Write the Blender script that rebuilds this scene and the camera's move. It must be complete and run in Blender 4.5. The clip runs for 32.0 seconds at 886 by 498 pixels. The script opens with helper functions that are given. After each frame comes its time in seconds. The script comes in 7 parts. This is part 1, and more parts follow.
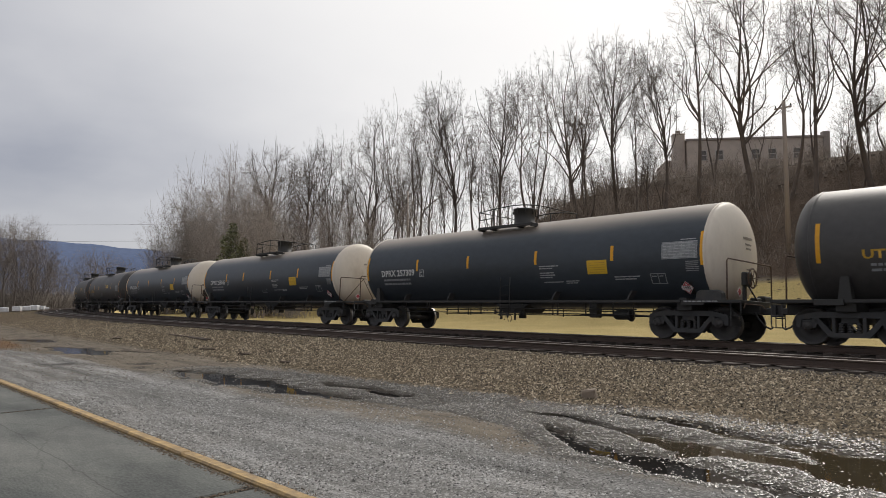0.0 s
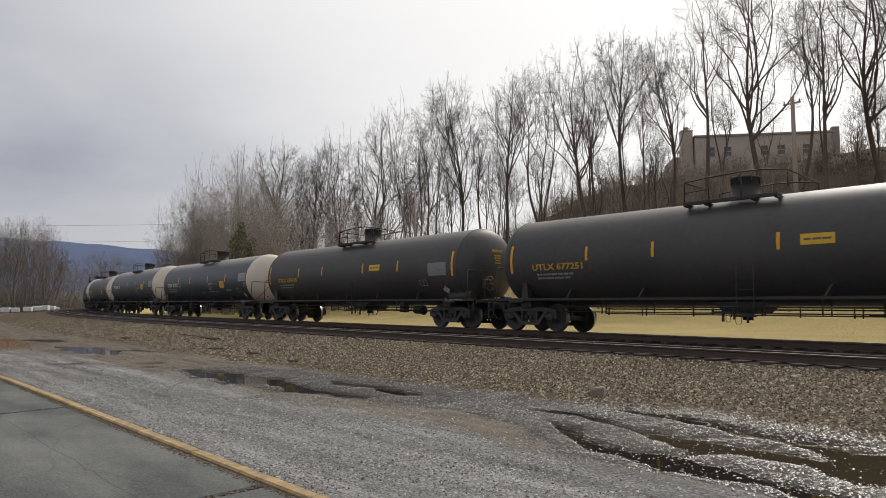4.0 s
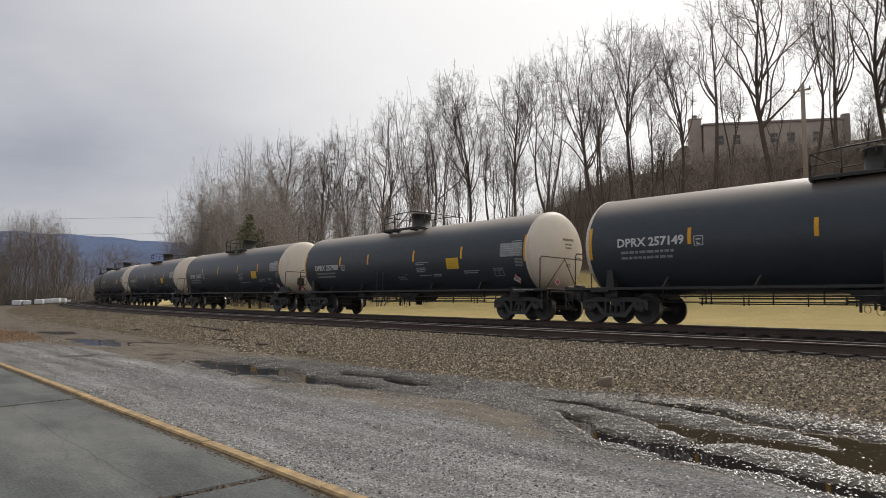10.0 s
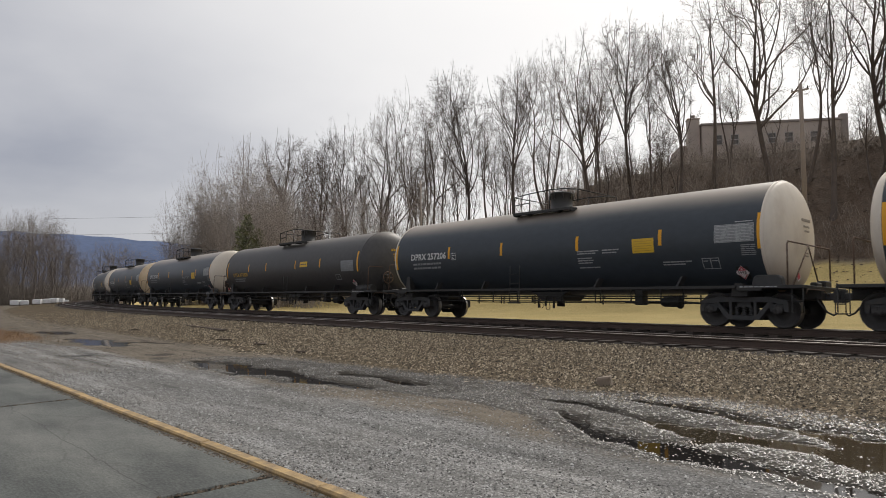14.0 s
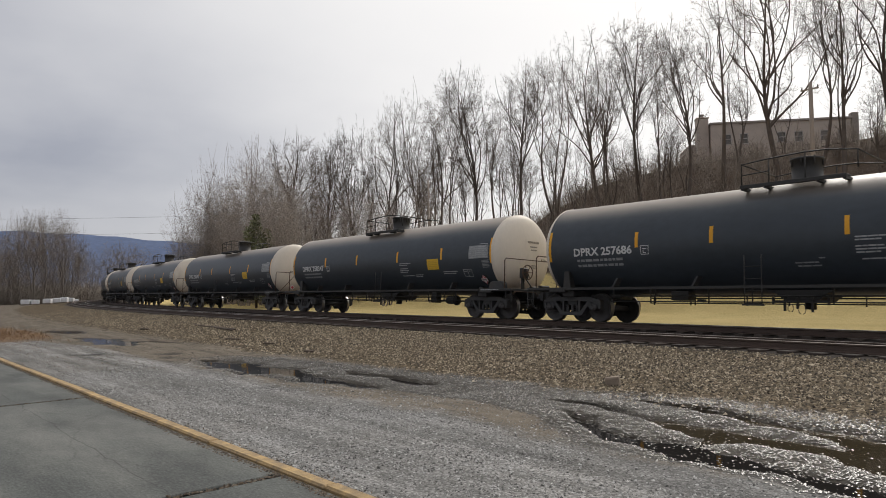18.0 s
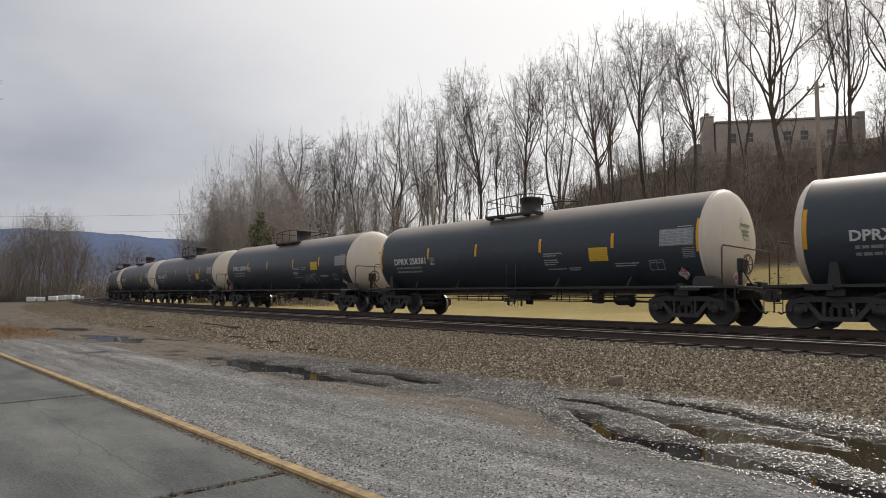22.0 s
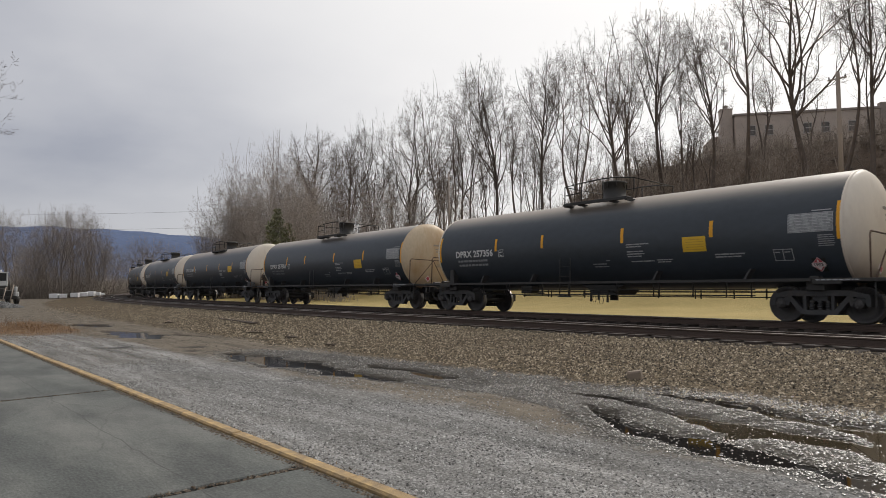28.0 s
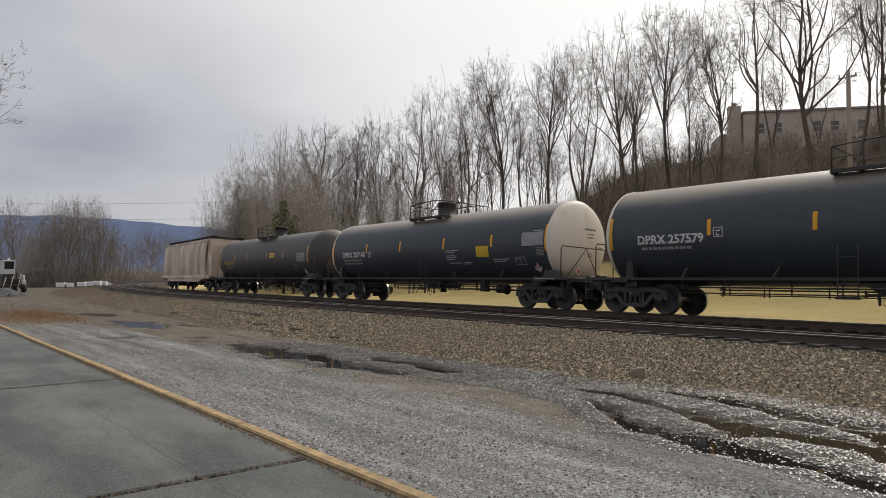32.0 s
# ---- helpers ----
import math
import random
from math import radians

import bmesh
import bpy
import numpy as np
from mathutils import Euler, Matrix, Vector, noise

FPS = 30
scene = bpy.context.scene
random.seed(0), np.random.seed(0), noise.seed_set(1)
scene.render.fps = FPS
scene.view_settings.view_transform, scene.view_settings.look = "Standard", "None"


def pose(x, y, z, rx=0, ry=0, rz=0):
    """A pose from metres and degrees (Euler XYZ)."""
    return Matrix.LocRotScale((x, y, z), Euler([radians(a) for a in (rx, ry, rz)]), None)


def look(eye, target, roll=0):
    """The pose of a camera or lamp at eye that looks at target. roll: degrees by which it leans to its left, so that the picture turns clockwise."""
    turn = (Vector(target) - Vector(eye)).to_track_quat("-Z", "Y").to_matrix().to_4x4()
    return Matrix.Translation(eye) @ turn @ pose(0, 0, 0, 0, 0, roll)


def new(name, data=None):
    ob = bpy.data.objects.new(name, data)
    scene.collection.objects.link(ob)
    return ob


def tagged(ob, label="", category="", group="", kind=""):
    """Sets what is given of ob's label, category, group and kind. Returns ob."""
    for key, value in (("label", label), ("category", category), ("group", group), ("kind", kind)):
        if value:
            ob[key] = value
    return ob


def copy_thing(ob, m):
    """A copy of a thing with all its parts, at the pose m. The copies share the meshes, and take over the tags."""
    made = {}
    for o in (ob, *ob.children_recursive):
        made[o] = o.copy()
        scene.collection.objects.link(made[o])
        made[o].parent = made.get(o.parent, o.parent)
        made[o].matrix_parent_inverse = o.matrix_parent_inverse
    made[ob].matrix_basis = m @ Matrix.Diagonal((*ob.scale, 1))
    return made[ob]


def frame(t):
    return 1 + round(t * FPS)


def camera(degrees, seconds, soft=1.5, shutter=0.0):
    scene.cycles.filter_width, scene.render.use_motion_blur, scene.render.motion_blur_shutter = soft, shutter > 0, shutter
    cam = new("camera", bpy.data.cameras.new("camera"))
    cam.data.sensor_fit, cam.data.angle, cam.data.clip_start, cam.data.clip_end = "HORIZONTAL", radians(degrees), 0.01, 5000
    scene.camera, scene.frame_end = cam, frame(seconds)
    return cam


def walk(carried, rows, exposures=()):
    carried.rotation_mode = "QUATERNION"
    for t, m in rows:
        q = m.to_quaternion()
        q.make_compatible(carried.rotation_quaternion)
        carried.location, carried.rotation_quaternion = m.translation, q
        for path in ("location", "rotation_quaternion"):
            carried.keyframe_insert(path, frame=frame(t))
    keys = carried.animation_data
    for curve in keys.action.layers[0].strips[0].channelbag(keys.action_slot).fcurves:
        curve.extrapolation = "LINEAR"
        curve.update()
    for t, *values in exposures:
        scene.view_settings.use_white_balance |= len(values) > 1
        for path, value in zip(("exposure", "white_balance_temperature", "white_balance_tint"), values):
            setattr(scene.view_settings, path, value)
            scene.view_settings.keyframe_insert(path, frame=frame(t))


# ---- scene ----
# ---------------------------------------------------------------- camera
EYE = Vector((0.0, 0.0, 1.65))


def aim(yaw, pitch, roll):
    """A pose at EYE: yaw to the left from +y, pitch up, in degrees."""
    a, b = radians(yaw), radians(pitch)
    way = Vector((-math.sin(a) * math.cos(b), math.cos(a) * math.cos(b), math.sin(b)))
    return look(EYE, EYE + way * 20, roll)


# seconds, yaw, pitch, roll
CAM_ROWS = [
    (0, 46.483, 4.346, -0.169), (0.5, 46.573, 4.356, -0.289), (1, 46.809, 4.256, -0.309), (1.5, 46.904, 4.197, -0.448),
    (2, 46.962, 4.129, -0.427), (2.5, 46.999, 4.083, -0.400), (3, 46.998, 4.114, -0.335), (3.5, 47.034, 4.206, -0.366),
    (5.5, 47.416, 4.065, -0.524), (6, 47.448, 3.937, -0.469), (6.5, 47.530, 3.795, -0.459), (7, 47.542, 3.706, -0.437),
    (7.5, 47.573, 3.630, -0.398), (8, 47.589, 3.533, -0.558), (8.5, 47.680, 3.429, -0.641), (9, 47.688, 3.419, -0.736),
    (9.5, 47.727, 3.411, -0.694), (10, 47.780, 3.424, -0.733), (10.5, 47.854, 3.461, -0.598), (11, 47.847, 3.520, -0.621),
    (11.5, 47.869, 3.517, -0.596), (12, 47.726, 3.567, -0.652), (12.5, 47.673, 3.533, -0.698), (13, 47.637, 3.497, -0.635),
    (13.5, 47.624, 3.444, -0.785), (14, 47.648, 3.410, -0.757), (14.5, 47.699, 3.415, -0.823), (16.5, 47.921, 3.433, -0.844),
    (17, 48.016, 3.382, -0.854), (17.5, 48.121, 3.396, -0.819), (18, 48.299, 3.396, -0.713), (18.5, 48.387, 3.393, -0.693),
    (19, 48.484, 3.368, -0.609), (19.5, 48.491, 3.349, -0.696), (20, 48.445, 3.360, -0.781), (20.5, 48.416, 3.344, -0.689),
    (21, 48.456, 3.308, -0.618), (21.5, 48.563, 3.277, -0.530), (22, 48.659, 3.275, -0.541), (22.5, 48.746, 3.253, -0.799),
    (23, 48.804, 3.222, -0.836), (23.5, 48.836, 3.193, -0.826), (24, 48.888, 3.162, -0.754), (24.5, 49.035, 3.156, -0.747),
    (25, 49.238, 3.068, -0.757), (25.5, 49.333, 3.008, -0.762), (27.5, 50.033, 2.866, -0.859), (28, 50.039, 2.895, -0.774),
    (28.5, 50.036, 2.850, -0.744), (29, 50.024, 2.790, -0.829), (29.5, 49.974, 2.744, -0.752), (30, 49.960, 2.707, -0.654),
    (30.5, 49.972, 2.699, -0.832), (31, 50.641, 2.520, -0.521), (31.5, 50.686, 2.461, -0.309), (32, 50.502, 2.413, 0.005),
]
cam = camera(66.3, 32.0, soft=0.35, shutter=0.05)
walk(cam, [(t, aim(a, b, c)) for t, a, b, c in CAM_ROWS], exposures=[(0.0, 0.0), (32.0, 0.0)])

# ---------------------------------------------------------------- light
SUN_YAW, SUN_UP = 12.0, 42.0  # to the left from +y, and above the horizon
sun_way = Vector((-math.sin(radians(SUN_YAW)) * math.cos(radians(SUN_UP)),
                  math.cos(radians(SUN_YAW)) * math.cos(radians(SUN_UP)), math.sin(radians(SUN_UP))))


def make_world():
    w = bpy.data.worlds.new("overcast_sky")
    scene.world = w
    w.use_nodes = True
    nt = w.node_tree
    nt.nodes.clear()
    N, L = nt.nodes.new, nt.links.new
    out, bg = N("ShaderNodeOutputWorld"), N("ShaderNodeBackground")
    sky = N("ShaderNodeTexSky")
    sky.sky_type, sky.sun_disc = "NISHITA", False
    sky.sun_elevation, sky.sun_rotation = radians(SUN_UP), radians(-SUN_YAW)
    sky.air_density, sky.dust_density = 1.0, 2.0
    co = N("ShaderNodeTexCoord")
    # cloud deck: noise on the direction flattened towards the horizon
    sep = N("ShaderNodeSeparateXYZ")
    L(co.outputs["Generated"], sep.inputs[0])
    zz = N("ShaderNodeMath"); zz.operation = "ADD"; zz.inputs[1].default_value = 0.22
    L(sep.outputs["Z"], zz.inputs[0])
    zm = N("ShaderNodeMath"); zm.operation = "MAXIMUM"; zm.inputs[1].default_value = 0.08
    L(zz.outputs[0], zm.inputs[0])
    flat = N("ShaderNodeCombineXYZ")
    for k, ax in enumerate("XY"):
        d = N("ShaderNodeMath"); d.operation = "DIVIDE"
        L(sep.outputs[ax], d.inputs[0]); L(zm.outputs[0], d.inputs[1]); L(d.outputs[0], flat.inputs[k])
    n1 = N("ShaderNodeTexNoise"); n1.inputs["Scale"].default_value = 1.15; n1.inputs["Detail"].default_value = 5; n1.inputs["Roughness"].default_value = 0.5
    L(flat.outputs[0], n1.inputs["Vector"])
    # brighter round the veiled sun
    dot = N("ShaderNodeVectorMath"); dot.operation = "DOT_PRODUCT"; dot.inputs[1].default_value = sun_way
    L(co.outputs["Generated"], dot.inputs[0])
    glow = N("ShaderNodeMapRange"); glow.interpolation_type = "SMOOTHSTEP"
    for k, v in (("From Min", 0.30), ("From Max", 1.0), ("To Min", 0.0), ("To Max", 1.0)):
        glow.inputs[k].default_value = v
    L(dot.outputs["Value"], glow.inputs["Value"])
    ramp = N("ShaderNodeValToRGB")
    ramp.color_ramp.elements[0].position, ramp.color_ramp.elements[1].position = 0.36, 0.66
    ramp.color_ramp.elements[0].color, ramp.color_ramp.elements[1].color = (0.315, 0.33, 0.392, 1), (0.625, 0.62, 0.64, 1)
    L(n1.outputs["Fac"], ramp.inputs[0])
    hz = N("ShaderNodeMapRange"); hz.interpolation_type = "SMOOTHSTEP"
    for k, v in (("From Min", 0.20), ("From Max", 0.02), ("To Min", 0.0), ("To Max", 0.85)):
        hz.inputs[k].default_value = v
    L(sep.outputs["Z"], hz.inputs["Value"])
    pale = N("ShaderNodeMix"); pale.data_type = "RGBA"; pale.inputs["B"].default_value = (0.70, 0.69, 0.695, 1)
    L(hz.outputs[0], pale.inputs["Factor"]); L(ramp.outputs[0], pale.inputs["A"])
    # one broad grey bank of cloud over the far bend
    bank = N("ShaderNodeVectorMath"); bank.operation = "DOT_PRODUCT"; bank.inputs[1].default_value = Vector((-0.935, 0.27, 0.235)).normalized()
    L(co.outputs["Generated"], bank.inputs[0])
    bw = N("ShaderNodeMath"); bw.operation = "MULTIPLY_ADD"; bw.inputs[1].default_value = 0.05
    L(n1.outputs["Fac"], bw.inputs[0]); L(bank.outputs["Value"], bw.inputs[2])
    br = N("ShaderNodeMapRange"); br.interpolation_type = "SMOOTHSTEP"
    for k, v in (("From Min", 0.955), ("From Max", 1.03), ("To Min", 0.0), ("To Max", 0.42)):
        br.inputs[k].default_value = v
    L(bw.outputs[0], br.inputs["Value"])
    grey = N("ShaderNodeMix"); grey.data_type = "RGBA"; grey.inputs["B"].default_value = (0.30, 0.325, 0.40, 1)
    L(br.outputs[0], grey.inputs["Factor"]); L(pale.outputs["Result"], grey.inputs["A"])
    bright = N("ShaderNodeMix"); bright.data_type = "RGBA"
    bright.inputs["B"].default_value = (1.10, 1.075, 1.045, 1)
    L(glow.outputs[0], bright.inputs["Factor"]); L(grey.outputs["Result"], bright.inputs["A"])
    thin = N("ShaderNodeVectorMath"); thin.operation = "SCALE"; thin.inputs["Scale"].default_value = 0.1
    L(sky.outputs[0], thin.inputs[0])
    mix = N("ShaderNodeMix"); mix.data_type = "RGBA"; mix.inputs["Factor"].default_value = 0.93
    L(thin.outputs[0], mix.inputs["A"]); L(bright.outputs["Result"], mix.inputs["B"])
    L(mix.outputs["Result"], bg.inputs["Color"])
    bg.inputs["Strength"].default_value = 1.0
    L(bg.outputs[0], out.inputs[0])


make_world()
sun = new("sun", bpy.data.lights.new("sun", "SUN"))
sun.data.energy, sun.data.angle, sun.data.color = 1.9, radians(18), (1.0, 0.95, 0.88)
sun.matrix_world = look(sun_way * 50, (0, 0, 0))


# ---------------------------------------------------------------- materials
def surf(name, base, rough=0.6, metal=0.0, var=0.25, scale=1.5, fine=40.0, bump=0.15, dirt=None, dirt_amount=0.4,
         dirt_scale=0.8, spread=0.0, spec=0.5, stretch=(1, 1, 1), coat=0.0, dust=None):
    """A painted, earthen or metal surface: colour varied at two scales, dirt patches, fine relief."""
    m = bpy.data.materials.new(name)
    m.use_nodes = True
    nt = m.node_tree
    N, L = nt.nodes.new, nt.links.new
    b = nt.nodes["Principled BSDF"]
    co = N("ShaderNodeTexCoord")
    mp = N("ShaderNodeMapping"); mp.inputs["Scale"].default_value = stretch
    L(co.outputs["Object"], mp.inputs["Vector"])
    oi = N("ShaderNodeObjectInfo")
    shift = N("ShaderNodeVectorMath"); shift.operation = "ADD"
    big = N("ShaderNodeVectorMath"); big.operation = "SCALE"; big.inputs["Scale"].default_value = 37.0
    cmb = N("ShaderNodeCombineXYZ")
    for k in range(3):
        L(oi.outputs["Random"], cmb.inputs[k])
    L(cmb.outputs[0], big.inputs[0]); L(mp.outputs[0], shift.inputs[0]); L(big.outputs[0], shift.inputs[1])
    n1 = N("ShaderNodeTexNoise"); n1.inputs["Scale"].default_value = scale; n1.inputs["Detail"].default_value = 4
    n2 = N("ShaderNodeTexNoise"); n2.inputs["Scale"].default_value = fine; n2.inputs["Detail"].default_value = 3
    L(shift.outputs[0], n1.inputs["Vector"]); L(shift.outputs[0], n2.inputs["Vector"])
    lo, hi = [c * (1 - var) for c in base], [min(1, c * (1 + var)) for c in base]
    r = N("ShaderNodeValToRGB")
    r.color_ramp.elements[0].position, r.color_ramp.elements[1].position = 0.3, 0.7
    r.color_ramp.elements[0].color, r.color_ramp.elements[1].color = (*lo, 1), (*hi, 1)
    mx = N("ShaderNodeMix"); mx.data_type = "FLOAT"; mx.inputs["Factor"].default_value = 0.4
    L(n1.outputs["Fac"], mx.inputs["A"]); L(n2.outputs["Fac"], mx.inputs["B"])
    L(mx.outputs["Result"], r.inputs[0])
    col = r.outputs[0]
    if spread:
        hsv = N("ShaderNodeHueSaturation")
        mr = N("ShaderNodeMapRange")
        mr.inputs["To Min"].default_value, mr.inputs["To Max"].default_value = 1 - spread, 1 + spread
        L(oi.outputs["Random"], mr.inputs["Value"]); L(mr.outputs[0], hsv.inputs["Value"]); L(col, hsv.inputs["Color"])
        col = hsv.outputs[0]
    if dirt:
        n3 = N("ShaderNodeTexNoise"); n3.inputs["Scale"].default_value = dirt_scale; n3.inputs["Detail"].default_value = 6; n3.inputs["Roughness"].default_value = 0.65
        L(shift.outputs[0], n3.inputs["Vector"])
        rr = N("ShaderNodeMapRange")
        for k, v in (("From Min", 0.62 - 0.3 * dirt_amount), ("From Max", 0.78), ("To Min", 0.0), ("To Max", min(1, dirt_amount * 1.6))):
            rr.inputs[k].default_value = v
        L(n3.outputs["Fac"], rr.inputs["Value"])
        dm = N("ShaderNodeMix"); dm.data_type = "RGBA"; dm.inputs["B"].default_value = (*dirt, 1)
        L(rr.outputs[0], dm.inputs["Factor"]); L(col, dm.inputs["A"])
        col = dm.outputs["Result"]
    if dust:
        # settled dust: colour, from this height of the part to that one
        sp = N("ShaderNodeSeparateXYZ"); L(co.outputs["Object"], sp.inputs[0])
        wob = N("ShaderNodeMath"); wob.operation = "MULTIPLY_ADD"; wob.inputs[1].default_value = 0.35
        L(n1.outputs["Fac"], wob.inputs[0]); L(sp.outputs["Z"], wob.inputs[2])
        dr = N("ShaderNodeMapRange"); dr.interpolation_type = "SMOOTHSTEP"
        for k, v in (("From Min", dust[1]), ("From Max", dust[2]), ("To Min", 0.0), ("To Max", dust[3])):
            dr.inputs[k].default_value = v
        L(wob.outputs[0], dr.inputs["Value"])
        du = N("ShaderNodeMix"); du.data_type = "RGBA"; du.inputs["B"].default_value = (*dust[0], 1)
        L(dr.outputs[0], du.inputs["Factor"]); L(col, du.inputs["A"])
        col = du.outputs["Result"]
    L(col, b.inputs["Base Color"])
    b.inputs["Metallic"].default_value = metal
    b.inputs["Specular IOR Level"].default_value = spec
    b.inputs["Coat Weight"].default_value = coat
    rm = N("ShaderNodeMapRange")
    rm.inputs["To Min"].default_value, rm.inputs["To Max"].default_value = max(0.02, rough * 0.8), min(1, rough * 1.2)
    L(n1.outputs["Fac"], rm.inputs["Value"]); L(rm.outputs[0], b.inputs["Roughness"])
    if bump:
        bp = N("ShaderNodeBump"); bp.inputs["Strength"].default_value = bump; bp.inputs["Distance"].default_value = 0.02
        L(mx.outputs["Result"], bp.inputs["Height"]); L(bp.outputs[0], b.inputs["Normal"])
    return m


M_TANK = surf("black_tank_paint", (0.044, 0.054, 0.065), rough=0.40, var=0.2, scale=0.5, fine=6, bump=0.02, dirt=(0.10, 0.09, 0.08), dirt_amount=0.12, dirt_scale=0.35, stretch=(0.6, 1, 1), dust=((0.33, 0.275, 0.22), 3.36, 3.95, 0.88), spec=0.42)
M_TANK_BROWN = surf("brown_black_tank_paint", (0.06, 0.057, 0.055), rough=0.5, var=0.25, scale=0.5, fine=6, bump=0.02, dirt=(0.12, 0.10, 0.085), dirt_amount=0.2, dirt_scale=0.35, dust=((0.26, 0.22, 0.18), 3.55, 4.05, 0.5))
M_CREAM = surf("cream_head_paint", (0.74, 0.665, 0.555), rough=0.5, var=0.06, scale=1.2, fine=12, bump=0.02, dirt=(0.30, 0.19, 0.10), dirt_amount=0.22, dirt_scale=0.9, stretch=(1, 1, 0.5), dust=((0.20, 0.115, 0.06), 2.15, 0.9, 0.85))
M_TAN = surf("rusty_tan_head_paint", (0.62, 0.50, 0.34), rough=0.55, var=0.12, scale=0.8, fine=12, bump=0.02, dirt=(0.44, 0.24, 0.085), dirt_amount=0.65, dirt_scale=0.7, stretch=(1, 1, 0.5))
M_FRAME = surf("sooty_black_steel", (0.030, 0.029, 0.027), rough=0.6, var=0.3, scale=3, fine=30, bump=0.1, dirt=(0.06, 0.045, 0.03), dirt_amount=0.3)
M_BOGIE = surf("dusty_cast_steel", (0.048, 0.048, 0.048), rough=0.65, var=0.3, scale=4, fine=40, bump=0.15, dirt=(0.09, 0.07, 0.05), dirt_amount=0.35, dirt_scale=2)
M_WHEEL = surf("wheel_steel", (0.06, 0.056, 0.053), rough=0.6, var=0.3, scale=4, fine=30, bump=0.1, dirt=(0.07, 0.05, 0.035), dirt_amount=0.3)
M_TREAD = surf("polished_tread_steel", (0.38, 0.36, 0.34), rough=0.42, metal=1.0, var=0.1, bump=0.02)
M_YELLOW = surf("yellow_reflective_tape", (0.80, 0.385, 0.014), rough=0.45, var=0.08, scale=6, bump=0.0, dirt=(0.3, 0.2, 0.06), dirt_amount=0.15, dirt_scale=3)
M_YPATCH = surf("yellow_sign_paint", (0.72, 0.45, 0.03), rough=0.5, var=0.08, scale=6, bump=0.0)
M_WHITE = surf("white_stencil_paint", (0.62, 0.63, 0.62), rough=0.6, var=0.1, scale=5, bump=0.0)
M_GREY = surf("worn_grey_stencil_paint", (0.40, 0.41, 0.41), rough=0.6, var=0.3, scale=9, bump=0.0)
M_STENCIL_DIM = surf("faint_stencil_paint", (0.28, 0.29, 0.295), rough=0.6, var=0.3, scale=9, bump=0.0)
M_YTEXT = surf("yellow_stencil_paint", (0.55, 0.33, 0.04), rough=0.6, var=0.15, scale=5, bump=0.0)
M_DARKTEXT = surf("dark_stencil_paint", (0.12, 0.10, 0.09), rough=0.6, var=0.2, scale=5, bump=0.0)
M_RED = surf("red_placard", (0.58, 0.10, 0.12), rough=0.5, var=0.1, scale=6, bump=0.0)
M_PINK = surf("faded_placard_white", (0.84, 0.76, 0.76), rough=0.5, var=0.1, scale=20, bump=0.0)
M_RAIL = surf("rail_steel", (0.075, 0.05, 0.038), rough=0.7, var=0.25, scale=2, fine=30, bump=0.08)
M_RAILTOP = surf("worn_rail_head", (0.30, 0.265, 0.24), rough=0.45, metal=1.0, var=0.12, scale=2, bump=0.02)
M_TIE = surf("creosoted_timber", (0.055, 0.042, 0.034), rough=0.85, var=0.35, scale=3, fine=50, bump=0.3, spread=0.35, stretch=(1, 0.2, 1))
M_KERB = surf("yellow_kerb_paint", (0.46, 0.315, 0.145), rough=0.85, var=0.35, scale=6, fine=110, bump=0.9, dirt=(0.17, 0.135, 0.10), dirt_amount=0.75, dirt_scale=7, spread=0.12)
M_BARK = surf("grey_brown_bark", (0.115, 0.09, 0.074), rough=0.9, var=0.35, scale=2, fine=25, bump=0.3, spread=0.25)
M_POLE = surf("weathered_pole_timber", (0.30, 0.245, 0.20), rough=0.85, var=0.2, scale=2, fine=40, bump=0.2, stretch=(1, 1, 0.15))
M_WIRE = surf("weathered_cable", (0.12, 0.12, 0.125), rough=0.6, bump=0.0)
M_STONE = surf("house_stucco", (0.50, 0.43, 0.37), rough=0.9, var=0.18, scale=0.7, fine=14, bump=0.2)
M_ROOF = surf("flat_roof_edge", (0.30, 0.26, 0.23), rough=0.8, var=0.2, scale=2, bump=0.1)
M_TRIM = surf("weathered_white_trim", (0.45, 0.42, 0.39), rough=0.7, var=0.15, scale=3, bump=0.05)
# wooded ridge; the blue is distance haze mixed into the base colour
M_HILL = surf("haze_blue_ridge", (0.122, 0.155, 0.245), rough=1.0, var=0.25, scale=0.004, fine=0.05, bump=0.0, spec=0.0)
M_WRAP = surf("white_plastic_wrap", (0.74, 0.74, 0.75), rough=0.4, var=0.12, scale=2, fine=9, bump=0.3)


def glass(name, tint):
    m = bpy.data.materials.new(name)
    m.use_nodes = True
    b = m.node_tree.nodes["Principled BSDF"]
    b.inputs["Base Color"].default_value, b.inputs["Roughness"].default_value = (*tint, 1), 0.06
    return m


M_PANE = glass("dark_window_pane", (0.02, 0.022, 0.025))
# house panes have a lighter base colour than the dark ones
M_HOUSEPANE = glass("light_window_pane", (0.13, 0.12, 0.11))


# ---------------------------------------------------------------- mesh helpers
def link(name, bm, material, parent=None, label="", smooth=False):
    me = bpy.data.meshes.new(name)
    bm.to_mesh(me)
    bm.free()
    for m in (material if isinstance(material, (list, tuple)) else [material]):
        me.materials.append(m)
    if smooth:
        me.polygons.foreach_set("use_smooth", [True] * len(me.polygons))
    ob = new(name, me)
    if parent:
        ob.parent = parent
    if label:
        ob["label"] = label
    return ob


def part(name, bm, material, parent, label="", smooth=False, at=None):
    ob = link(name, bm, material, parent, label, smooth)
    if at is not None:
        ob.matrix_basis = at if isinstance(at, Matrix) else Matrix.Translation(at)
    return ob


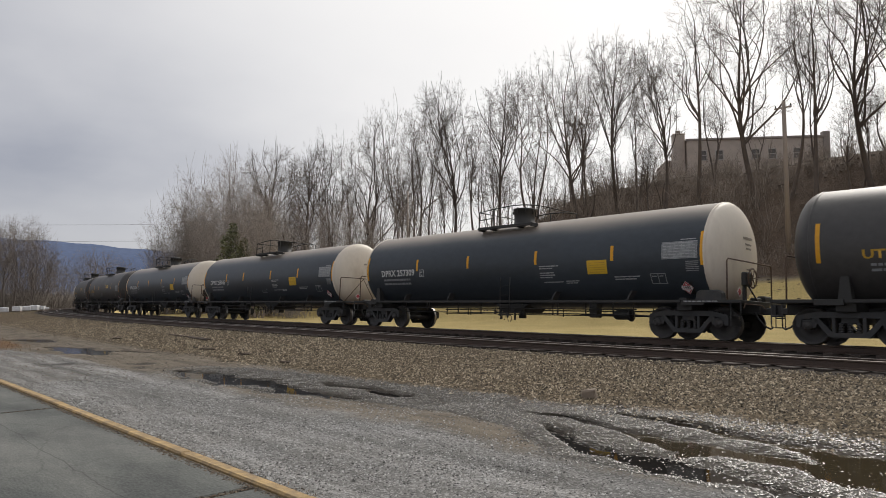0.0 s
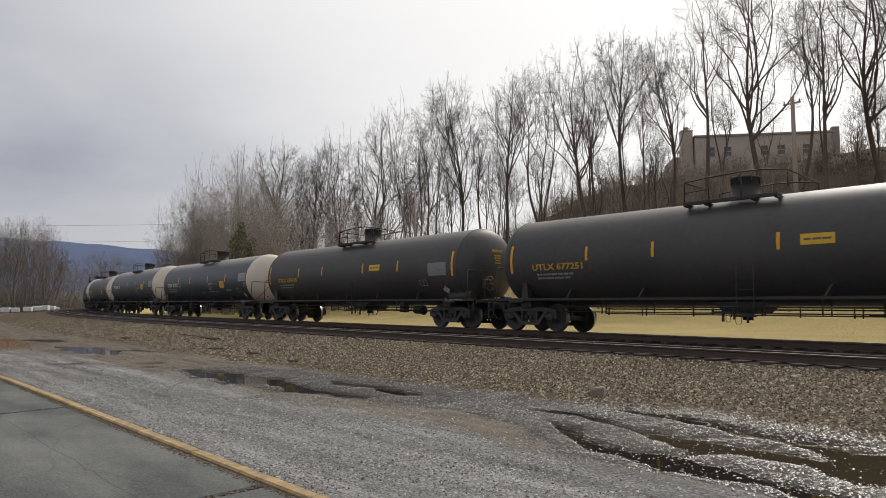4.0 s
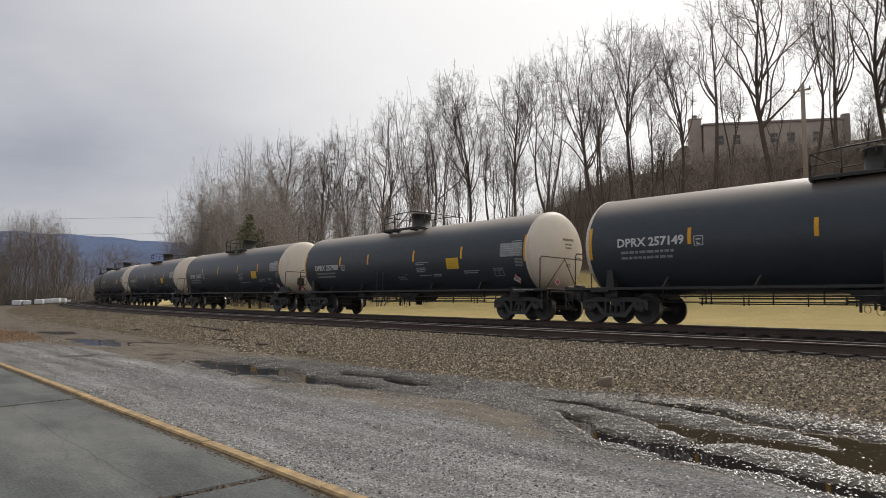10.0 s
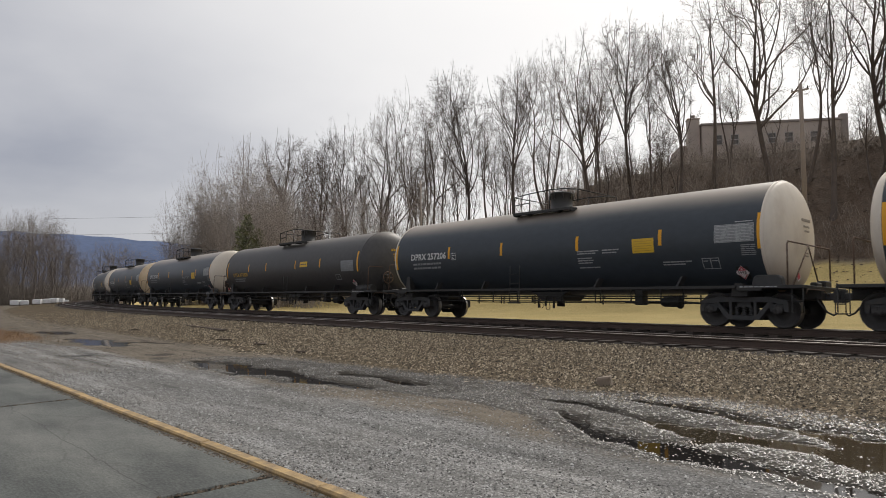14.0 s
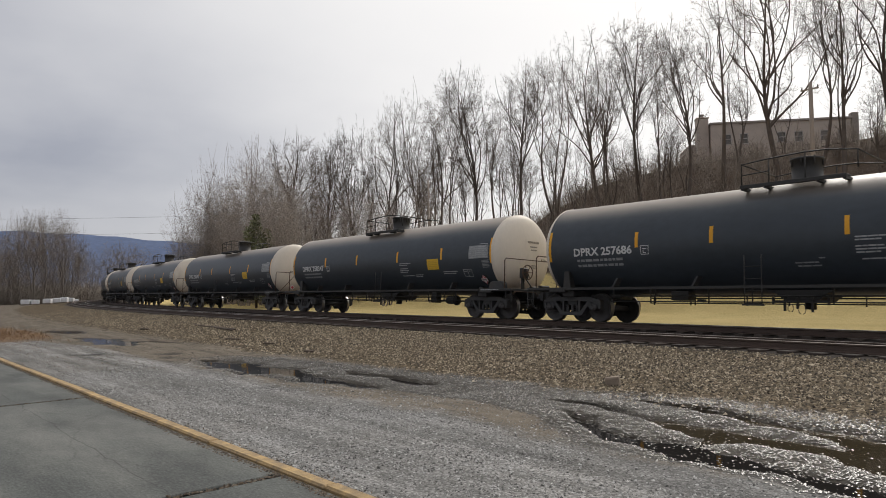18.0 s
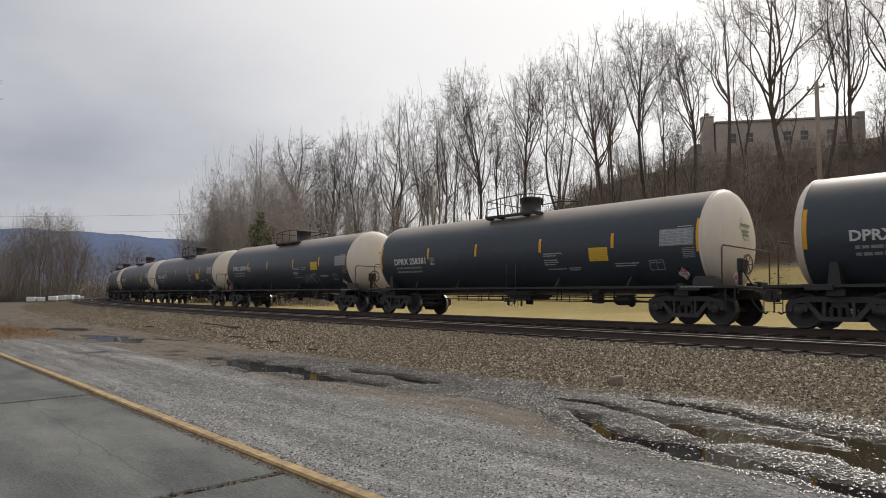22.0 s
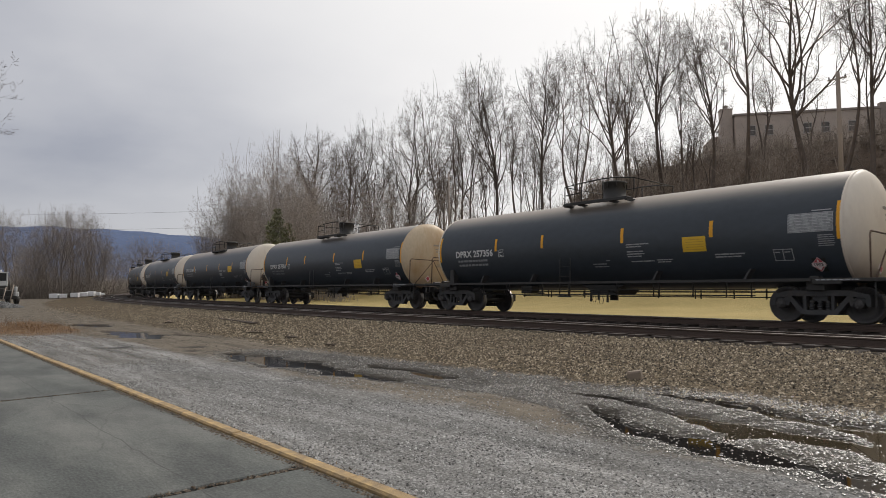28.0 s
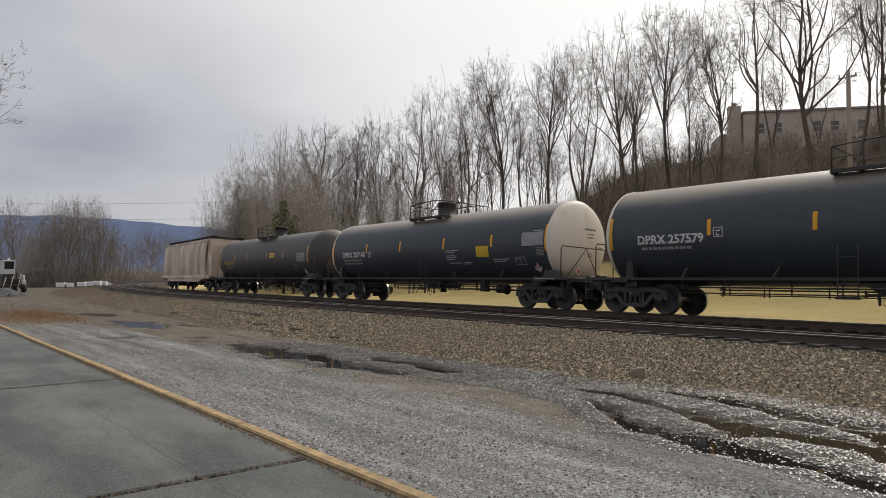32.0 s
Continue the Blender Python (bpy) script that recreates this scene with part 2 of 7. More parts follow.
def shared(name, ob, parent, at):
    """One more part on the same mesh."""
    o = new(name, ob.data)
    o.parent = parent
    o.matrix_basis = at if isinstance(at, Matrix) else Matrix.Translation(at)
    if "label" in ob:
        o["label"] = ob["label"]
    return o


def thing(name, label, category, group="", kind=""):
    ob = new(name)
    ob.empty_display_size = 0.2
    return tagged(ob, label, category, group, kind)


def box(bm, lo, hi, bevel=0.0, mat=0):
    vs = [bm.verts.new((x, y, z)) for x in (lo[0], hi[0]) for y in (lo[1], hi[1]) for z in (lo[2], hi[2])]
    fs = [bm.faces.new([vs[i] for i in q]) for q in ((0, 1, 3, 2), (4, 6, 7, 5), (0, 4, 5, 1), (2, 3, 7, 6), (0, 2, 6, 4), (1, 5, 7, 3))]
    for f in fs:
        f.material_index = mat
    if bevel:
        es = {e for f in fs for e in f.edges}
        bmesh.ops.bevel(bm, geom=list(es), offset=bevel, segments=1, affect="EDGES", clamp_overlap=True)
    return bm


def boxes(*specs, bevel=0.0):
    bm = bmesh.new()
    for lo, hi in specs:
        box(bm, lo, hi, bevel)
    return bm


def tube(bm, a, b, r0, r1=None, n=8, caps=True, mat=0):
    a, b = Vector(a), Vector(b)
    r1 = r0 if r1 is None else r1
    d = (b - a).normalized()
    u = d.orthogonal().normalized()
    v = d.cross(u)
    ring = [[bm.verts.new(p + (u * math.cos(2 * math.pi * k / n) + v * math.sin(2 * math.pi * k / n)) * r) for k in range(n)] for p, r in ((a, r0), (b, r1))]
    for k in range(n):
        f = bm.faces.new((ring[0][k], ring[0][(k + 1) % n], ring[1][(k + 1) % n], ring[1][k]))
        f.smooth, f.material_index = True, mat
    if caps:
        bm.faces.new(ring[0][::-1]).material_index = mat
        bm.faces.new(ring[1]).material_index = mat
    return bm


def pipe(bm, pts, r, n=6):
    """One bent pipe: a ring at each point, joined end to end."""
    pts = [Vector(p) for p in pts]
    rings, u = [], None
    for i, p in enumerate(pts):
        d = (pts[min(i + 1, len(pts) - 1)] - pts[max(i - 1, 0)]).normalized()
        u = d.orthogonal().normalized() if u is None else (u - d * u.dot(d)).normalized()
        v = d.cross(u)
        rings.append([bm.verts.new(p + (u * math.cos(6.2832 * k / n) + v * math.sin(6.2832 * k / n)) * r) for k in range(n)])
    for a, b in zip(rings, rings[1:]):
        for k in range(n):
            bm.faces.new((a[k], a[(k + 1) % n], b[(k + 1) % n], b[k])).smooth = True
    bm.faces.new(rings[0][::-1])
    bm.faces.new(rings[-1])
    return bm


def lathe(bm, prof, n=32, axis="x", caps=False, mat=0):
    """prof: (along, radius) pairs, turned about x, y or z."""
    rows = []
    for s, r in prof:
        row = []
        for k in range(n):
            a = 2 * math.pi * k / n
            c, d = r * math.cos(a), r * math.sin(a)
            row.append(bm.verts.new({"x": (s, c, d), "y": (d, s, c), "z": (c, d, s)}[axis]))
        rows.append(row)
    for p, q in zip(rows, rows[1:]):
        for k in range(n):
            f = bm.faces.new((p[k], p[(k + 1) % n], q[(k + 1) % n], q[k]))
            f.smooth, f.material_index = True, mat
    if caps:
        bm.faces.new(rows[0][::-1]).material_index = mat
        bm.faces.new(rows[-1]).material_index = mat
    return bm


def prism(bm, outline, y0, y1, mat=0):
    """An (x, z) outline pushed from y0 to y1."""
    a = [bm.verts.new((x, y0, z)) for x, z in outline]
    b = [bm.verts.new((x, y1, z)) for x, z in outline]
    n = len(a)
    for f in [bm.faces.new(a), bm.faces.new(b[::-1])] + [bm.faces.new((a[k], b[k], b[(k + 1) % n], a[(k + 1) % n])) for k in range(n)]:
        f.material_index = mat
    bmesh.ops.recalc_face_normals(bm, faces=bm.faces[:])
    return bm


def from_arrays(name, verts, faces, material, parent=None, smooth=False):
    me = bpy.data.meshes.new(name)
    me.from_pydata(verts, [], faces)
    for m in (material if isinstance(material, (list, tuple)) else [material]):
        me.materials.append(m)
    if smooth:
        me.polygons.foreach_set("use_smooth", [True] * len(me.polygons))
    ob = new(name, me)
    if parent:
        ob.parent = parent
    return ob


# ---------------------------------------------------------------- the line of the railway
TRACK_Y, RAIL_Z, GAUGE, NEXT_TRACK = 18.95, 0.50, 1.50, -4.05
_g = np.arange(-760.0, 760.5, 0.5)
_k = np.interp(_g, [-300, -240, -130.9, -87.3, -52.4, -21.8, 17.5, 60, 120], [0, 0.0040, 0.0052, 0.0041, 0.00219, 0.0012, 0.00147, 0.0012, 0])
_th = np.concatenate([[0], np.cumsum((_k[1:] + _k[:-1]) * 0.25)])
_zero = int(np.argmin(abs(_g)))
_th -= _th[_zero]
_px = np.concatenate([[0], np.cumsum(np.cos((_th[1:] + _th[:-1]) / 2) * 0.5)])
_py = np.concatenate([[0], np.cumsum(np.sin((_th[1:] + _th[:-1]) / 2) * 0.5)])
_px -= _px[_zero]
_py += TRACK_Y - _py[_zero]


def on_line(s, off=0.0):
    """x, y and heading at s metres along the line, off metres to its far side."""
    th = np.interp(s, _g, _th)
    return np.interp(s, _g, _px) - np.sin(th) * off, np.interp(s, _g, _py) + np.cos(th) * off, th


def beside(x, y):
    """How far a place lies to the far side of the line (roughly, by the line's heading there)."""
    th = np.interp(x, _px, _th)
    return (y - np.interp(x, _px, _py)) * np.cos(th)


# ---------------------------------------------------------------- ground
def smooth(a, b, x):
    t = np.clip((np.asarray(x, float) - a) / (b - a), 0, 1)
    return t * t * (3 - 2 * t)


def rough_noise(x, y, scale, seed=0.0):
    """Cheap smooth unevenness from sines."""
    x, y = np.asarray(x, float) / scale, np.asarray(y, float) / scale
    return (np.sin(x * 1.7 + 1.3 * np.sin(y * 1.1 + seed)) + np.sin(y * 2.3 + 1.7 * np.sin(x * 0.9 + seed * 2))
            + 0.5 * np.sin(3.1 * x - 2.3 * y + seed)) / 2.5


def crest(x):
    return np.interp(x, [-400, -130, -85, -66, -54, -45, -31, -20, 20, 120, 400], [1.5, 2.0, 3.0, 6.0, 10.0, 14.2, 14.2, 14.0, 14.5, 14.0, 8.0])


# hollows that hold water: each a run of (x, y of its middle, half width)
POOLS = (
    ((-5.7, 7.20, 0.04), (-5.2, 7.00, 0.13), (-4.5, 6.46, 0.22), (-3.8, 6.50, 0.24), (-3.2, 6.42, 0.30), (-2.6, 6.30, 0.16), (-1.6, 6.15, 0.13), (0.4, 5.9, 0.10)),
    ((-6.6, 7.85, 0.03), (-5.6, 7.85, 0.06), (-4.8, 7.66, 0.10), (-4.3, 7.52, 0.24), (-3.6, 7.36, 0.32), (-3.1, 7.52, 0.30), (-2.6, 7.40, 0.28), (-1.5, 7.05, 0.10)),
    ((-5.4, 8.55, 0.05), (-4.6, 8.54, 0.12), (-3.9, 8.40, 0.10), (-3.3, 8.30, 0.20), (-2.8, 8.22, 0.28), (-2.3, 7.85, 0.48), (-1.6, 7.72, 0.55), (0.6, 7.5, 0.5)),
    ((-16.3, 6.72, 0.15), (-15.3, 6.76, 0.38), (-14.2, 6.78, 0.49), (-13.2, 6.74, 0.54), (-12.4, 7.00, 0.31), (-11.2, 6.76, 0.24), (-10.2, 6.84, 0.18), (-9.4, 6.95, 0.09)),
    ((-11.6, 7.75, 0.09), (-10.4, 7.85, 0.20), (-9.0, 7.72, 0.12)),
    ((-28.4, 6.9, 0.15), (-26.6, 7.05, 0.57), (-24.6, 7.12, 0.67), (-22.8, 7.05, 0.28)),
    ((-24.6, 8.0, 0.12), (-23.6, 8.2, 0.23), (-22.4, 8.4, 0.12)),
    ((-35.5, 7.3, 0.21), (-33.6, 7.55, 0.67), (-31.6, 7.6, 0.28)))
WATER_Z = -0.032


def in_pool(x, y, pool):
    """One in the middle of a pool, about 0.37 at its brink, nought far from it."""
    px, py, ph = zip(*pool)
    yc = np.interp(x, px, py) + 0.03 * np.sin(x * 4.1) + 0.02 * np.sin(x * 9.7 + py[0])
    h = np.interp(x, px, ph) * (1 + 0.25 * np.sin(x * 3.3 + py[0]) + 0.15 * np.sin(x * 8.1))
    return np.exp(-((y - yc) / np.maximum(h, 0.02)) ** 2) * smooth(px[0] - 0.2, px[0] + 0.15, x) * smooth(px[-1] + 0.2, px[-1] - 0.15, x)


def ground_z(x, y):
    x, y = np.asarray(x, float), np.asarray(y, float)
    o = beside(x, y)
    z = np.interp(o, [-11.2, -9.6, -6.0, -5.6, 1.75, 2.1, 4.2, 7], [0, 0.07, 0.27, 0.33, 0.33, 0.27, -0.05, -0.12])
    near = smooth(60, 30, np.hypot(x, y))
    z = z + 0.012 * rough_noise(x, y, 0.9) * smooth(-4.5, -7.5, o) * near
    z = z + 0.018 * rough_noise(x, y, 2.6, 2.0) * smooth(-9, -11, o) * smooth(3.6, 5.0, y) * near
    z = z + 0.011 * rough_noise(x, y, 0.42, 4.0) * smooth(-8.5, -10, o) * smooth(4.2, 5.6, y) * near
    hill = smooth(20, 47, o) * smooth(900, 300, np.abs(x)) * smooth(900, 250, np.abs(y))
    z = z + hill * crest(x) + hill * (0.5 * rough_noise(x, y, 5.0, 1.0) + 0.25 * rough_noise(x, y, 1.7, 5.0))
    # shallow hollows that hold the water
    for k, pool in enumerate(POOLS):
        q = in_pool(x, y, pool)
        z = z * (1 - 0.85 * np.clip(q * 1.6, 0, 1)) - 0.082 * q * (1 + 0.5 * rough_noise(x, y, 0.11, k) * near)
    return z


def stepped(*spans):
    out = []
    for a, b, n in spans:
        out += list(np.linspace(a, b, n, endpoint=False))
    return np.array(out + [spans[-1][1]])


def wetness(x, y):
    """How wet the drive is: a band from the broad pools to the puddles further down the line."""
    low = np.interp(x, [-17, -13.5, -9.7, -7.5, -5.8, -4.6, -3.5, -2, 2], [6.4, 6.1, 6.7, 7.1, 6.75, 5.95, 5.95, 5.85, 5.6])
    top = np.interp(x, [-17, -13.6, -9.5, -6.7, -5, -4.2, -2.4, 2], [7.7, 8.4, 8.75, 8.7, 9.15, 9.25, 8.95, 8.8])
    f = np.interp(x, [-17.2, -15.5, -12, -9.5, -7, -5.5], [0, 0.85, 0.85, 0.8, 0.9, 1.0])
    return f * smooth(low - 0.22, low + 0.18, y) * smooth(top + 0.25, top - 0.25, y)


def ground_material():
    m = bpy.data.materials.new("gravel_ballast_grass_and_leaf_litter")
    m.use_nodes = True
    nt = m.node_tree
    N, L = nt.nodes.new, nt.links.new
    b = nt.nodes["Principled BSDF"]
    co = N("ShaderNodeTexCoord")
    P = co.outputs["Object"]

    def noise_tex(scale, detail=4, rough=0.55):
        n = N("ShaderNodeTexNoise")
        n.inputs["Scale"].default_value, n.inputs["Detail"].default_value, n.inputs["Roughness"].default_value = scale, detail, rough
        L(P, n.inputs["Vector"])
        return n.outputs["Fac"]

    def voro(scale, out="Color"):
        n = N("ShaderNodeTexVoronoi"); n.inputs["Scale"].default_value = scale
        L(P, n.inputs["Vector"])
        return n.outputs[out]

    def ramp(fac, *stops):
        r = N("ShaderNodeValToRGB")
        while len(r.color_ramp.elements) < len(stops):
            r.color_ramp.elements.new(0.5)
        for e, (p, c) in zip(r.color_ramp.elements, stops):
            e.position, e.color = p, (*c, 1)
        L(fac, r.inputs[0])
        return r.outputs[0]

    def mixc(f, a, c):
        x = N("ShaderNodeMix"); x.data_type = "RGBA"
        for k, v in (("Factor", f), ("A", a), ("B", c)):
            if isinstance(v, (int, float)):
                x.inputs[k].default_value = v
            else:
                L(v, x.inputs[k])
        return x.outputs["Result"]

    def mask(name):
        a = N("ShaderNodeAttribute"); a.attribute_name = name
        return a.outputs["Fac"]

    def blur_edge(name, amount, scale):
        a = N("ShaderNodeMath"); a.operation = "MULTIPLY_ADD"
        L(noise_tex(scale, 5, 0.6), a.inputs[0]); a.inputs[1].default_value = amount
        s = N("ShaderNodeMath"); s.operation = "ADD"; s.inputs[1].default_value = -amount * 0.5
        L(mask(name), a.inputs[2]); L(a.outputs[0], s.inputs[0])
        r = N("ShaderNodeMapRange")
        r.inputs["From Min"].default_value, r.inputs["From Max"].default_value = 0.35, 0.65
        L(s.outputs[0], r.inputs["Value"])
        return r.outputs[0]

    def grains(scale):
        sep = N("ShaderNodeSeparateColor")
        L(voro(scale), sep.inputs[0])
        return sep.outputs[0]

    fine = grains(55)
    drive = mixc(0.5, ramp(fine, (0.0, (0.054, 0.053, 0.051)), (0.55, (0.202, 0.198, 0.189)), (1.0, (0.48, 0.472, 0.456))),
                 ramp(noise_tex(0.6), (0.3, (0.148, 0.137, 0.12)), (0.7, (0.245, 0.242, 0.233))))
    # tyre bands along the drive
    mp = N("ShaderNodeMapping"); mp.inputs["Scale"].default_value = (0.07, 1.5, 1.0); mp.inputs["Rotation"].default_value = (0, 0, 0.05)
    L(P, mp.inputs["Vector"])
    tb = N("ShaderNodeTexNoise"); tb.inputs["Scale"].default_value = 1.0; tb.inputs["Detail"].default_value = 5
    L(mp.outputs[0], tb.inputs["Vector"])
    tr = N("ShaderNodeMapRange")
    for k, v in (("From Min", 0.35), ("From Max", 0.65), ("To Min", 0.72), ("To Max", 1.25)):
        tr.inputs[k].default_value = v
    L(tb.outputs["Fac"], tr.inputs["Value"])
    ts = N("ShaderNodeVectorMath"); ts.operation = "SCALE"
    L(drive, ts.inputs[0]); L(tr.outputs[0], ts.inputs["Scale"])
    drive = ts.outputs[0]
    mud = ramp(noise_tex(1.1, 9, 0.72), (0.25, (0.085, 0.067, 0.048)), (0.75, (0.228, 0.19, 0.142)))
    drive = mixc(blur_edge("mud", 0.9, 0.9), drive, mixc(0.35, mud, ramp(fine, (0.0, (0.06, 0.05, 0.04)), (1.0, (0.27, 0.24, 0.2)))))
    stone = grains(24)
    bal = mixc(0.3, ramp(stone, (0.0, (0.018, 0.0125, 0.007)), (0.5, (0.085, 0.061, 0.034)), (1.0, (0.21, 0.157, 0.094))),
               ramp(noise_tex(0.5), (0.3, (0.062, 0.045, 0.026)), (0.7, (0.118, 0.089, 0.053))))
    c = mixc(blur_edge("ballast", 0.7, 1.1), drive, bal)
    # streaks of finer and coarser stone along the line
    m3 = N("ShaderNodeMapping"); m3.inputs["Scale"].default_value = (0.35, 3.2, 1.0); m3.inputs["Rotation"].default_value = (0, 0, 0.03)
    L(P, m3.inputs["Vector"])
    n3 = N("ShaderNodeTexNoise"); n3.inputs["Scale"].default_value = 1.0; n3.inputs["Detail"].default_value = 7; n3.inputs["Roughness"].default_value = 0.7
    L(m3.outputs[0], n3.inputs["Vector"])
    r3 = N("ShaderNodeMapRange")
    for k, v in (("From Min", 0.35), ("From Max", 0.65), ("To Min", 0.68), ("To Max", 1.34)):
        r3.inputs[k].default_value = v
    L(n3.outputs["Fac"], r3.inputs["Value"])
    s3 = N("ShaderNodeVectorMath"); s3.operation = "SCALE"
    L(c, s3.inputs[0]); L(r3.outputs[0], s3.inputs["Scale"])
    c = s3.outputs[0]
    oily = ramp(stone, (0.0, (0.02, 0.017, 0.015)), (1.0, (0.075, 0.06, 0.05)))
    c = mixc(blur_edge("trackbed", 0.3, 2.0), c, oily)
    grass = mixc(0.5, ramp(noise_tex(0.25, 6, 0.6), (0.3, (0.48, 0.37, 0.145)), (0.55, (0.62, 0.475, 0.20)), (0.75, (0.72, 0.555, 0.245))),
                 ramp(noise_tex(9, 4), (0.3, (0.38, 0.30, 0.115)), (0.7, (0.68, 0.53, 0.23))))
    c = mixc(blur_edge("grass", 0.5, 0.5), c, grass)
    leaf = mixc(0.5, ramp(noise_tex(0.5, 7, 0.65), (0.3, (0.055, 0.037, 0.025)), (0.6, (0.135, 0.093, 0.063)), (0.8, (0.24, 0.175, 0.125))),
                ramp(noise_tex(7, 5, 0.7), (0.3, (0.03, 0.021, 0.015)), (0.7, (0.19, 0.138, 0.099))))
    c = mixc(blur_edge("leaf", 0.5, 0.3), c, leaf)
    c = mixc(blur_edge("weed", 0.6, 1.2), c, ramp(noise_tex(6, 5, 0.7), (0.3, (0.09, 0.05, 0.026)), (0.7, (0.27, 0.165, 0.085))))
    wet = blur_edge("wet", 0.8, 1.5)
    damp = N("ShaderNodeVectorMath"); damp.operation = "SCALE"; damp.inputs["Scale"].default_value = 0.27
    L(c, damp.inputs[0])
    c = mixc(wet, c, damp.outputs[0])
    L(c, b.inputs["Base Color"])
    rr = N("ShaderNodeMapRange"); rr.inputs["To Min"].default_value, rr.inputs["To Max"].default_value = 0.9, 0.8
    L(wet, rr.inputs["Value"]); L(rr.outputs[0], b.inputs["Roughness"])
    b.inputs["Specular IOR Level"].default_value = 0.18
    bump = N("ShaderNodeBump"); bump.inputs["Strength"].default_value, bump.inputs["Distance"].default_value = 0.8, 0.03
    h = N("ShaderNodeMix"); h.data_type = "FLOAT"
    L(blur_edge("ballast", 0.7, 1.1), h.inputs["Factor"]); L(fine, h.inputs["A"]); L(stone, h.inputs["B"])
    L(h.outputs["Result"], bump.inputs["Height"]); L(bump.outputs[0], b.inputs["Normal"])
    return m


def make_ground():
    xs = stepped((-4200, -400, 20), (-400, -150, 40), (-150, -50, 60), (-50, -20, 75), (-20, -7, 100), (-7, 1, 120), (1, 5, 8), (5, 30, 24), (30, 130, 40), (130, 500, 20), (500, 4200, 14))
    ys = stepped((-4000, -300, 12), (-300, -20, 16), (-20, 2.6, 12), (2.6, 5.6, 36), (5.6, 9.4, 64), (9.4, 9.6, 2), (9.6, 26, 44), (26, 46, 24), (46, 90, 30), (90, 300, 24), (300, 4200, 20))
    X, Y = np.meshgrid(xs, ys)
    Z = ground_z(X, Y)
    nx, ny = len(xs), len(ys)
    idx = np.arange(nx * ny).reshape(ny, nx)
    faces = np.stack([idx[:-1, :-1], idx[:-1, 1:], idx[1:, 1:], idx[1:, :-1]], -1).reshape(-1, 4)
    ob = from_arrays("ground", np.stack([X, Y, Z], -1).reshape(-1, 3).tolist(), faces.tolist(), ground_material(), smooth=True)
    tagged(ob, "grey gravel drive, brown ballast, dry grass field and leaf-littered bank", "ground", kind="structure")
    o = beside(X, Y)
    masks = {
        "ballast": smooth(-11.6, -9.4, o) * smooth(5.5, 3.5, o),
        "trackbed": smooth(-5.9, -5.45, o) * smooth(1.9, 1.5, o),
        "grass": smooth(3.2, 4.2, o) * smooth(30, 26.5, o) + smooth(300, 420, np.hypot(X, Y)),
        "leaf": smooth(26.5, 30, o) * smooth(420, 300, np.hypot(X, Y)),
        "mud": np.clip(smooth(5.0, 6.6, Y) * smooth(-8, -10.5, o) * 0.85 + smooth(-22, -34, X) * smooth(-6, -9, o), 0, 1),
        "wet": np.clip(smooth(0.0, -0.05, Z) * smooth(3.4, 4.5, Y) * smooth(-8, -9, o) + wetness(X, Y), 0, 1),
        "weed": np.exp(-((X + 34.5) / 6.5) ** 4 - ((Y - 5.0) / 1.6) ** 4),
    }
    for k, v in masks.items():
        ob.data.attributes.new(k, "FLOAT", "POINT").data.foreach_set("value", np.clip(v, 0, 1).astype(np.float32).ravel())
    return ob


make_ground()


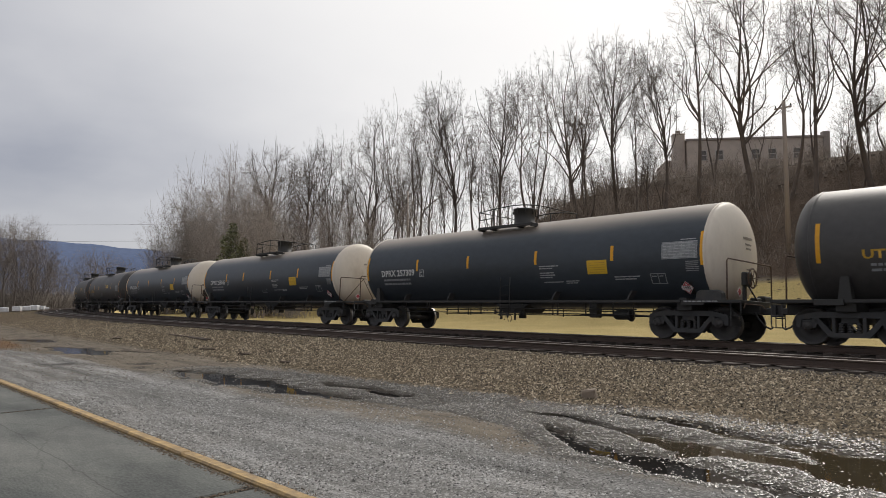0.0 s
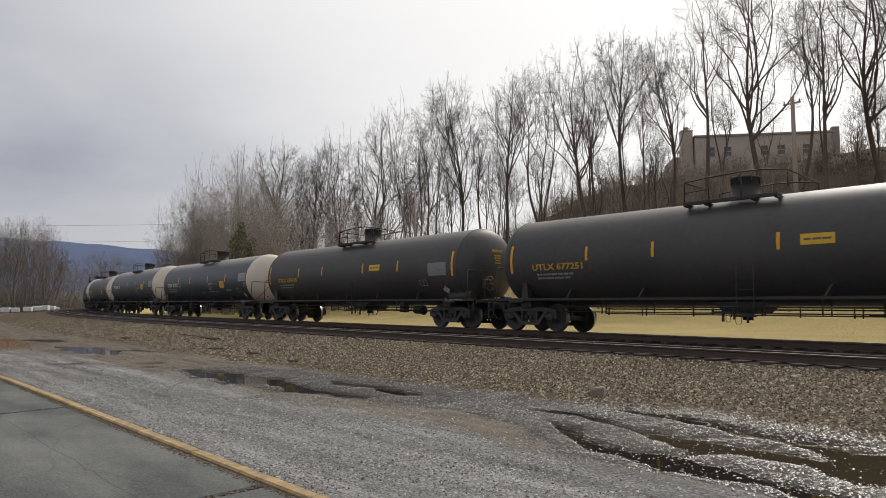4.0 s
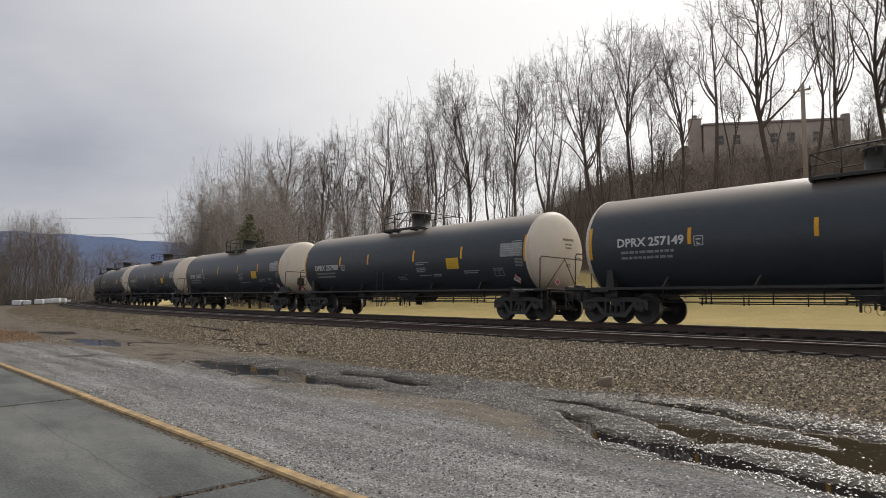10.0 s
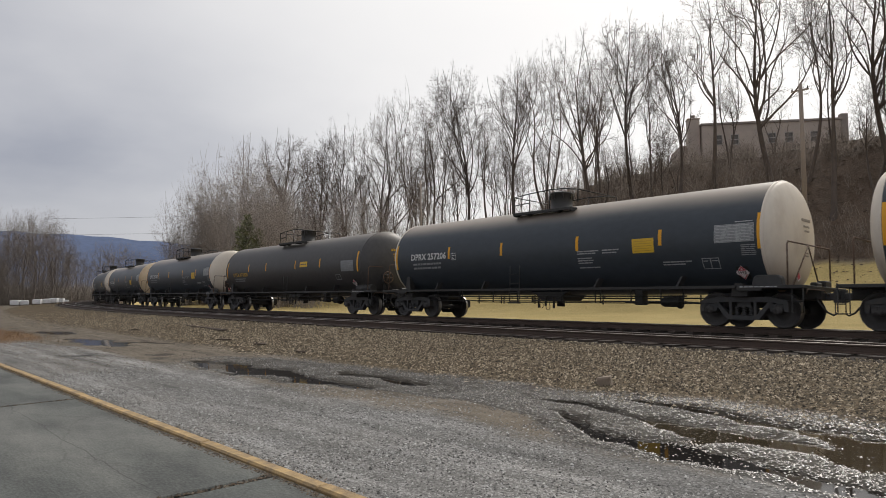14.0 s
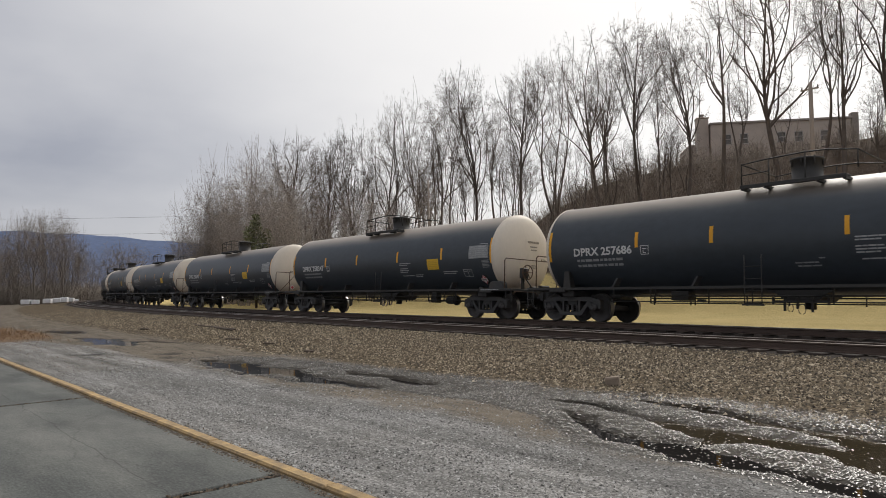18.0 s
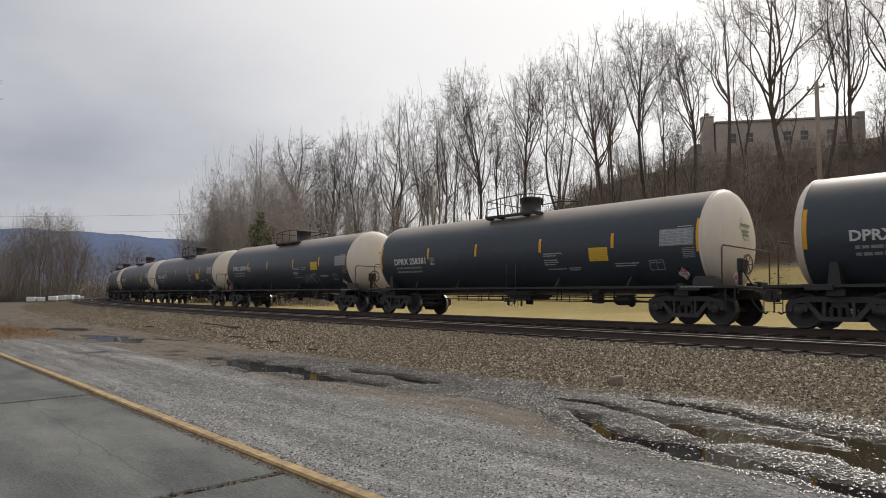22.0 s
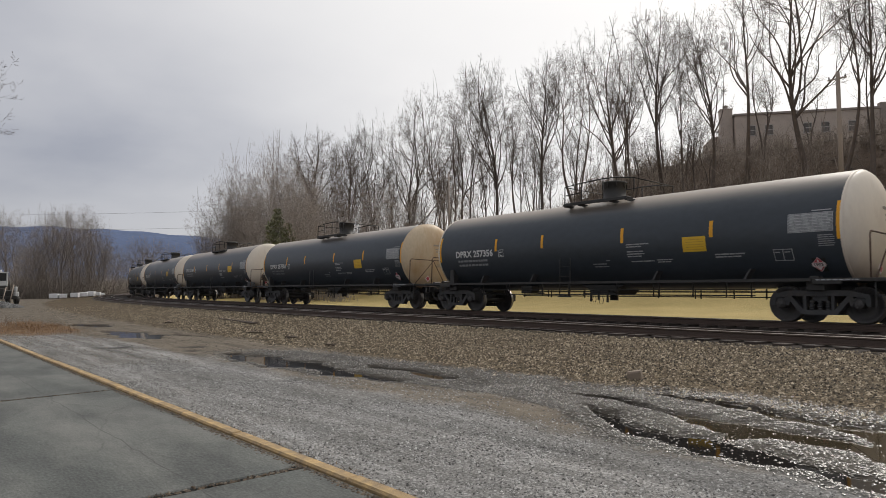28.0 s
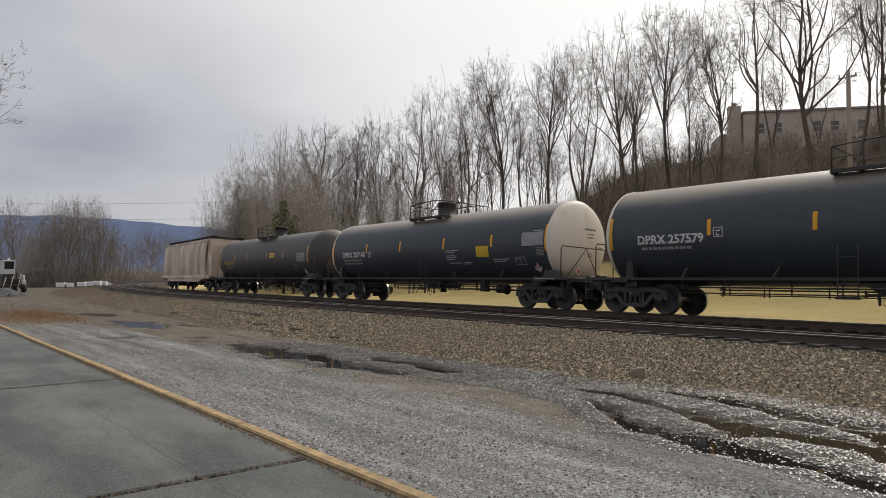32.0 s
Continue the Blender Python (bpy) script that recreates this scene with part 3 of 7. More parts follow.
# ---------------------------------------------------------------- platform and kerb
def asphalt_material():
    m = surf("patched_asphalt", (0.074, 0.079, 0.073), rough=0.85, var=0.6, scale=1.3, fine=34, bump=0.5, dirt=(0.19, 0.19, 0.172), dirt_amount=0.6, dirt_scale=0.6, stretch=(0.55, 1.3, 1))
    nt = m.node_tree
    N, L = nt.nodes.new, nt.links.new
    b = nt.nodes["Principled BSDF"]
    src = b.inputs["Base Color"].links[0].from_socket
    co = N("ShaderNodeTexCoord")
    # hairline cracks: edges of large warped cells
    nz = N("ShaderNodeTexNoise"); nz.inputs["Scale"].default_value = 1.5; nz.inputs["Detail"].default_value = 5
    L(co.outputs["Object"], nz.inputs["Vector"])
    wp = N("ShaderNodeVectorMath"); wp.operation = "MULTIPLY_ADD"; wp.inputs[1].default_value = (0.6, 0.6, 0)
    L(nz.outputs["Color"], wp.inputs[0]); L(co.outputs["Object"], wp.inputs[2])
    vo = N("ShaderNodeTexVoronoi"); vo.feature = "DISTANCE_TO_EDGE"; vo.inputs["Scale"].default_value = 0.42
    L(wp.outputs[0], vo.inputs["Vector"])
    cr = N("ShaderNodeMapRange"); cr.inputs["From Min"].default_value, cr.inputs["From Max"].default_value = 0.001, 0.006
    cr.inputs["To Min"].default_value, cr.inputs["To Max"].default_value = 0.25, 0.0
    L(vo.outputs["Distance"], cr.inputs["Value"])
    mx = N("ShaderNodeMix"); mx.data_type = "RGBA"; mx.inputs["B"].default_value = (0.018, 0.017, 0.015, 1)
    L(cr.outputs[0], mx.inputs["Factor"]); L(src, mx.inputs["A"])
    # one long crack that runs along the platform
    sx = N("ShaderNodeSeparateXYZ"); L(co.outputs["Object"], sx.inputs[0])
    wv = N("ShaderNodeMath"); wv.operation = "MULTIPLY_ADD"; wv.inputs[1].default_value = 0.22
    L(nz.outputs["Fac"], wv.inputs[0]); L(sx.outputs["Y"], wv.inputs[2])
    ab = N("ShaderNodeMath"); ab.operation = "SUBTRACT"; ab.inputs[1].default_value = 2.12
    L(wv.outputs[0], ab.inputs[0])
    aa = N("ShaderNodeMath"); aa.operation = "ABSOLUTE"; L(ab.outputs[0], aa.inputs[0])
    c2 = N("ShaderNodeMapRange"); c2.inputs["From Min"].default_value, c2.inputs["From Max"].default_value = 0.003, 0.010
    c2.inputs["To Min"].default_value, c2.inputs["To Max"].default_value = 0.5, 0.0
    L(aa.outputs[0], c2.inputs["Value"])
    m2 = N("ShaderNodeMix"); m2.data_type = "RGBA"; m2.inputs["B"].default_value = (0.02, 0.019, 0.016, 1)
    L(c2.outputs[0], m2.inputs["Factor"]); L(mx.outputs["Result"], m2.inputs["A"])
    mx = m2
    # aggregate speckle
    sp = N("ShaderNodeTexVoronoi"); sp.inputs["Scale"].default_value = 90
    L(co.outputs["Object"], sp.inputs["Vector"])
    sc = N("ShaderNodeSeparateColor"); L(sp.outputs["Color"], sc.inputs[0])
    rg = N("ShaderNodeMapRange"); rg.inputs["To Min"].default_value, rg.inputs["To Max"].default_value = 0.78, 1.22
    L(sc.outputs[0], rg.inputs["Value"])
    ml = N("ShaderNodeVectorMath"); ml.operation = "SCALE"
    L(mx.outputs["Result"], ml.inputs[0]); L(rg.outputs[0], ml.inputs["Scale"])
    L(ml.outputs[0], b.inputs["Base Color"])
    return m


def make_platform():
    bm = bmesh.new()
    # slabs of asphalt with open joints between them
    cuts = [-36, -24, -11.6, -5.47, 9, 30]
    for k, (a, b) in enumerate(zip(cuts, cuts[1:])):
        box(bm, (a + 0.045, -14, -0.15), (b - 0.045, 2.965, 0.05), 0.012)
    ob = link("pavement", bm, asphalt_material())
    tagged(ob, "dark grey patched asphalt platform with open joints", "pavement", kind="structure")
    k = thing("kerb", "yellow-painted timber platform edge, chipped and dirty", "kerb", kind="structure")
    rng = random.Random(4)
    x = -36.0
    while x < 12:
        n = rng.uniform(2.3, 2.5)
        bm = boxes(((0, -0.07, -0.2), (n - 0.012, 0.065, 0.0)), bevel=0.018)
        part("kerb_beam", bm, M_KERB, k, at=pose(x, 3.06 + rng.uniform(-0.008, 0.008), 0.07 + rng.uniform(-0.006, 0.006), 0, 0, rng.uniform(-0.12, 0.12)))
        x += n
    return ob


make_platform()


# ---------------------------------------------------------------- railway track
def rail_mesh(name, off, cant, s0, s1, parent):
    prof = [(-0.07, -0.172), (0.07, -0.172), (0.07, -0.158), (0.012, -0.14), (0.010, -0.045), (0.036, -0.032), (0.036, -0.006), (0.028, 0.0), (-0.028, 0.0), (-0.036, -0.006), (-0.036, -0.032), (-0.010, -0.045), (-0.012, -0.14), (-0.07, -0.158)]
    ss = np.concatenate([np.arange(s0, -170, 6.0), np.arange(-170, 40, 1.5), np.arange(40, s1, 6.0)])
    vs, fs, mi = [], [], []
    n = len(prof)
    for s in ss:
        for w, h in prof:
            x, y, _ = on_line(s, off + w)
            vs.append((float(x), float(y), RAIL_Z + cant + h))
    for i in range(len(ss) - 1):
        for k in range(n):
            fs.append((i * n + k, (i + 1) * n + k, (i + 1) * n + (k + 1) % n, i * n + (k + 1) % n))
            mi.append(1 if k in (6, 7, 8) else 0)
    ob = from_arrays(name, vs, fs, [M_RAIL, M_RAILTOP], parent)
    ob.data.polygons.foreach_set("material_index", mi)
    return ob


def make_track(name, off, label):
    t = thing(name, label, "railway track", kind="structure")
    rail_mesh("rail", off - GAUGE / 2, 0.035, -740, 740, t)
    rail_mesh("rail", off + GAUGE / 2, -0.035, -740, 740, t)
    rng = random.Random(7 + int(off))
    tie = None
    far = bmesh.new()
    s, made = -300.0, 0
    while s < 120:
        x, y, th = (float(v) for v in on_line(s, off))
        near = -95 < s < 18
        m = Matrix.Translation((x, y, RAIL_Z - 0.172 - 0.09)) @ Matrix.Rotation(th + rng.uniform(-0.012, 0.012), 4, "Z") @ Matrix.Rotation(-0.047, 4, "X") @ Matrix.Translation((0, rng.uniform(-0.06, 0.06), rng.uniform(-0.012, 0.004)))
        if near:
            if tie is None:
                tie = part("tie", boxes(((-0.115, -1.3, -0.09), (0.115, 1.3, 0.09)), bevel=0.012), M_TIE, t, at=m)
            else:
                shared("tie", tie, t, m)
        else:
            vs = [far.verts.new(m @ Vector(c)) for c in ((-0.115, -1.3, 0.09), (0.115, -1.3, 0.09), (0.115, 1.3, 0.09), (-0.115, 1.3, 0.09), (-0.115, -1.3, -0.09), (0.115, -1.3, -0.09), (0.115, 1.3, -0.09), (-0.115, 1.3, -0.09))]
            for q in ((0, 1, 2, 3), (0, 4, 5, 1), (1, 5, 6, 2), (2, 6, 7, 3), (3, 7, 4, 0)):
                far.faces.new([vs[i] for i in q])
        s += 0.56
    tagged(part("far_ties", far, M_TIE, t), kind="stuff")
    return t


make_track("track_train", 0.0, "canted main-line track of worn steel rails on timber ties")
make_track("track_empty", NEXT_TRACK, "empty parallel track of rusty rails with bright worn heads")


# ---------------------------------------------------------------- tank cars
HALF, HEAD = 7.68, 0.40
# radius of the tank and height of its axis, by kind of car
TANKS = {"low": (1.515, 2.40), "short": (1.495, 2.375), "high": (1.535, 2.43), "mid": (1.53, 2.425), "plain": (1.505, 2.39)}
R_TANK, Z_TANK = TANKS["low"]


def use_tank(kind):
    """Marks made from here on fit the tank of this kind of car."""
    global R_TANK, Z_TANK
    R_TANK, Z_TANK = TANKS[kind]


def head_x(y, z):
    """How far out the leading tank end lies at this place."""
    rr = min(1.0, math.hypot(y, z - Z_TANK) / R_TANK)
    return HALF + HEAD * math.sqrt(max(0.0, 1 - rr ** 2.2))



def tank_y(z, lift=0.006):
    r = R_TANK + lift
    return -math.sqrt(max(1e-4, r * r - (z - Z_TANK) ** 2))


def wrap(bm, x0, z0, x1, z1, n=4, lift=0.006, mat=0):
    """A thin decal bent round the near side of the tank."""
    rows = [[bm.verts.new((x, tank_y(z0 + (z1 - z0) * k / n, lift), z0 + (z1 - z0) * k / n)) for x in (x0, x1)] for k in range(n + 1)]
    for a, b in zip(rows, rows[1:]):
        f = bm.faces.new((a[0], a[1], b[1], b[0]))
        f.material_index = mat
    return bm


def frame_lines(bm, x0, z0, x1, z1, w):
    wrap(bm, x0, z0, x1, z0 + w, 1)
    wrap(bm, x0, z1 - w, x1, z1, 1)
    wrap(bm, x0, z0 + w, x0 + w, z1 - w, 3)
    wrap(bm, x1 - w, z0 + w, x1, z1 - w, 3)


def word_bars(bm, rng, x0, x1, z, h, gap=0.5):
    """A line of writing too small to read: bars the length of words."""
    x = x0
    while x < x1 - 0.05:
        n = min(rng.uniform(0.09, 0.26), x1 - x)
        wrap(bm, x, z, x + n, z + h, 1)
        x += n + h * gap
    return bm


def lettering(name, text, x0, x1, z, height, material, parent, lift=0.012):
    """Words in the built-in font, bent round the near side of the tank."""
    cu = bpy.data.curves.new("lettering_curve", "FONT")
    cu.body, cu.size, cu.resolution_u, cu.offset = text, 1.0, 2, 0.03
    ob = new("lettering_curve", cu)
    me = bpy.data.meshes.new_from_object(ob)
    bpy.data.objects.remove(ob)
    bpy.data.curves.remove(cu)
    co = np.array([v.co for v in me.vertices])
    lo, hi = co.min(0), co.max(0)
    for v in me.vertices:
        px = x0 + (v.co.x - lo[0]) / (hi[0] - lo[0]) * (x1 - x0)
        pz = z + (v.co.y - lo[1]) / (hi[1] - lo[1]) * height
        v.co = (px, tank_y(pz, lift), pz)
    me.materials.clear()
    me.materials.append(material)
    o = new(name, me)
    o.parent = parent
    return o


def wheelset_mesh():
    bm = bmesh.new()
    lathe(bm, [(-0.98, 0.085), (-0.8, 0.09), (0.8, 0.09), (0.98, 0.085)], 12, "y", True)
    for s in (-1, 1):
        # outer face, rim, tread, flange
        prof = [(0.83, 0.10), (0.83, 0.15), (0.775, 0.17), (0.765, 0.36), (0.815, 0.385), (0.82, 0.445)]
        tread = [(0.82, 0.445), (0.75, 0.457), (0.715, 0.462), (0.70, 0.484), (0.685, 0.482)]
        back = [(0.685, 0.482), (0.68, 0.39), (0.73, 0.36), (0.735, 0.15), (0.68, 0.12), (0.68, 0.09)]
        for pr, mi in ((prof, 0), (tread, 1), (back, 0)):
            lathe(bm, [(s * a, r) for a, r in pr], 18, "y", mat=mi)
        lathe(bm, [(s * 0.98, 0.085), (s * 1.13, 0.12), (s * 1.17, 0.115), (s * 1.18, 0.0)], 12, "y")
        for k in range(3):
            a = 2 * math.pi * k / 3
            tube(bm, (0.065 * math.cos(a), s * 1.16, 0.065 * math.sin(a)), (0.065 * math.cos(a), s * 1.205, 0.065 * math.sin(a)), 0.02, n=6)
    bmesh.ops.recalc_face_normals(bm, faces=bm.faces[:])
    return bm


def side_frame_mesh():
    bm = bmesh.new()
    y0, y1 = -0.11, 0.09
    arms = [
        [(-1.14, 0.60), (-0.62, 0.66), (0.62, 0.66), (1.14, 0.60), (1.14, 0.70), (0.70, 0.80), (-0.70, 0.80), (-1.14, 0.70)],
        [(-0.42, 0.20), (0.42, 0.20), (0.42, 0.31), (-0.42, 0.31)],
        [(-0.42, 0.20), (-0.36, 0.32), (-0.66, 0.66), (-0.80, 0.66)],
        [(0.42, 0.20), (0.80, 0.66), (0.66, 0.66), (0.36, 0.32)],
        [(-0.36, 0.31), (-0.29, 0.31), (-0.29, 0.66), (-0.36, 0.66)],
        [(0.29, 0.31), (0.36, 0.31), (0.36, 0.66), (0.29, 0.66)],
        [(-1.16, 0.42), (-1.06, 0.42), (-1.04, 0.62), (-1.16, 0.66)],
        [(1.06, 0.42), (1.16, 0.42), (1.16, 0.66), (1.04, 0.62)],
        [(-0.80, 0.42), (-0.72, 0.42), (-0.66, 0.62), (-0.80, 0.62)],
        [(0.72, 0.42), (0.80, 0.42), (0.80, 0.62), (0.66, 0.62)],
    ]
    for k, a in enumerate(arms):
        prism(bm, a, y0 + 0.004 * (k % 3), y1 - 0.004 * (k % 3))
    return bm


def spring_mesh():
    bm = bmesh.new()
    prof = [(0.31, 0.055)]
    for k in range(4):
        z = 0.315 + 0.06 * k
        prof += [(z + 0.006, 0.072), (z + 0.03, 0.072), (z + 0.04, 0.05), (z + 0.055, 0.05)]
    lathe(bm, prof, 6, "z")
    return bm


def make_bogie(parent, x):
    """A three-piece freight bogie as a part of its car."""
    b = part("bogie", boxes(((-0.19, -1.05, 0.53), (0.19, 1.05, 0.70)), ((-0.3, -0.42, 0.70), (0.3, 0.42, 0.78)), ((-0.85, -0.5, 0.40), (-0.78, 0.5, 0.52)), ((0.78, -0.5, 0.40), (0.85, 0.5, 0.52)), bevel=0.015), M_BOGIE, parent, "dusty cast-steel freight bogie", at=(x, 0, 0))
    sf = part("side_frame", side_frame_mesh(), M_BOGIE, b, at=(0, -1.02, 0))
    shared("side_frame", sf, b, pose(0, 1.02, 0, 0, 0, 180))
    sp = None
    for y in (-1.03, 1.03):
        for dx in (-0.19, 0.0, 0.19):
            if sp is None:
                sp = part("spring", spring_mesh(), M_BOGIE, b, at=(dx, y, 0))
            else:
                shared("spring", sp, b, (dx, y, 0))
    for dx in (-0.91, 0.91):
        for y in (-1.02, 1.02):
            bm = bmesh.new()
            box(bm, (dx - 0.14, y - 0.09, 0.47), (dx + 0.14, y + 0.09, 0.62), 0.02)
            part("axle_box", bm, M_BOGIE, b)
    ws = part("wheelset", wheelset_mesh(), [M_WHEEL, M_TREAD], b, "black steel wheels with bright worn treads", at=(-0.91, 0, 0.457))
    shared("wheelset", ws, b, (0.91, 0, 0.457))
    return b


def copy_part(ob, parent, x):
    o = ob.copy()
    scene.collection.objects.link(o)
    o.parent = parent
    o.matrix_basis = Matrix.Translation((x, 0, 0))
    for c in ob.children:
        d = c.copy()
        scene.collection.objects.link(d)
        d.parent = o
    return o


def underframe(car, rng, brakes=True):
    """Everything below the tank and at its ends, alike on all the tank cars."""
    bo = make_bogie(car, -6.97)
    copy_part(bo, car, 6.97)
    for s in (-1, 1):
        part("stub_sill", boxes(((s * 5.6 if s > 0 else -8.62, -0.34, 0.74), (8.62 if s > 0 else -5.6, 0.34, 1.06)), bevel=0.02), M_FRAME, car)
        bm = boxes(((7.62, -1.46, 1.0), (8.62, 1.46, 1.085)), ((6.97, -1.46, 0.94), (7.62, -1.36, 1.09)), ((6.97, 1.36, 0.94), (7.62, 1.46, 1.09)), bevel=0.01)
        back = pose(0, 0, 0, 0, 0, 0 if s > 0 else 180)
        ep = part("end_platform", bm, M_FRAME, car, at=back)
        # bolster that carries the tank, with its cradle
        bm = bmesh.new()
        box(bm, (-0.22, -1.3, 0.79), (0.22, 1.3, 1.0), 0.02)
        ct = 1.15 if s > 0 else 1.62
        for ya, yb in ((-1.36, -1.12), (1.12, 1.36)):
            prism(bm, [(-0.16, 0.98), (0.16, 0.98), (0.09, ct), (-0.09, ct)], ya, yb)
        part("bolster", bm, M_FRAME, car, at=(s * 6.97, 0, 0))
        # coupler, with its knuckle, and the brake hose that sags between the cars
        bm = bmesh.new()
        box(bm, (8.55, -0.09, 0.74), (8.86, 0.09, 0.92), 0.02)
        prism(bm, [(8.84, 0.68), (8.97, 0.68), (8.97, 1.0), (8.84, 1.0)], -0.16, 0.05)
        part("coupler", bm, M_BOGIE, car, at=back)
        part("brake_hose", pipe(bmesh.new(), [(8.50, -0.35, 0.80), (8.62, -0.37, 0.60), (8.76, -0.36, 0.43), (8.90, -0.33, 0.36), (8.96, -0.30, 0.42)], 0.028), M_FRAME, car, at=back)
        part("uncoupling_lever", pipe(bmesh.new(), [(8.66, -1.38, 0.86), (8.66, -1.30, 0.98), (8.68, -0.30, 0.98), (8.72, -0.12, 0.84)], 0.014, 5), M_RUSTRAIL, car, at=back)
        # handrail that stands across the end platform
        g = part("end_handrail", pipe(bmesh.new(), [(8.24, -1.40, 1.06), (8.24, -1.40, 2.10), (8.24, -1.33, 2.18), (8.24, 1.33, 2.18), (8.24, 1.40, 2.10), (8.24, 1.40, 1.06)], 0.021), M_RUSTRAIL, car, "thin rusty handrail across the end platform", at=back)
        part("handrail_stay", pipe(bmesh.new(), [(8.24, 0.55, 2.18), (8.24, 0.55, 2.24), (8.24, 0.75, 2.24), (8.24, 0.75, 2.18)], 0.014, 5), M_RUSTRAIL, g)
        for y in (-1.42, 1.42):
            bm = pipe(bmesh.new(), [(8.34, y, 1.02), (8.34, y, 0.40), (8.60, y, 0.40), (8.60, y, 1.02)], 0.017)
            st = part("corner_step", bm, M_FRAME, car, at=back)
            part("step_tread", pipe(bmesh.new(), [(8.34, y, 0.68), (8.60, y, 0.68)], 0.018), M_FRAME, st)
        rng2 = random.Random(5)
        bm = bmesh.new()
        x = 7.05
        while x < 7.95:
            n = rng2.uniform(0.04, 0.12)
            box(bm, (x, -1.464, 1.03), (x + n, -1.459, 1.06))
            x += n + 0.03
        tagged(part("sill_stencil", bm, M_GREY, ep), kind="stuff")
    # side running angle under the tank, both sides
    for y in (-1, 1):
        bm = boxes(((-6.95, y * 1.44 - 0.03, 1.01), (6.95, y * 1.44 + 0.03, 1.085)), ((-6.95, y * 1.30 - 0.06, 1.06), (6.95, y * 1.30 + 0.08, 1.072)))
        part("side_sill", bm, M_FRAME, car)
        bm = bmesh.new()
        pipe(bm, [(-5.4, y * 1.15, 0.82), (5.4, y * 1.15, 0.82)], 0.024)
        pipe(bm, [(-5.4, y * 1.15, 0.66), (5.4, y * 1.15, 0.66)], 0.018)
        for x in (-5.3, -4.0, -3.85, -2.2, -1.0, 0.95, 2.3, 2.5, 3.6, 4.6, 5.3):
            pipe(bm, [(x, y * 1.15, 1.06), (x, y * 1.15, 0.60)], 0.022)
        part("under_rail", bm, M_FRAME, car, "thin black brake pipe on hangers")
    # bottom outlet, valves and brake gear
    bm = prism(bmesh.new(), [(-0.85, 0.99), (0.85, 0.99), (0.62, 0.90), (0.36, 0.68), (-0.36, 0.68), (-0.62, 0.90)], -0.62, 0.62)
    box(bm, (-0.62, -0.80, 0.66), (0.72, -0.70, 0.72), 0.01)
    tube(bm, (0.0, 0.0, 0.50), (0.0, 0.0, 0.7), 0.14, n=12)
    bo = part("bottom_outlet", bm, M_FRAME, car)
    for x, z in ((-0.62, 0.62), (-0.33, 0.44), (-0.02, 0.50), (0.34, 0.42), (0.72, 0.60)):
        part("valve_lever", boxes(((x - 0.025, -0.83, z), (x + 0.03, -0.77, 0.80)), bevel=0.006), M_FRAME, bo)
    for x, r in ((-0.18, 0.10), (0.10, 0.13)):
        pts = [(x + r * 0.7 * math.sin(q), -0.82, 0.62 - r - r * math.cos(q)) for q in np.linspace(0.3, 5.98, 12)]
        part("safety_chain", pipe(bmesh.new(), pts, 0.010, 4), M_FRAME, bo)
    if brakes:
        bm = bmesh.new()
        lathe(bm, [(4.45, 0.0), (4.45, 0.10), (4.55, 0.15), (4.95, 0.15), (5.02, 0.20), (5.06, 0.20), (5.06, 0.0)], 14, "x")
        for v in bm.verts:
            v.co += Vector((0, -0.85, 0.66))
        tube(bm, (5.0, -0.85, 0.66), (5.75, -0.85, 0.62), 0.03, n=8)
        tube(bm, (3.2, -0.85, 0.64), (4.5, -0.85, 0.66), 0.022, n=6)
        part("brake_cylinder", bm, M_FRAME, car)
        part("brake_valve", boxes(((3.62, -1.0, 0.56), (3.90, -0.7, 1.0)), ((3.50, -0.95, 0.60), (4.02, -0.75, 0.68)), bevel=0.02), M_FRAME, car)
    else:
        part("brake_box", boxes(((-3.5, -0.9, 0.70), (-2.95, -0.5, 0.97)), ((-2.7, -0.9, 0.66), (-2.5, -0.7, 0.74)), bevel=0.02), M_FRAME, car)
    # hand brake at the leading end, with its chain post
    bm = bmesh.new()
    box(bm, (8.30, -0.72, 1.48), (8.46, -0.36, 1.86), 0.03)
    box(bm, (8.28, -0.60, 1.06), (8.36, -0.48, 1.50), 0.01)
    tube(bm, (8.40, -0.5, 1.5), (8.52, -0.2, 1.08), 0.022, n=6)
    hb = part("hand_brake", bm, M_FRAME, car)
    bm = bmesh.new()
    lathe(bm, [(0.0, 0.235), (0.02, 0.26), (0.0, 0.285), (-0.02, 0.26), (0.0, 0.235)], 24, "x")
    for a in range(3):
        y, z = 0.25 * math.cos(a * 1.0472), 0.25 * math.sin(a * 1.0472)
        tube(bm, (0, -y, -z), (0, y, z), 0.014, n=5)
    part("brake_wheel", bm, M_RUSTRAIL, hb, at=(8.52, -0.5, 1.70))
    bm = boxes(((8.28, 0.30, 1.08), (8.50, 0.75, 1.26)), ((8.30, -0.20, 1.08), (8.48, 0.15, 1.20)), bevel=0.03)
    part("lever_stand", bm, M_FRAME, car)
    # braces from sill to tank
    brace = part("tank_brace", prism(bmesh.new(), [(0, 1.06), (0.06, 1.06), (0.24, 1.36), (0.18, 1.36)], -1.42, -1.16), M_BOGIE, car, at=(-5.2, 0, 0))
    for x in (-2.6, 2.4, 5.2):
        shared("tank_brace", brace, car, (x, 0, 0))


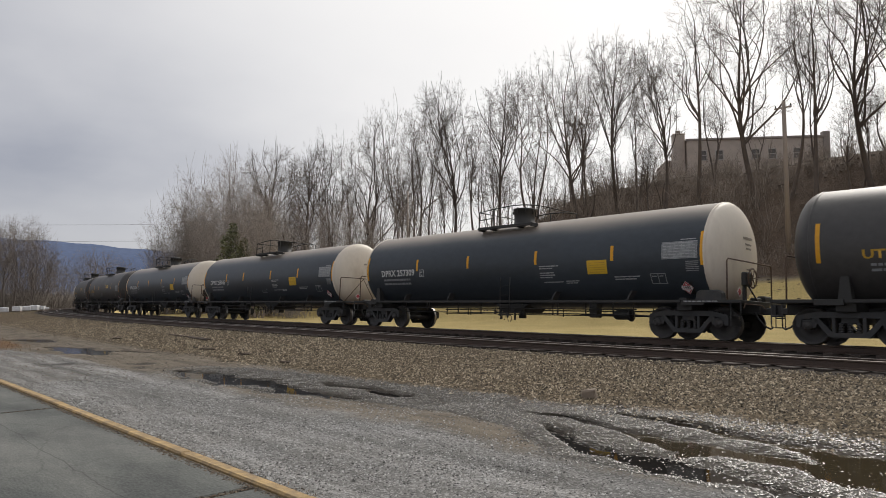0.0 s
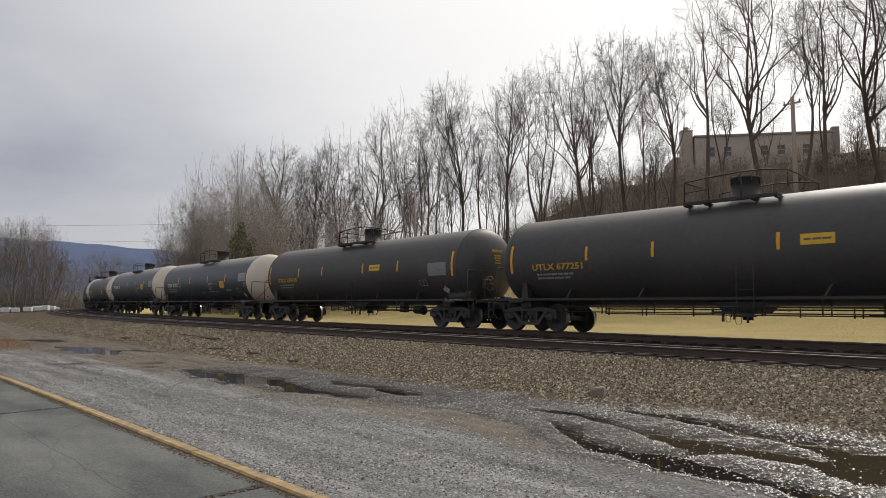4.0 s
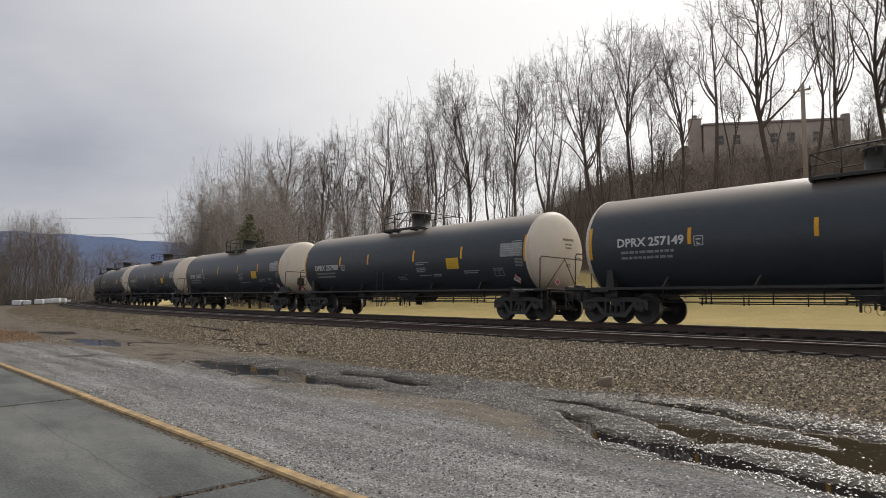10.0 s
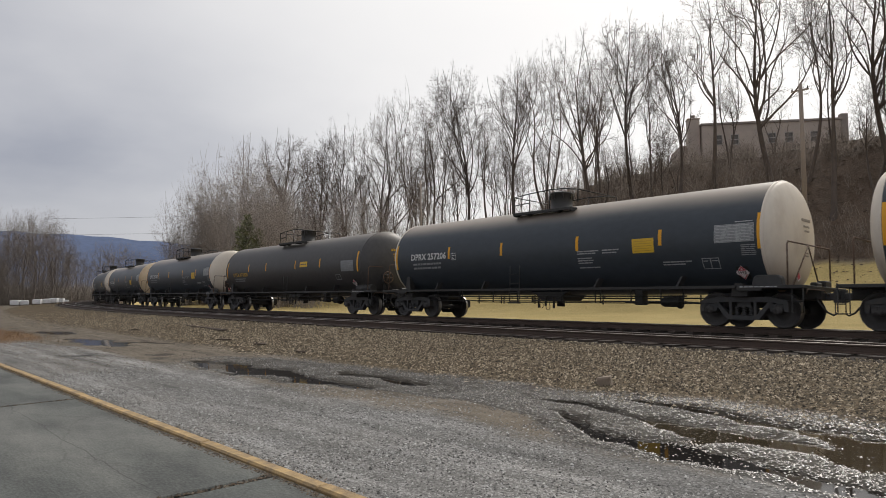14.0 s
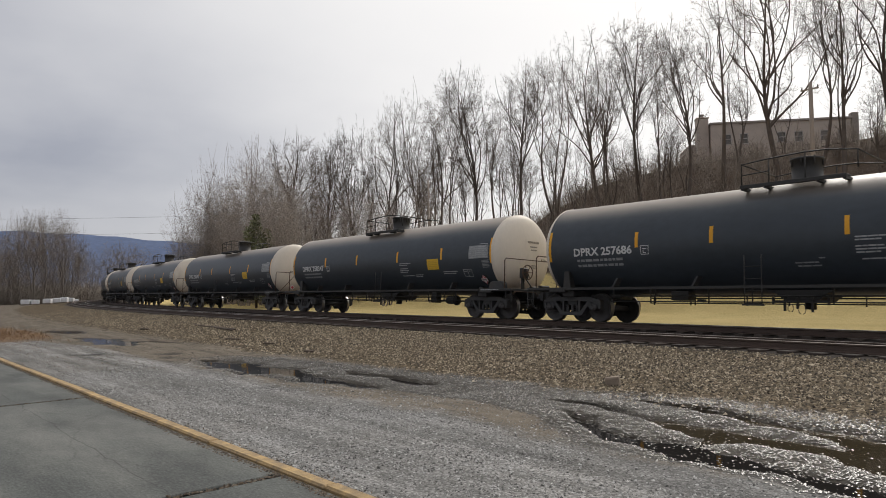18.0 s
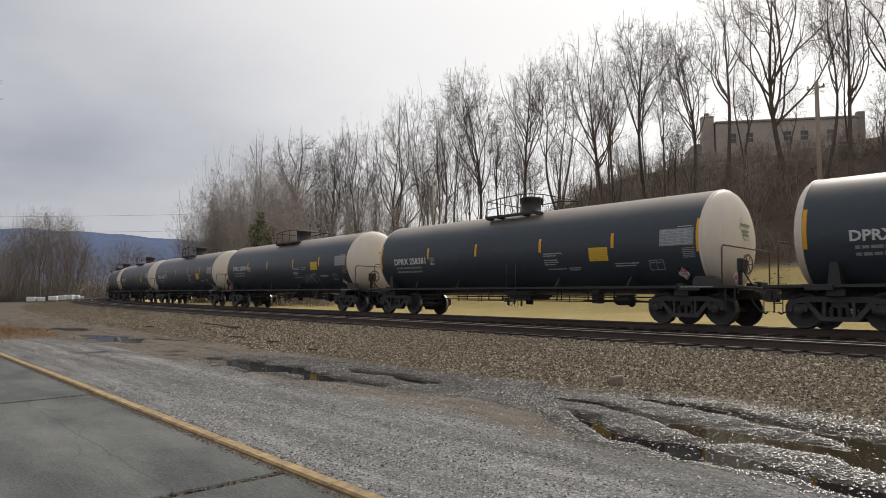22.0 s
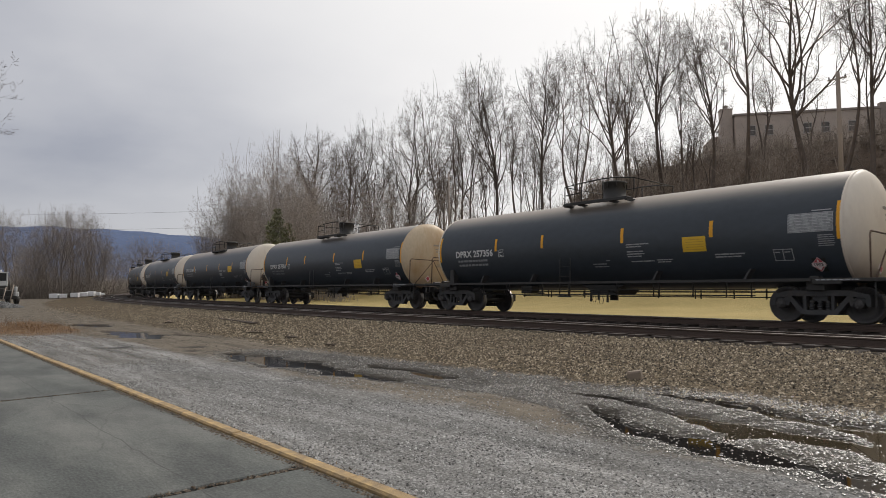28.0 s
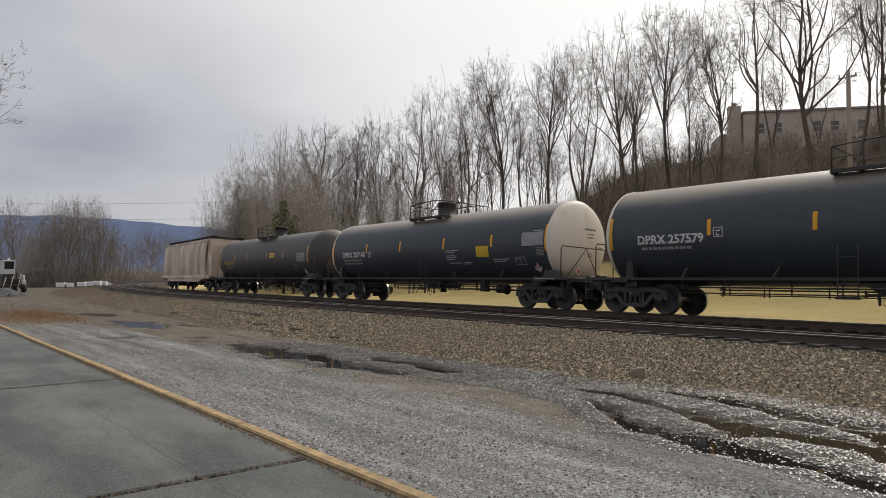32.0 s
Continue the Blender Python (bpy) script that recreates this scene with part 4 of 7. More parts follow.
def dome_gear(car, rng, at=0.36):
    bm = bmesh.new()
    lathe(bm, [(3.70, 0.44), (3.88, 0.44), (3.88, 0.38), (4.44, 0.38), (4.45, 0.42), (4.50, 0.42), (4.51, 0.39), (4.54, 0.25), (4.55, 0.0)], 28, "z")
    d = part("manway_housing", bm, M_FRAME, car, "round black manway housing on the tank top")
    bm = bmesh.new()
    for k in range(8):
        a = 2 * math.pi * k / 8
        tube(bm, (0.40 * math.cos(a), 0.40 * math.sin(a), 4.28), (0.40 * math.cos(a), 0.40 * math.sin(a), 4.53), 0.022, n=6)
    tagged(part("bolt_ring", bm, M_FRAME, d), kind="stuff")
    for y in (-0.95, 0.95):
        w = part("walkway_board", boxes(((-1.3, y - 0.17, 3.74), (1.3, y + 0.17, 3.79)), bevel=0.008), M_FRAME, car)
        part("toe_strip", boxes(((-1.3, y - 0.18, 3.70), (1.3, y - 0.15, 3.745))), M_FRAME, w)
    br = part("walkway_bracket", boxes(((-0.04, -1.1, 3.66), (0.04, 1.1, 3.738))), M_FRAME, car, at=(-1.25, 0, 0))
    for x in (-0.65, 0.65, 1.25):
        shared("walkway_bracket", br, car, (x, 0, 0))
    for y in (-1.08, 1.08):
        r = part("top_railing", pipe(bmesh.new(), [(-1.27, y, 3.72), (-1.27, y, 4.36), (-0.6, y, 4.42), (0.35, y, 4.46), (0.9, y, 4.44), (1.55, y, 4.34), (1.55, y, 3.90)], 0.02), M_FRAME, car)
        part("middle_rail", pipe(bmesh.new(), [(-1.27, y, 4.06), (-0.55, y, 4.10)], 0.016), M_FRAME, r)
        for x in (-0.55, 0.35):
            part("railing_post", pipe(bmesh.new(), [(x, y, 3.74), (x, y, 4.43)], 0.018), M_FRAME, r)
    for x, z in ((-1.27, 4.36), (1.55, 4.34)):
        part("top_end_railing", pipe(bmesh.new(), [(x, -1.08, z), (x, 1.08, z)], 0.018), M_FRAME, car)
    # ladder up the near side
    lad = part("ladder", boxes(((at, -1.66, 0.56), (at + 0.56, -1.60, 0.60)), bevel=0.005), M_FRAME, car)

    def reach(z):
        return min(-1.1, tank_y(z, 0.09)) if z > Z_TANK else -1.62
    for x in (at + 0.06, at + 0.5):
        bm = bmesh.new()
        pipe(bm, [(x, reach(0.6 + a * 0.315), 0.6 + a * 0.315) for a in range(5)], 0.016, 5)
        part("stile", bm, M_FRAME, lad)
    rung = None
    for k in range(4):
        z = 0.62 + k * 0.315
        if rung is None:
            rung = part("rung", tube(bmesh.new(), (at + 0.06, 0, 0), (at + 0.5, 0, 0), 0.011, n=5), M_FRAME, lad, at=(0, reach(z), z))
        else:
            shared("rung", rung, lad, (0, reach(z), z))


def tank_shell(car, body_mat, head_mat, round_heads=False):
    bm = bmesh.new()
    prof = [(-HALF, R_TANK)]
    prof += [(HALF, R_TANK)]
    lathe(bm, prof, 72, "x")
    for v in bm.verts:
        v.co.z += Z_TANK
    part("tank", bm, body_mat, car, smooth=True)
    bm = bmesh.new()
    d = HEAD + (0.25 if round_heads else 0.0)
    prof = [(HALF - 0.02, R_TANK - 0.012)] + [(HALF + d * math.sin(a), R_TANK * 0.995 * math.cos(a) ** (1.0 if round_heads else 0.91)) for a in np.linspace(0, math.pi / 2 * 0.97, 11)] + [(HALF + d, 0.0)]
    lathe(bm, prof, 48, "x")
    bmesh.ops.recalc_face_normals(bm, faces=bm.faces[:])
    for v in bm.verts:
        v.co.z += Z_TANK
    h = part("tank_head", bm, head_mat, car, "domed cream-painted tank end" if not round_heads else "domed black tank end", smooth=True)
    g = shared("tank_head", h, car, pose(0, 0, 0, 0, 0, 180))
    # seam ring
    bm = bmesh.new()
    lathe(bm, [(HALF - 0.05, R_TANK + 0.003), (HALF - 0.045, R_TANK + 0.012), (HALF + 0.01, R_TANK + 0.012), (HALF + 0.02, R_TANK - 0.01)], 48, "x")
    for v in bm.verts:
        v.co.z += Z_TANK
    bmesh.ops.recalc_face_normals(bm, faces=bm.faces[:])
    ring = part("seam_ring", bm, body_mat if round_heads else head_mat, car, smooth=True)
    shared("seam_ring", ring, car, pose(0, 0, 0, 0, 0, 180))


def strip(car, x, z0, z1, w, m=None):
    part("reflective_strip", wrap(bmesh.new(), x - w / 2, z0, x + w / 2, z1, 6), m or M_YELLOW, car, "yellow reflective tape")


def placard(car, x, z, r=0.13):
    p = part("placard_holder", wrap(bmesh.new(), x - 0.16, z - 0.16, x + 0.16, z + 0.16, 3, 0.006), M_FRAME, car)
    bm = bmesh.new()
    for pts, lift, mi in ((((-1.38, 0), (0, -1.38), (1.38, 0), (0, 1.38)), 0.045, 0), (((-1.28, 0), (0, -1.28), (1.28, 0), (0, 1.28)), 0.049, 1),
                          (((-0.62, -0.42), (0, -1.04), (0.62, -0.42)), 0.053, 0), (((-0.2, 0.52), (0.2, 0.52), (0.12, 0.78), (0.0, 0.98), (-0.14, 0.74)), 0.053, 0)):
        cv = [bm.verts.new((x + a * r, tank_y(z + b * r, lift), z + b * r)) for a, b in pts]
        bm.faces.new(cv).material_index = mi
    part("placard", bm, [M_PINK, M_RED], p, "red and white diamond hazard placard")
    bm = wrap(bmesh.new(), x - 0.155, z - 0.05, x + 0.155, z + 0.05, 2, 0.054)
    part("number_panel", bm, M_PINK, p)
    lettering("placard_number", "1993", x - 0.105, x + 0.105, z - 0.033, 0.066, M_DARKTEXT, p, 0.060)


def marked_car(kind, strips, sign, up, gear):
    """Black tank car with cream ends, white lettering and yellow marks, whose places along the side differ from kind to kind;
    up lifts the sign and the number."""
    rng = random.Random(11)
    use_tank(kind)
    car = thing("tank_car", "black railway tank car with cream ends and white lettering", "tank car", "train")
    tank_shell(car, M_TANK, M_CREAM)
    underframe(car, rng, kind != "short")
    dome_gear(car, rng, gear)
    L0 = -7.6  # the trailing strip
    strip(car, L0 + 0.03, 1.94, 2.93, 0.10)
    strip(car, L0 + 15.22, 2.02, 2.95, 0.13)
    for d in strips:
        strip(car, L0 + d, 2.25, 2.71, 0.11)
    g0, g1 = L0 + sign, L0 + sign + 0.72
    z0, z1 = 1.88 + up, 2.30 + up
    part("yellow_sign", wrap(bmesh.new(), g0, z0, g1, z1, 4), M_YPATCH, car, "yellow rectangular sign panel")
    bm = bmesh.new()
    for i in range(5):
        word_bars(bm, rng, g0 + 0.06 + 0.04 * (i % 2), g1 - 0.07, z1 - 0.09 - 0.07 * i, 0.018)
    tagged(part("sign_writing", bm, M_YTEXT, car), kind="stuff")
    bm = bmesh.new()
    b0 = L0 + strips[2]
    if up:
        for i, w in enumerate((0.82, 0.7, 0.0, 0.55, 0.62, 0.58, 0.0, 0.8)):
            if w:
                word_bars(bm, rng, b0, b0 + w, 2.20 - 0.072 * i, 0.034)
        word_bars(bm, rng, b0 + 0.95, b0 + 1.55, 2.20, 0.034)
        word_bars(bm, rng, b0 + 0.95, b0 + 1.5, 2.12, 0.034)
    else:
        for i, w in enumerate((0.80, 0.6, 0.0, 0.58, 0.62, 0.5)):
            if w:
                word_bars(bm, rng, b0 + 0.15, b0 + 0.15 + w, 2.17 - 0.072 * i, 0.034)
        word_bars(bm, rng, b0 + 0.25, b0 + 1.05, 1.66, 0.032)
        word_bars(bm, rng, b0 + 1.15, b0 + 1.7, 1.68, 0.03)
        word_bars(bm, rng, b0 + 1.15, b0 + 1.6, 1.62, 0.03)
    word_bars(bm, rng, g1 + 0.22, g1 + 1.10, 1.76, 0.034)
    word_bars(bm, rng, g1 + 0.22, g1 + 0.95, 1.69, 0.034)
    tagged(part("stencil_block", bm, M_GREY, car), kind="stuff")
    if kind == "short":
        bm = bmesh.new()
        word_bars(bm, rng, L0 + 7.75, L0 + 8.3, 1.62, 0.034)
        word_bars(bm, rng, L0 + 7.8, L0 + 8.35, 1.54, 0.034)
        word_bars(bm, rng, L0 + 8.32, L0 + 8.5, 1.72, 0.03)
        tagged(part("outlet_stencil", bm, M_STENCIL_DIM, car), kind="stuff")
    else:
        # grey saddle cover low over the leading bogie
        bm = bmesh.new()
        prism(bm, [(7.28, 1.06), (8.06, 1.06), (8.02, 1.30), (7.92, 1.36), (7.42, 1.36), (7.32, 1.30)], -1.28, -1.02)
        bmesh.ops.bevel(bm, geom=bm.edges[:], offset=0.03, segments=1, affect="EDGES", clamp_overlap=True)
        part("saddle_cover", bm, M_BOGIE, car, "dusty grey saddle cover")
    dz = 0.17 if up else 0.0
    bm = bmesh.new()
    word_bars(bm, rng, L0 + 1.12, L0 + 2.85, 1.90 + dz, 0.075)
    word_bars(bm, rng, L0 + 1.12, L0 + 2.85, 1.74 + dz, 0.075)
    tagged(part("weight_stencil", bm, M_STENCIL_DIM, car), kind="stuff")
    bm = bmesh.new()
    c0, c1 = L0 + 3.46, 2.03 + dz
    frame_lines(bm, c0, c1, c0 + 0.27, c1 + 0.27, 0.018)
    wrap(bm, c0 + 0.06, c1 + 0.16, c0 + 0.20, c1 + 0.19, 1)
    wrap(bm, c0 + 0.08, c1 + 0.04, c0 + 0.18, c1 + 0.07, 1)
    wrap(bm, c0 + 0.08, c1 + 0.07, c0 + 0.105, c1 + 0.12, 1)
    part("class_box", bm, M_WHITE, car)
    bm = bmesh.new()
    frame_lines(bm, L0 + 13.60, 1.55, L0 + 14.08, 1.84, 0.018)
    wrap(bm, L0 + 13.83, 1.57, L0 + 13.85, 1.82, 2)
    word_bars(bm, rng, L0 + 13.64, L0 + 13.79, 1.75, 0.025)
    word_bars(bm, rng, L0 + 13.88, L0 + 14.04, 1.75, 0.025)
    part("consolidated_box", bm, M_GREY, car)
    # printed table near the leading end
    t0, t1 = L0 + 14.02, L0 + 15.08
    part("table_panel", wrap(bmesh.new(), t0, 2.22, t1, 2.70, 4, 0.005), M_TABLE, car)
    bm = bmesh.new()
    for i in range(7):
        wrap(bm, t0, 2.22 + 0.078 * i, t1, 2.232 + 0.078 * i, 1, 0.009)
    for d in (0.0, 0.38, 0.60, 0.81, 1.05):
        wrap(bm, t0 + d, 2.22, t0 + d + 0.014, 2.70, 4, 0.009)
    for i in range(6):
        word_bars(bm, rng, t0 + 0.04, t1 - 0.05, 2.248 + 0.078 * i, 0.036)
    wrap(bm, t1 - 0.5, 2.74, t1 - 0.04, 2.765, 1)
    tagged(part("table_ruling", bm, M_GREY, car), kind="stuff")
    bm = bmesh.new()
    for i in range(6):
        word_bars(bm, rng, t1 - 0.36, t1 + 0.02, 2.12 - 0.05 * i, 0.024)
    tagged(part("test_stencil", bm, M_STENCIL_DIM, car), kind="stuff")
    placard(car, L0 + 14.64, 1.43)
    # small placard on the leading end
    x = head_x(-0.3, 1.35) + 0.10
    hp = part("end_placard", prism(bmesh.new(), [(x, 1.25), (x + 0.01, 1.25), (x + 0.01, 1.45), (x, 1.45)], -0.40, -0.20), M_PINK, car, "small faded diamond hazard placard", at=None)
    hp.matrix_basis = Matrix.Translation((0, -0.30, 1.35)) @ Matrix.Rotation(radians(45), 4, "X") @ Matrix.Translation((0, 0.30, -1.35))
    part("end_placard_face", prism(bmesh.new(), [(x + 0.011, 1.28), (x + 0.016, 1.28), (x + 0.016, 1.42), (x + 0.011, 1.42)], -0.37, -0.23), M_RED, hp)
    # writing on the leading end
    bm = bmesh.new()
    for z, w, h in ((2.84, 0.62, 0.075), (2.68, 0.40, 0.05), (2.56, 0.34, 0.05), (1.98, 0.25, 0.04), (1.90, 0.25, 0.04)):
        y = -w / 2 + 0.30
        while y < w / 2 + 0.30:
            n = min(0.1, w / 2 + 0.30 - y)
            x = head_x(y, z) + 0.012
            box(bm, (x - 0.01, y, z), (x, y + n * 0.8, z + h))
            y += n
    tagged(part("end_writing", bm, M_ENDTEXT, car), kind="stuff")
    return car


def plain_car():
    """Black tank car, black ends, yellow lettering."""
    rng = random.Random(12)
    use_tank("plain")
    car = thing("tank_car", "all-black railway tank car with black ends and yellow lettering", "tank car", "train")
    tank_shell(car, M_TANK_BROWN, M_TANK_BROWN, True)
    underframe(car, rng)
    dome_gear(car, rng)
    L0 = -7.6
    strip(car, L0 + 0.12, 1.94, 2.90, 0.10)
    strip(car, L0 + 15.05, 1.96, 2.90, 0.11)
    for d in (3.25, 5.55, 9.04, 11.62):
        strip(car, L0 + d, 2.25, 2.69, 0.09)
    part("yellow_sign", wrap(bmesh.new(), L0 + 9.56, 2.33, L0 + 10.34, 2.60, 3), M_YPATCH, car, "narrow yellow sign panel")
    bm = bmesh.new()
    word_bars(bm, rng, L0 + 9.64, L0 + 10.26, 2.44, 0.05)
    tagged(part("sign_writing", bm, M_DARKTEXT, car), kind="stuff")
    bm = bmesh.new()
    word_bars(bm, rng, L0 + 1.2, L0 + 2.7, 1.84, 0.06)
    word_bars(bm, rng, L0 + 1.2, L0 + 2.6, 1.72, 0.06)
    tagged(part("weight_stencil", bm, M_STENCIL_DIM, car), kind="stuff")
    part("table_panel", wrap(bmesh.new(), L0 + 13.6, 2.0, L0 + 14.7, 2.5, 4, 0.005), M_TABLE, car)
    bm = bmesh.new()
    for k in range(7):
        wrap(bm, L0 + 13.6, 2.0 + 0.082 * k, L0 + 14.7, 2.012 + 0.082 * k, 1, 0.009)
    for k in range(6):
        word_bars(bm, rng, L0 + 13.64, L0 + 14.66, 2.03 + 0.082 * k, 0.03)
    tagged(part("table_ruling", bm, M_STENCIL_DIM, car), kind="stuff")
    bm = bmesh.new()
    frame_lines(bm, L0 + 13.0, 1.62, L0 + 13.45, 1.86, 0.018)
    wrap(bm, L0 + 13.22, 1.64, L0 + 13.24, 1.84, 2)
    part("consolidated_box", bm, M_GREY, car)
    placard(car, L0 + 14.5, 1.45)
    bm = bmesh.new()
    for z, w, h in ((2.95, 0.6, 0.1), (2.78, 0.4, 0.05), (2.69, 0.36, 0.05), (2.60, 0.3, 0.05), (2.50, 0.34, 0.05)):
        y = -w / 2 + 0.1
        while y < w / 2 + 0.1:
            n = min(0.12, w / 2 + 0.1 - y)
            rr = math.hypot(y, z - Z_TANK) / R_TANK
            x = HALF + (HEAD + 0.25) * math.sin(math.acos(min(1, rr))) + 0.012
            box(bm, (x - 0.01, y, z), (x, y + n * 0.8, z + h))
            y += n
    tagged(part("end_writing", bm, M_YTEXT, car), kind="stuff")
    bm = bmesh.new()
    tube(bm, (7.0, -1.05, 1.18), (8.2, -1.05, 1.18), 0.2, n=14)
    part("end_reservoir", bm, M_FRAME, car)
    return car


M_RUSTRAIL = surf("rusty_handrail", (0.12, 0.075, 0.05), rough=0.75, var=0.3, scale=5, bump=0.1)
M_TABLE = surf("faded_table_panel", (0.22, 0.23, 0.235), rough=0.6, var=0.2, scale=6, bump=0.0)
M_ENDTEXT = surf("faded_end_stencil", (0.33, 0.29, 0.24), rough=0.6, var=0.2, scale=8, bump=0.0)

# each car from the head of the stretch to the tail: kind, number, state of its end
TRAIN = [("plain", "UTLX 665032", ""), ("low", "DPRX 257309", ""), ("short", "DPRX 258046", "brace"), ("low", "DPRX 258206", ""),
         ("plain", "UTLX 677251", ""), ("plain", "UTLX 675935", ""), ("short", "DPRX 257313", "brace"), ("high", "DPRX 257152", ""),
         ("short", "DPRX 258357", "brace"), ("high", "DPRX 257149", ""), ("short", "DPRX 257900", "brace"), ("low", "DPRX 258033", ""),
         ("low", "DPRX 257421", ""), ("mid", "DPRX 257206", "brace"), ("plain", "UTLX 671928", ""), ("mid", "DPRX 257183", ""),
         ("short", "DPRX 257686", "tan"), ("low", "DPRX 258347", ""), ("short", "DPRX 258083", "brace"), ("short", "DPRX 257318", "brace"),
         ("low", "DPRX 258381", "green"), ("mid", "DPRX 257154", "graffiti"), ("low", "DPRX 258633", ""), ("low", "DPRX 257869", ""),
         ("short", "DPRX 257188", ""), ("short", "DPRX 257356", "brace"), ("short", "DPRX 257301", "tan"), ("high", "DPRX 257049", ""),
         ("mid", "DPRX 257579", "low_number"), ("low", "DPRX 257145", "brace"), ("plain", "UTLX 671240", ""), ("hopper", "", "")]
WEIGHTS = {"DPRX 257152": ("LD LMT  205500 LB  93200 KG", "LT WT    80500 LB  36500 KG"),
           "DPRX 257301": ("LD LMT  205600 LB  93250 KG", "LT WT    80400 LB  36450 KG")}
PITCH, SPEED = 17.925, 15.449
# the train's slight surging about its even speed, every half second
SURGE = (0.14, 0.18, 0.25, 0.35, 0.41, 0.39, 0.19, 0.08, 0.01, -0.02, -0.06, -0.12, -0.16, -0.1, -0.07, -0.28, -0.24, -0.21, -0.1, 0.06, 0.05, -0.01,
         -0.05, -0.23, -0.14, 0.03, 0.06, 0.07, 0.05, 0.02, 0.0, -0.05, -0.14, -0.26, -0.29, -0.1, 0.01, 0.03, -0.11, -0.34, -0.33, -0.07, -0.06, -0.1,
         -0.12, -0.03, 0.15, 0.23, -0.03, -0.1, -0.02, -0.08, -0.07, -0.06, -0.08, -0.13, -0.12, 0.06, 0.16, 0.21, 0.23, 0.25, 0.28, 0.33, 0.23)


def car_run(t, j):
    """Metres along the line of car j's middle at t seconds; car -1 leads."""
    return 241.375 + 7.6 - PITCH * (j + 1) + SPEED * (t - 16) + float(np.interp(t, np.linspace(0, 32, 65), SURGE))


def car_pose(t, j):
    s = car_run(t, j)
    s -= 0.012 * max(0.0, -22 - s)
    ax, ay, _ = on_line(s - 6.97)
    bx, by, _ = on_line(s + 6.97)
    return Matrix.Translation(((ax + bx) / 2, (ay + by) / 2, RAIL_Z)) @ Matrix.Rotation(math.atan2(by - ay, bx - ax), 4, "Z") @ Matrix.Rotation(-0.047, 4, "X")


def hopper_car():
    car = thing("hopper_car", "rust-streaked beige covered hopper car at the tail of the train", "hopper car", "train")
    # body with leaning sides: a ribbed box with sloped end sheets
    bm = bmesh.new()
    prism(bm, [(-7.0, 1.15), (-5.0, 0.75), (5.0, 0.75), (7.0, 1.15), (7.5, 3.6), (7.5, 4.05), (-7.5, 4.05), (-7.5, 3.6)], -1.5, 1.5)
    part("body", bm, M_BEIGE, car)
    for y in (-1.5, 1.5):
        bm = bmesh.new()
        n = 24
        rows = []
        for z, b in ((1.25, 0.0), (1.6, 0.07), (2.2, 0.13), (3.0, 0.14), (3.6, 0.09), (4.0, 0.0)):
            rows.append([bm.verts.new((-7.4 + 14.8 * k / n, y + math.copysign(b, y) + math.copysign(0.006, y), z)) for k in range(n + 1)])
        for a, b in zip(rows, rows[1:]):
            for k in range(n):
                bm.faces.new((a[k], a[k + 1], b[k + 1], b[k]))
        part("side_sheet", bm, M_BEIGE, car, "beige side sheet with brown rust streaks", smooth=True)
        part("side_sill", boxes(((-8.2, y - 0.06, 1.0), (8.2, y + 0.06, 1.26)), bevel=0.01), M_BEIGE, car)
        part("top_chord", boxes(((-7.5, y - 0.07, 3.95), (7.5, y + 0.07, 4.1)), bevel=0.01), M_BEIGE, car)
    for s in (-1, 1):
        for y in (-1.42, 1.42):
            bm = boxes(((s * 8.1 - 0.05, y - 0.05, 1.2), (s * 8.1 + 0.05, y + 0.05, 4.1)))
            tube(bm, (s * 8.1, y, 1.3), (s * 7.3, y, 3.2), 0.05, n=6)
            part("end_post", bm, M_BEIGE, car)
        part("end_beam", boxes(((s * 8.1 - 0.06, -1.5, 3.98), (s * 8.1 + 0.06, 1.5, 4.1)), ((min(s * 7.5, s * 8.1), -1.5, 4.0), (max(s * 7.5, s * 8.1), -1.4, 4.1))), M_BEIGE, car)
        part("end_platform", boxes(((min(s * 7.2, s * 8.5), -1.5, 0.95), (max(s * 7.2, s * 8.5), 1.5, 1.05)), ((min(s * 5, s * 8.7), -0.3, 0.72), (max(s * 5, s * 8.7), 0.3, 0.95)), bevel=0.01), M_FRAME, car)
        part("coupler", boxes(((min(s * 8.6, s * 9.1), -0.12, 0.7), (max(s * 8.6, s * 9.1), 0.12, 0.92)), bevel=0.02), M_BOGIE, car)
    part("roof", boxes(((-7.5, -1.45, 4.05), (7.5, 1.45, 4.14)), ((-7.2, -0.35, 4.14), (7.2, 0.35, 4.26)), bevel=0.02), M_BEIGE, car)
    part("running_board", boxes(((-7.6, -1.25, 4.34), (7.6, -0.75, 4.38)), ((-7.6, 0.75, 4.34), (7.6, 1.25, 4.38))), M_FRAME, car)
    for k in range(11):
        x = -7.2 + 1.44 * k
        part("board_support", boxes(((x - 0.04, -1.3, 4.12), (x + 0.04, 1.3, 4.34))), M_FRAME, car)
    for k in range(3):
        bm = bmesh.new()
        prism(bm, [(-1.3, 1.1), (1.3, 1.1), (0.35, 0.5), (-0.35, 0.5)], -1.1, 1.1)
        part("chute", bm, M_FRAME, car, at=(-3.6 + 3.6 * k, 0, 0))
    bo = make_bogie(car, -6.6)
    copy_part(bo, car, 6.6)
    return car


M_BEIGE = surf("rusty_beige_hopper_paint", (0.76, 0.65, 0.54), rough=0.75, var=0.15, scale=1.2, fine=14, bump=0.05, dirt=(0.15, 0.062, 0.035), dirt_amount=0.66, dirt_scale=0.6, stretch=(1.0, 1, 0.3))


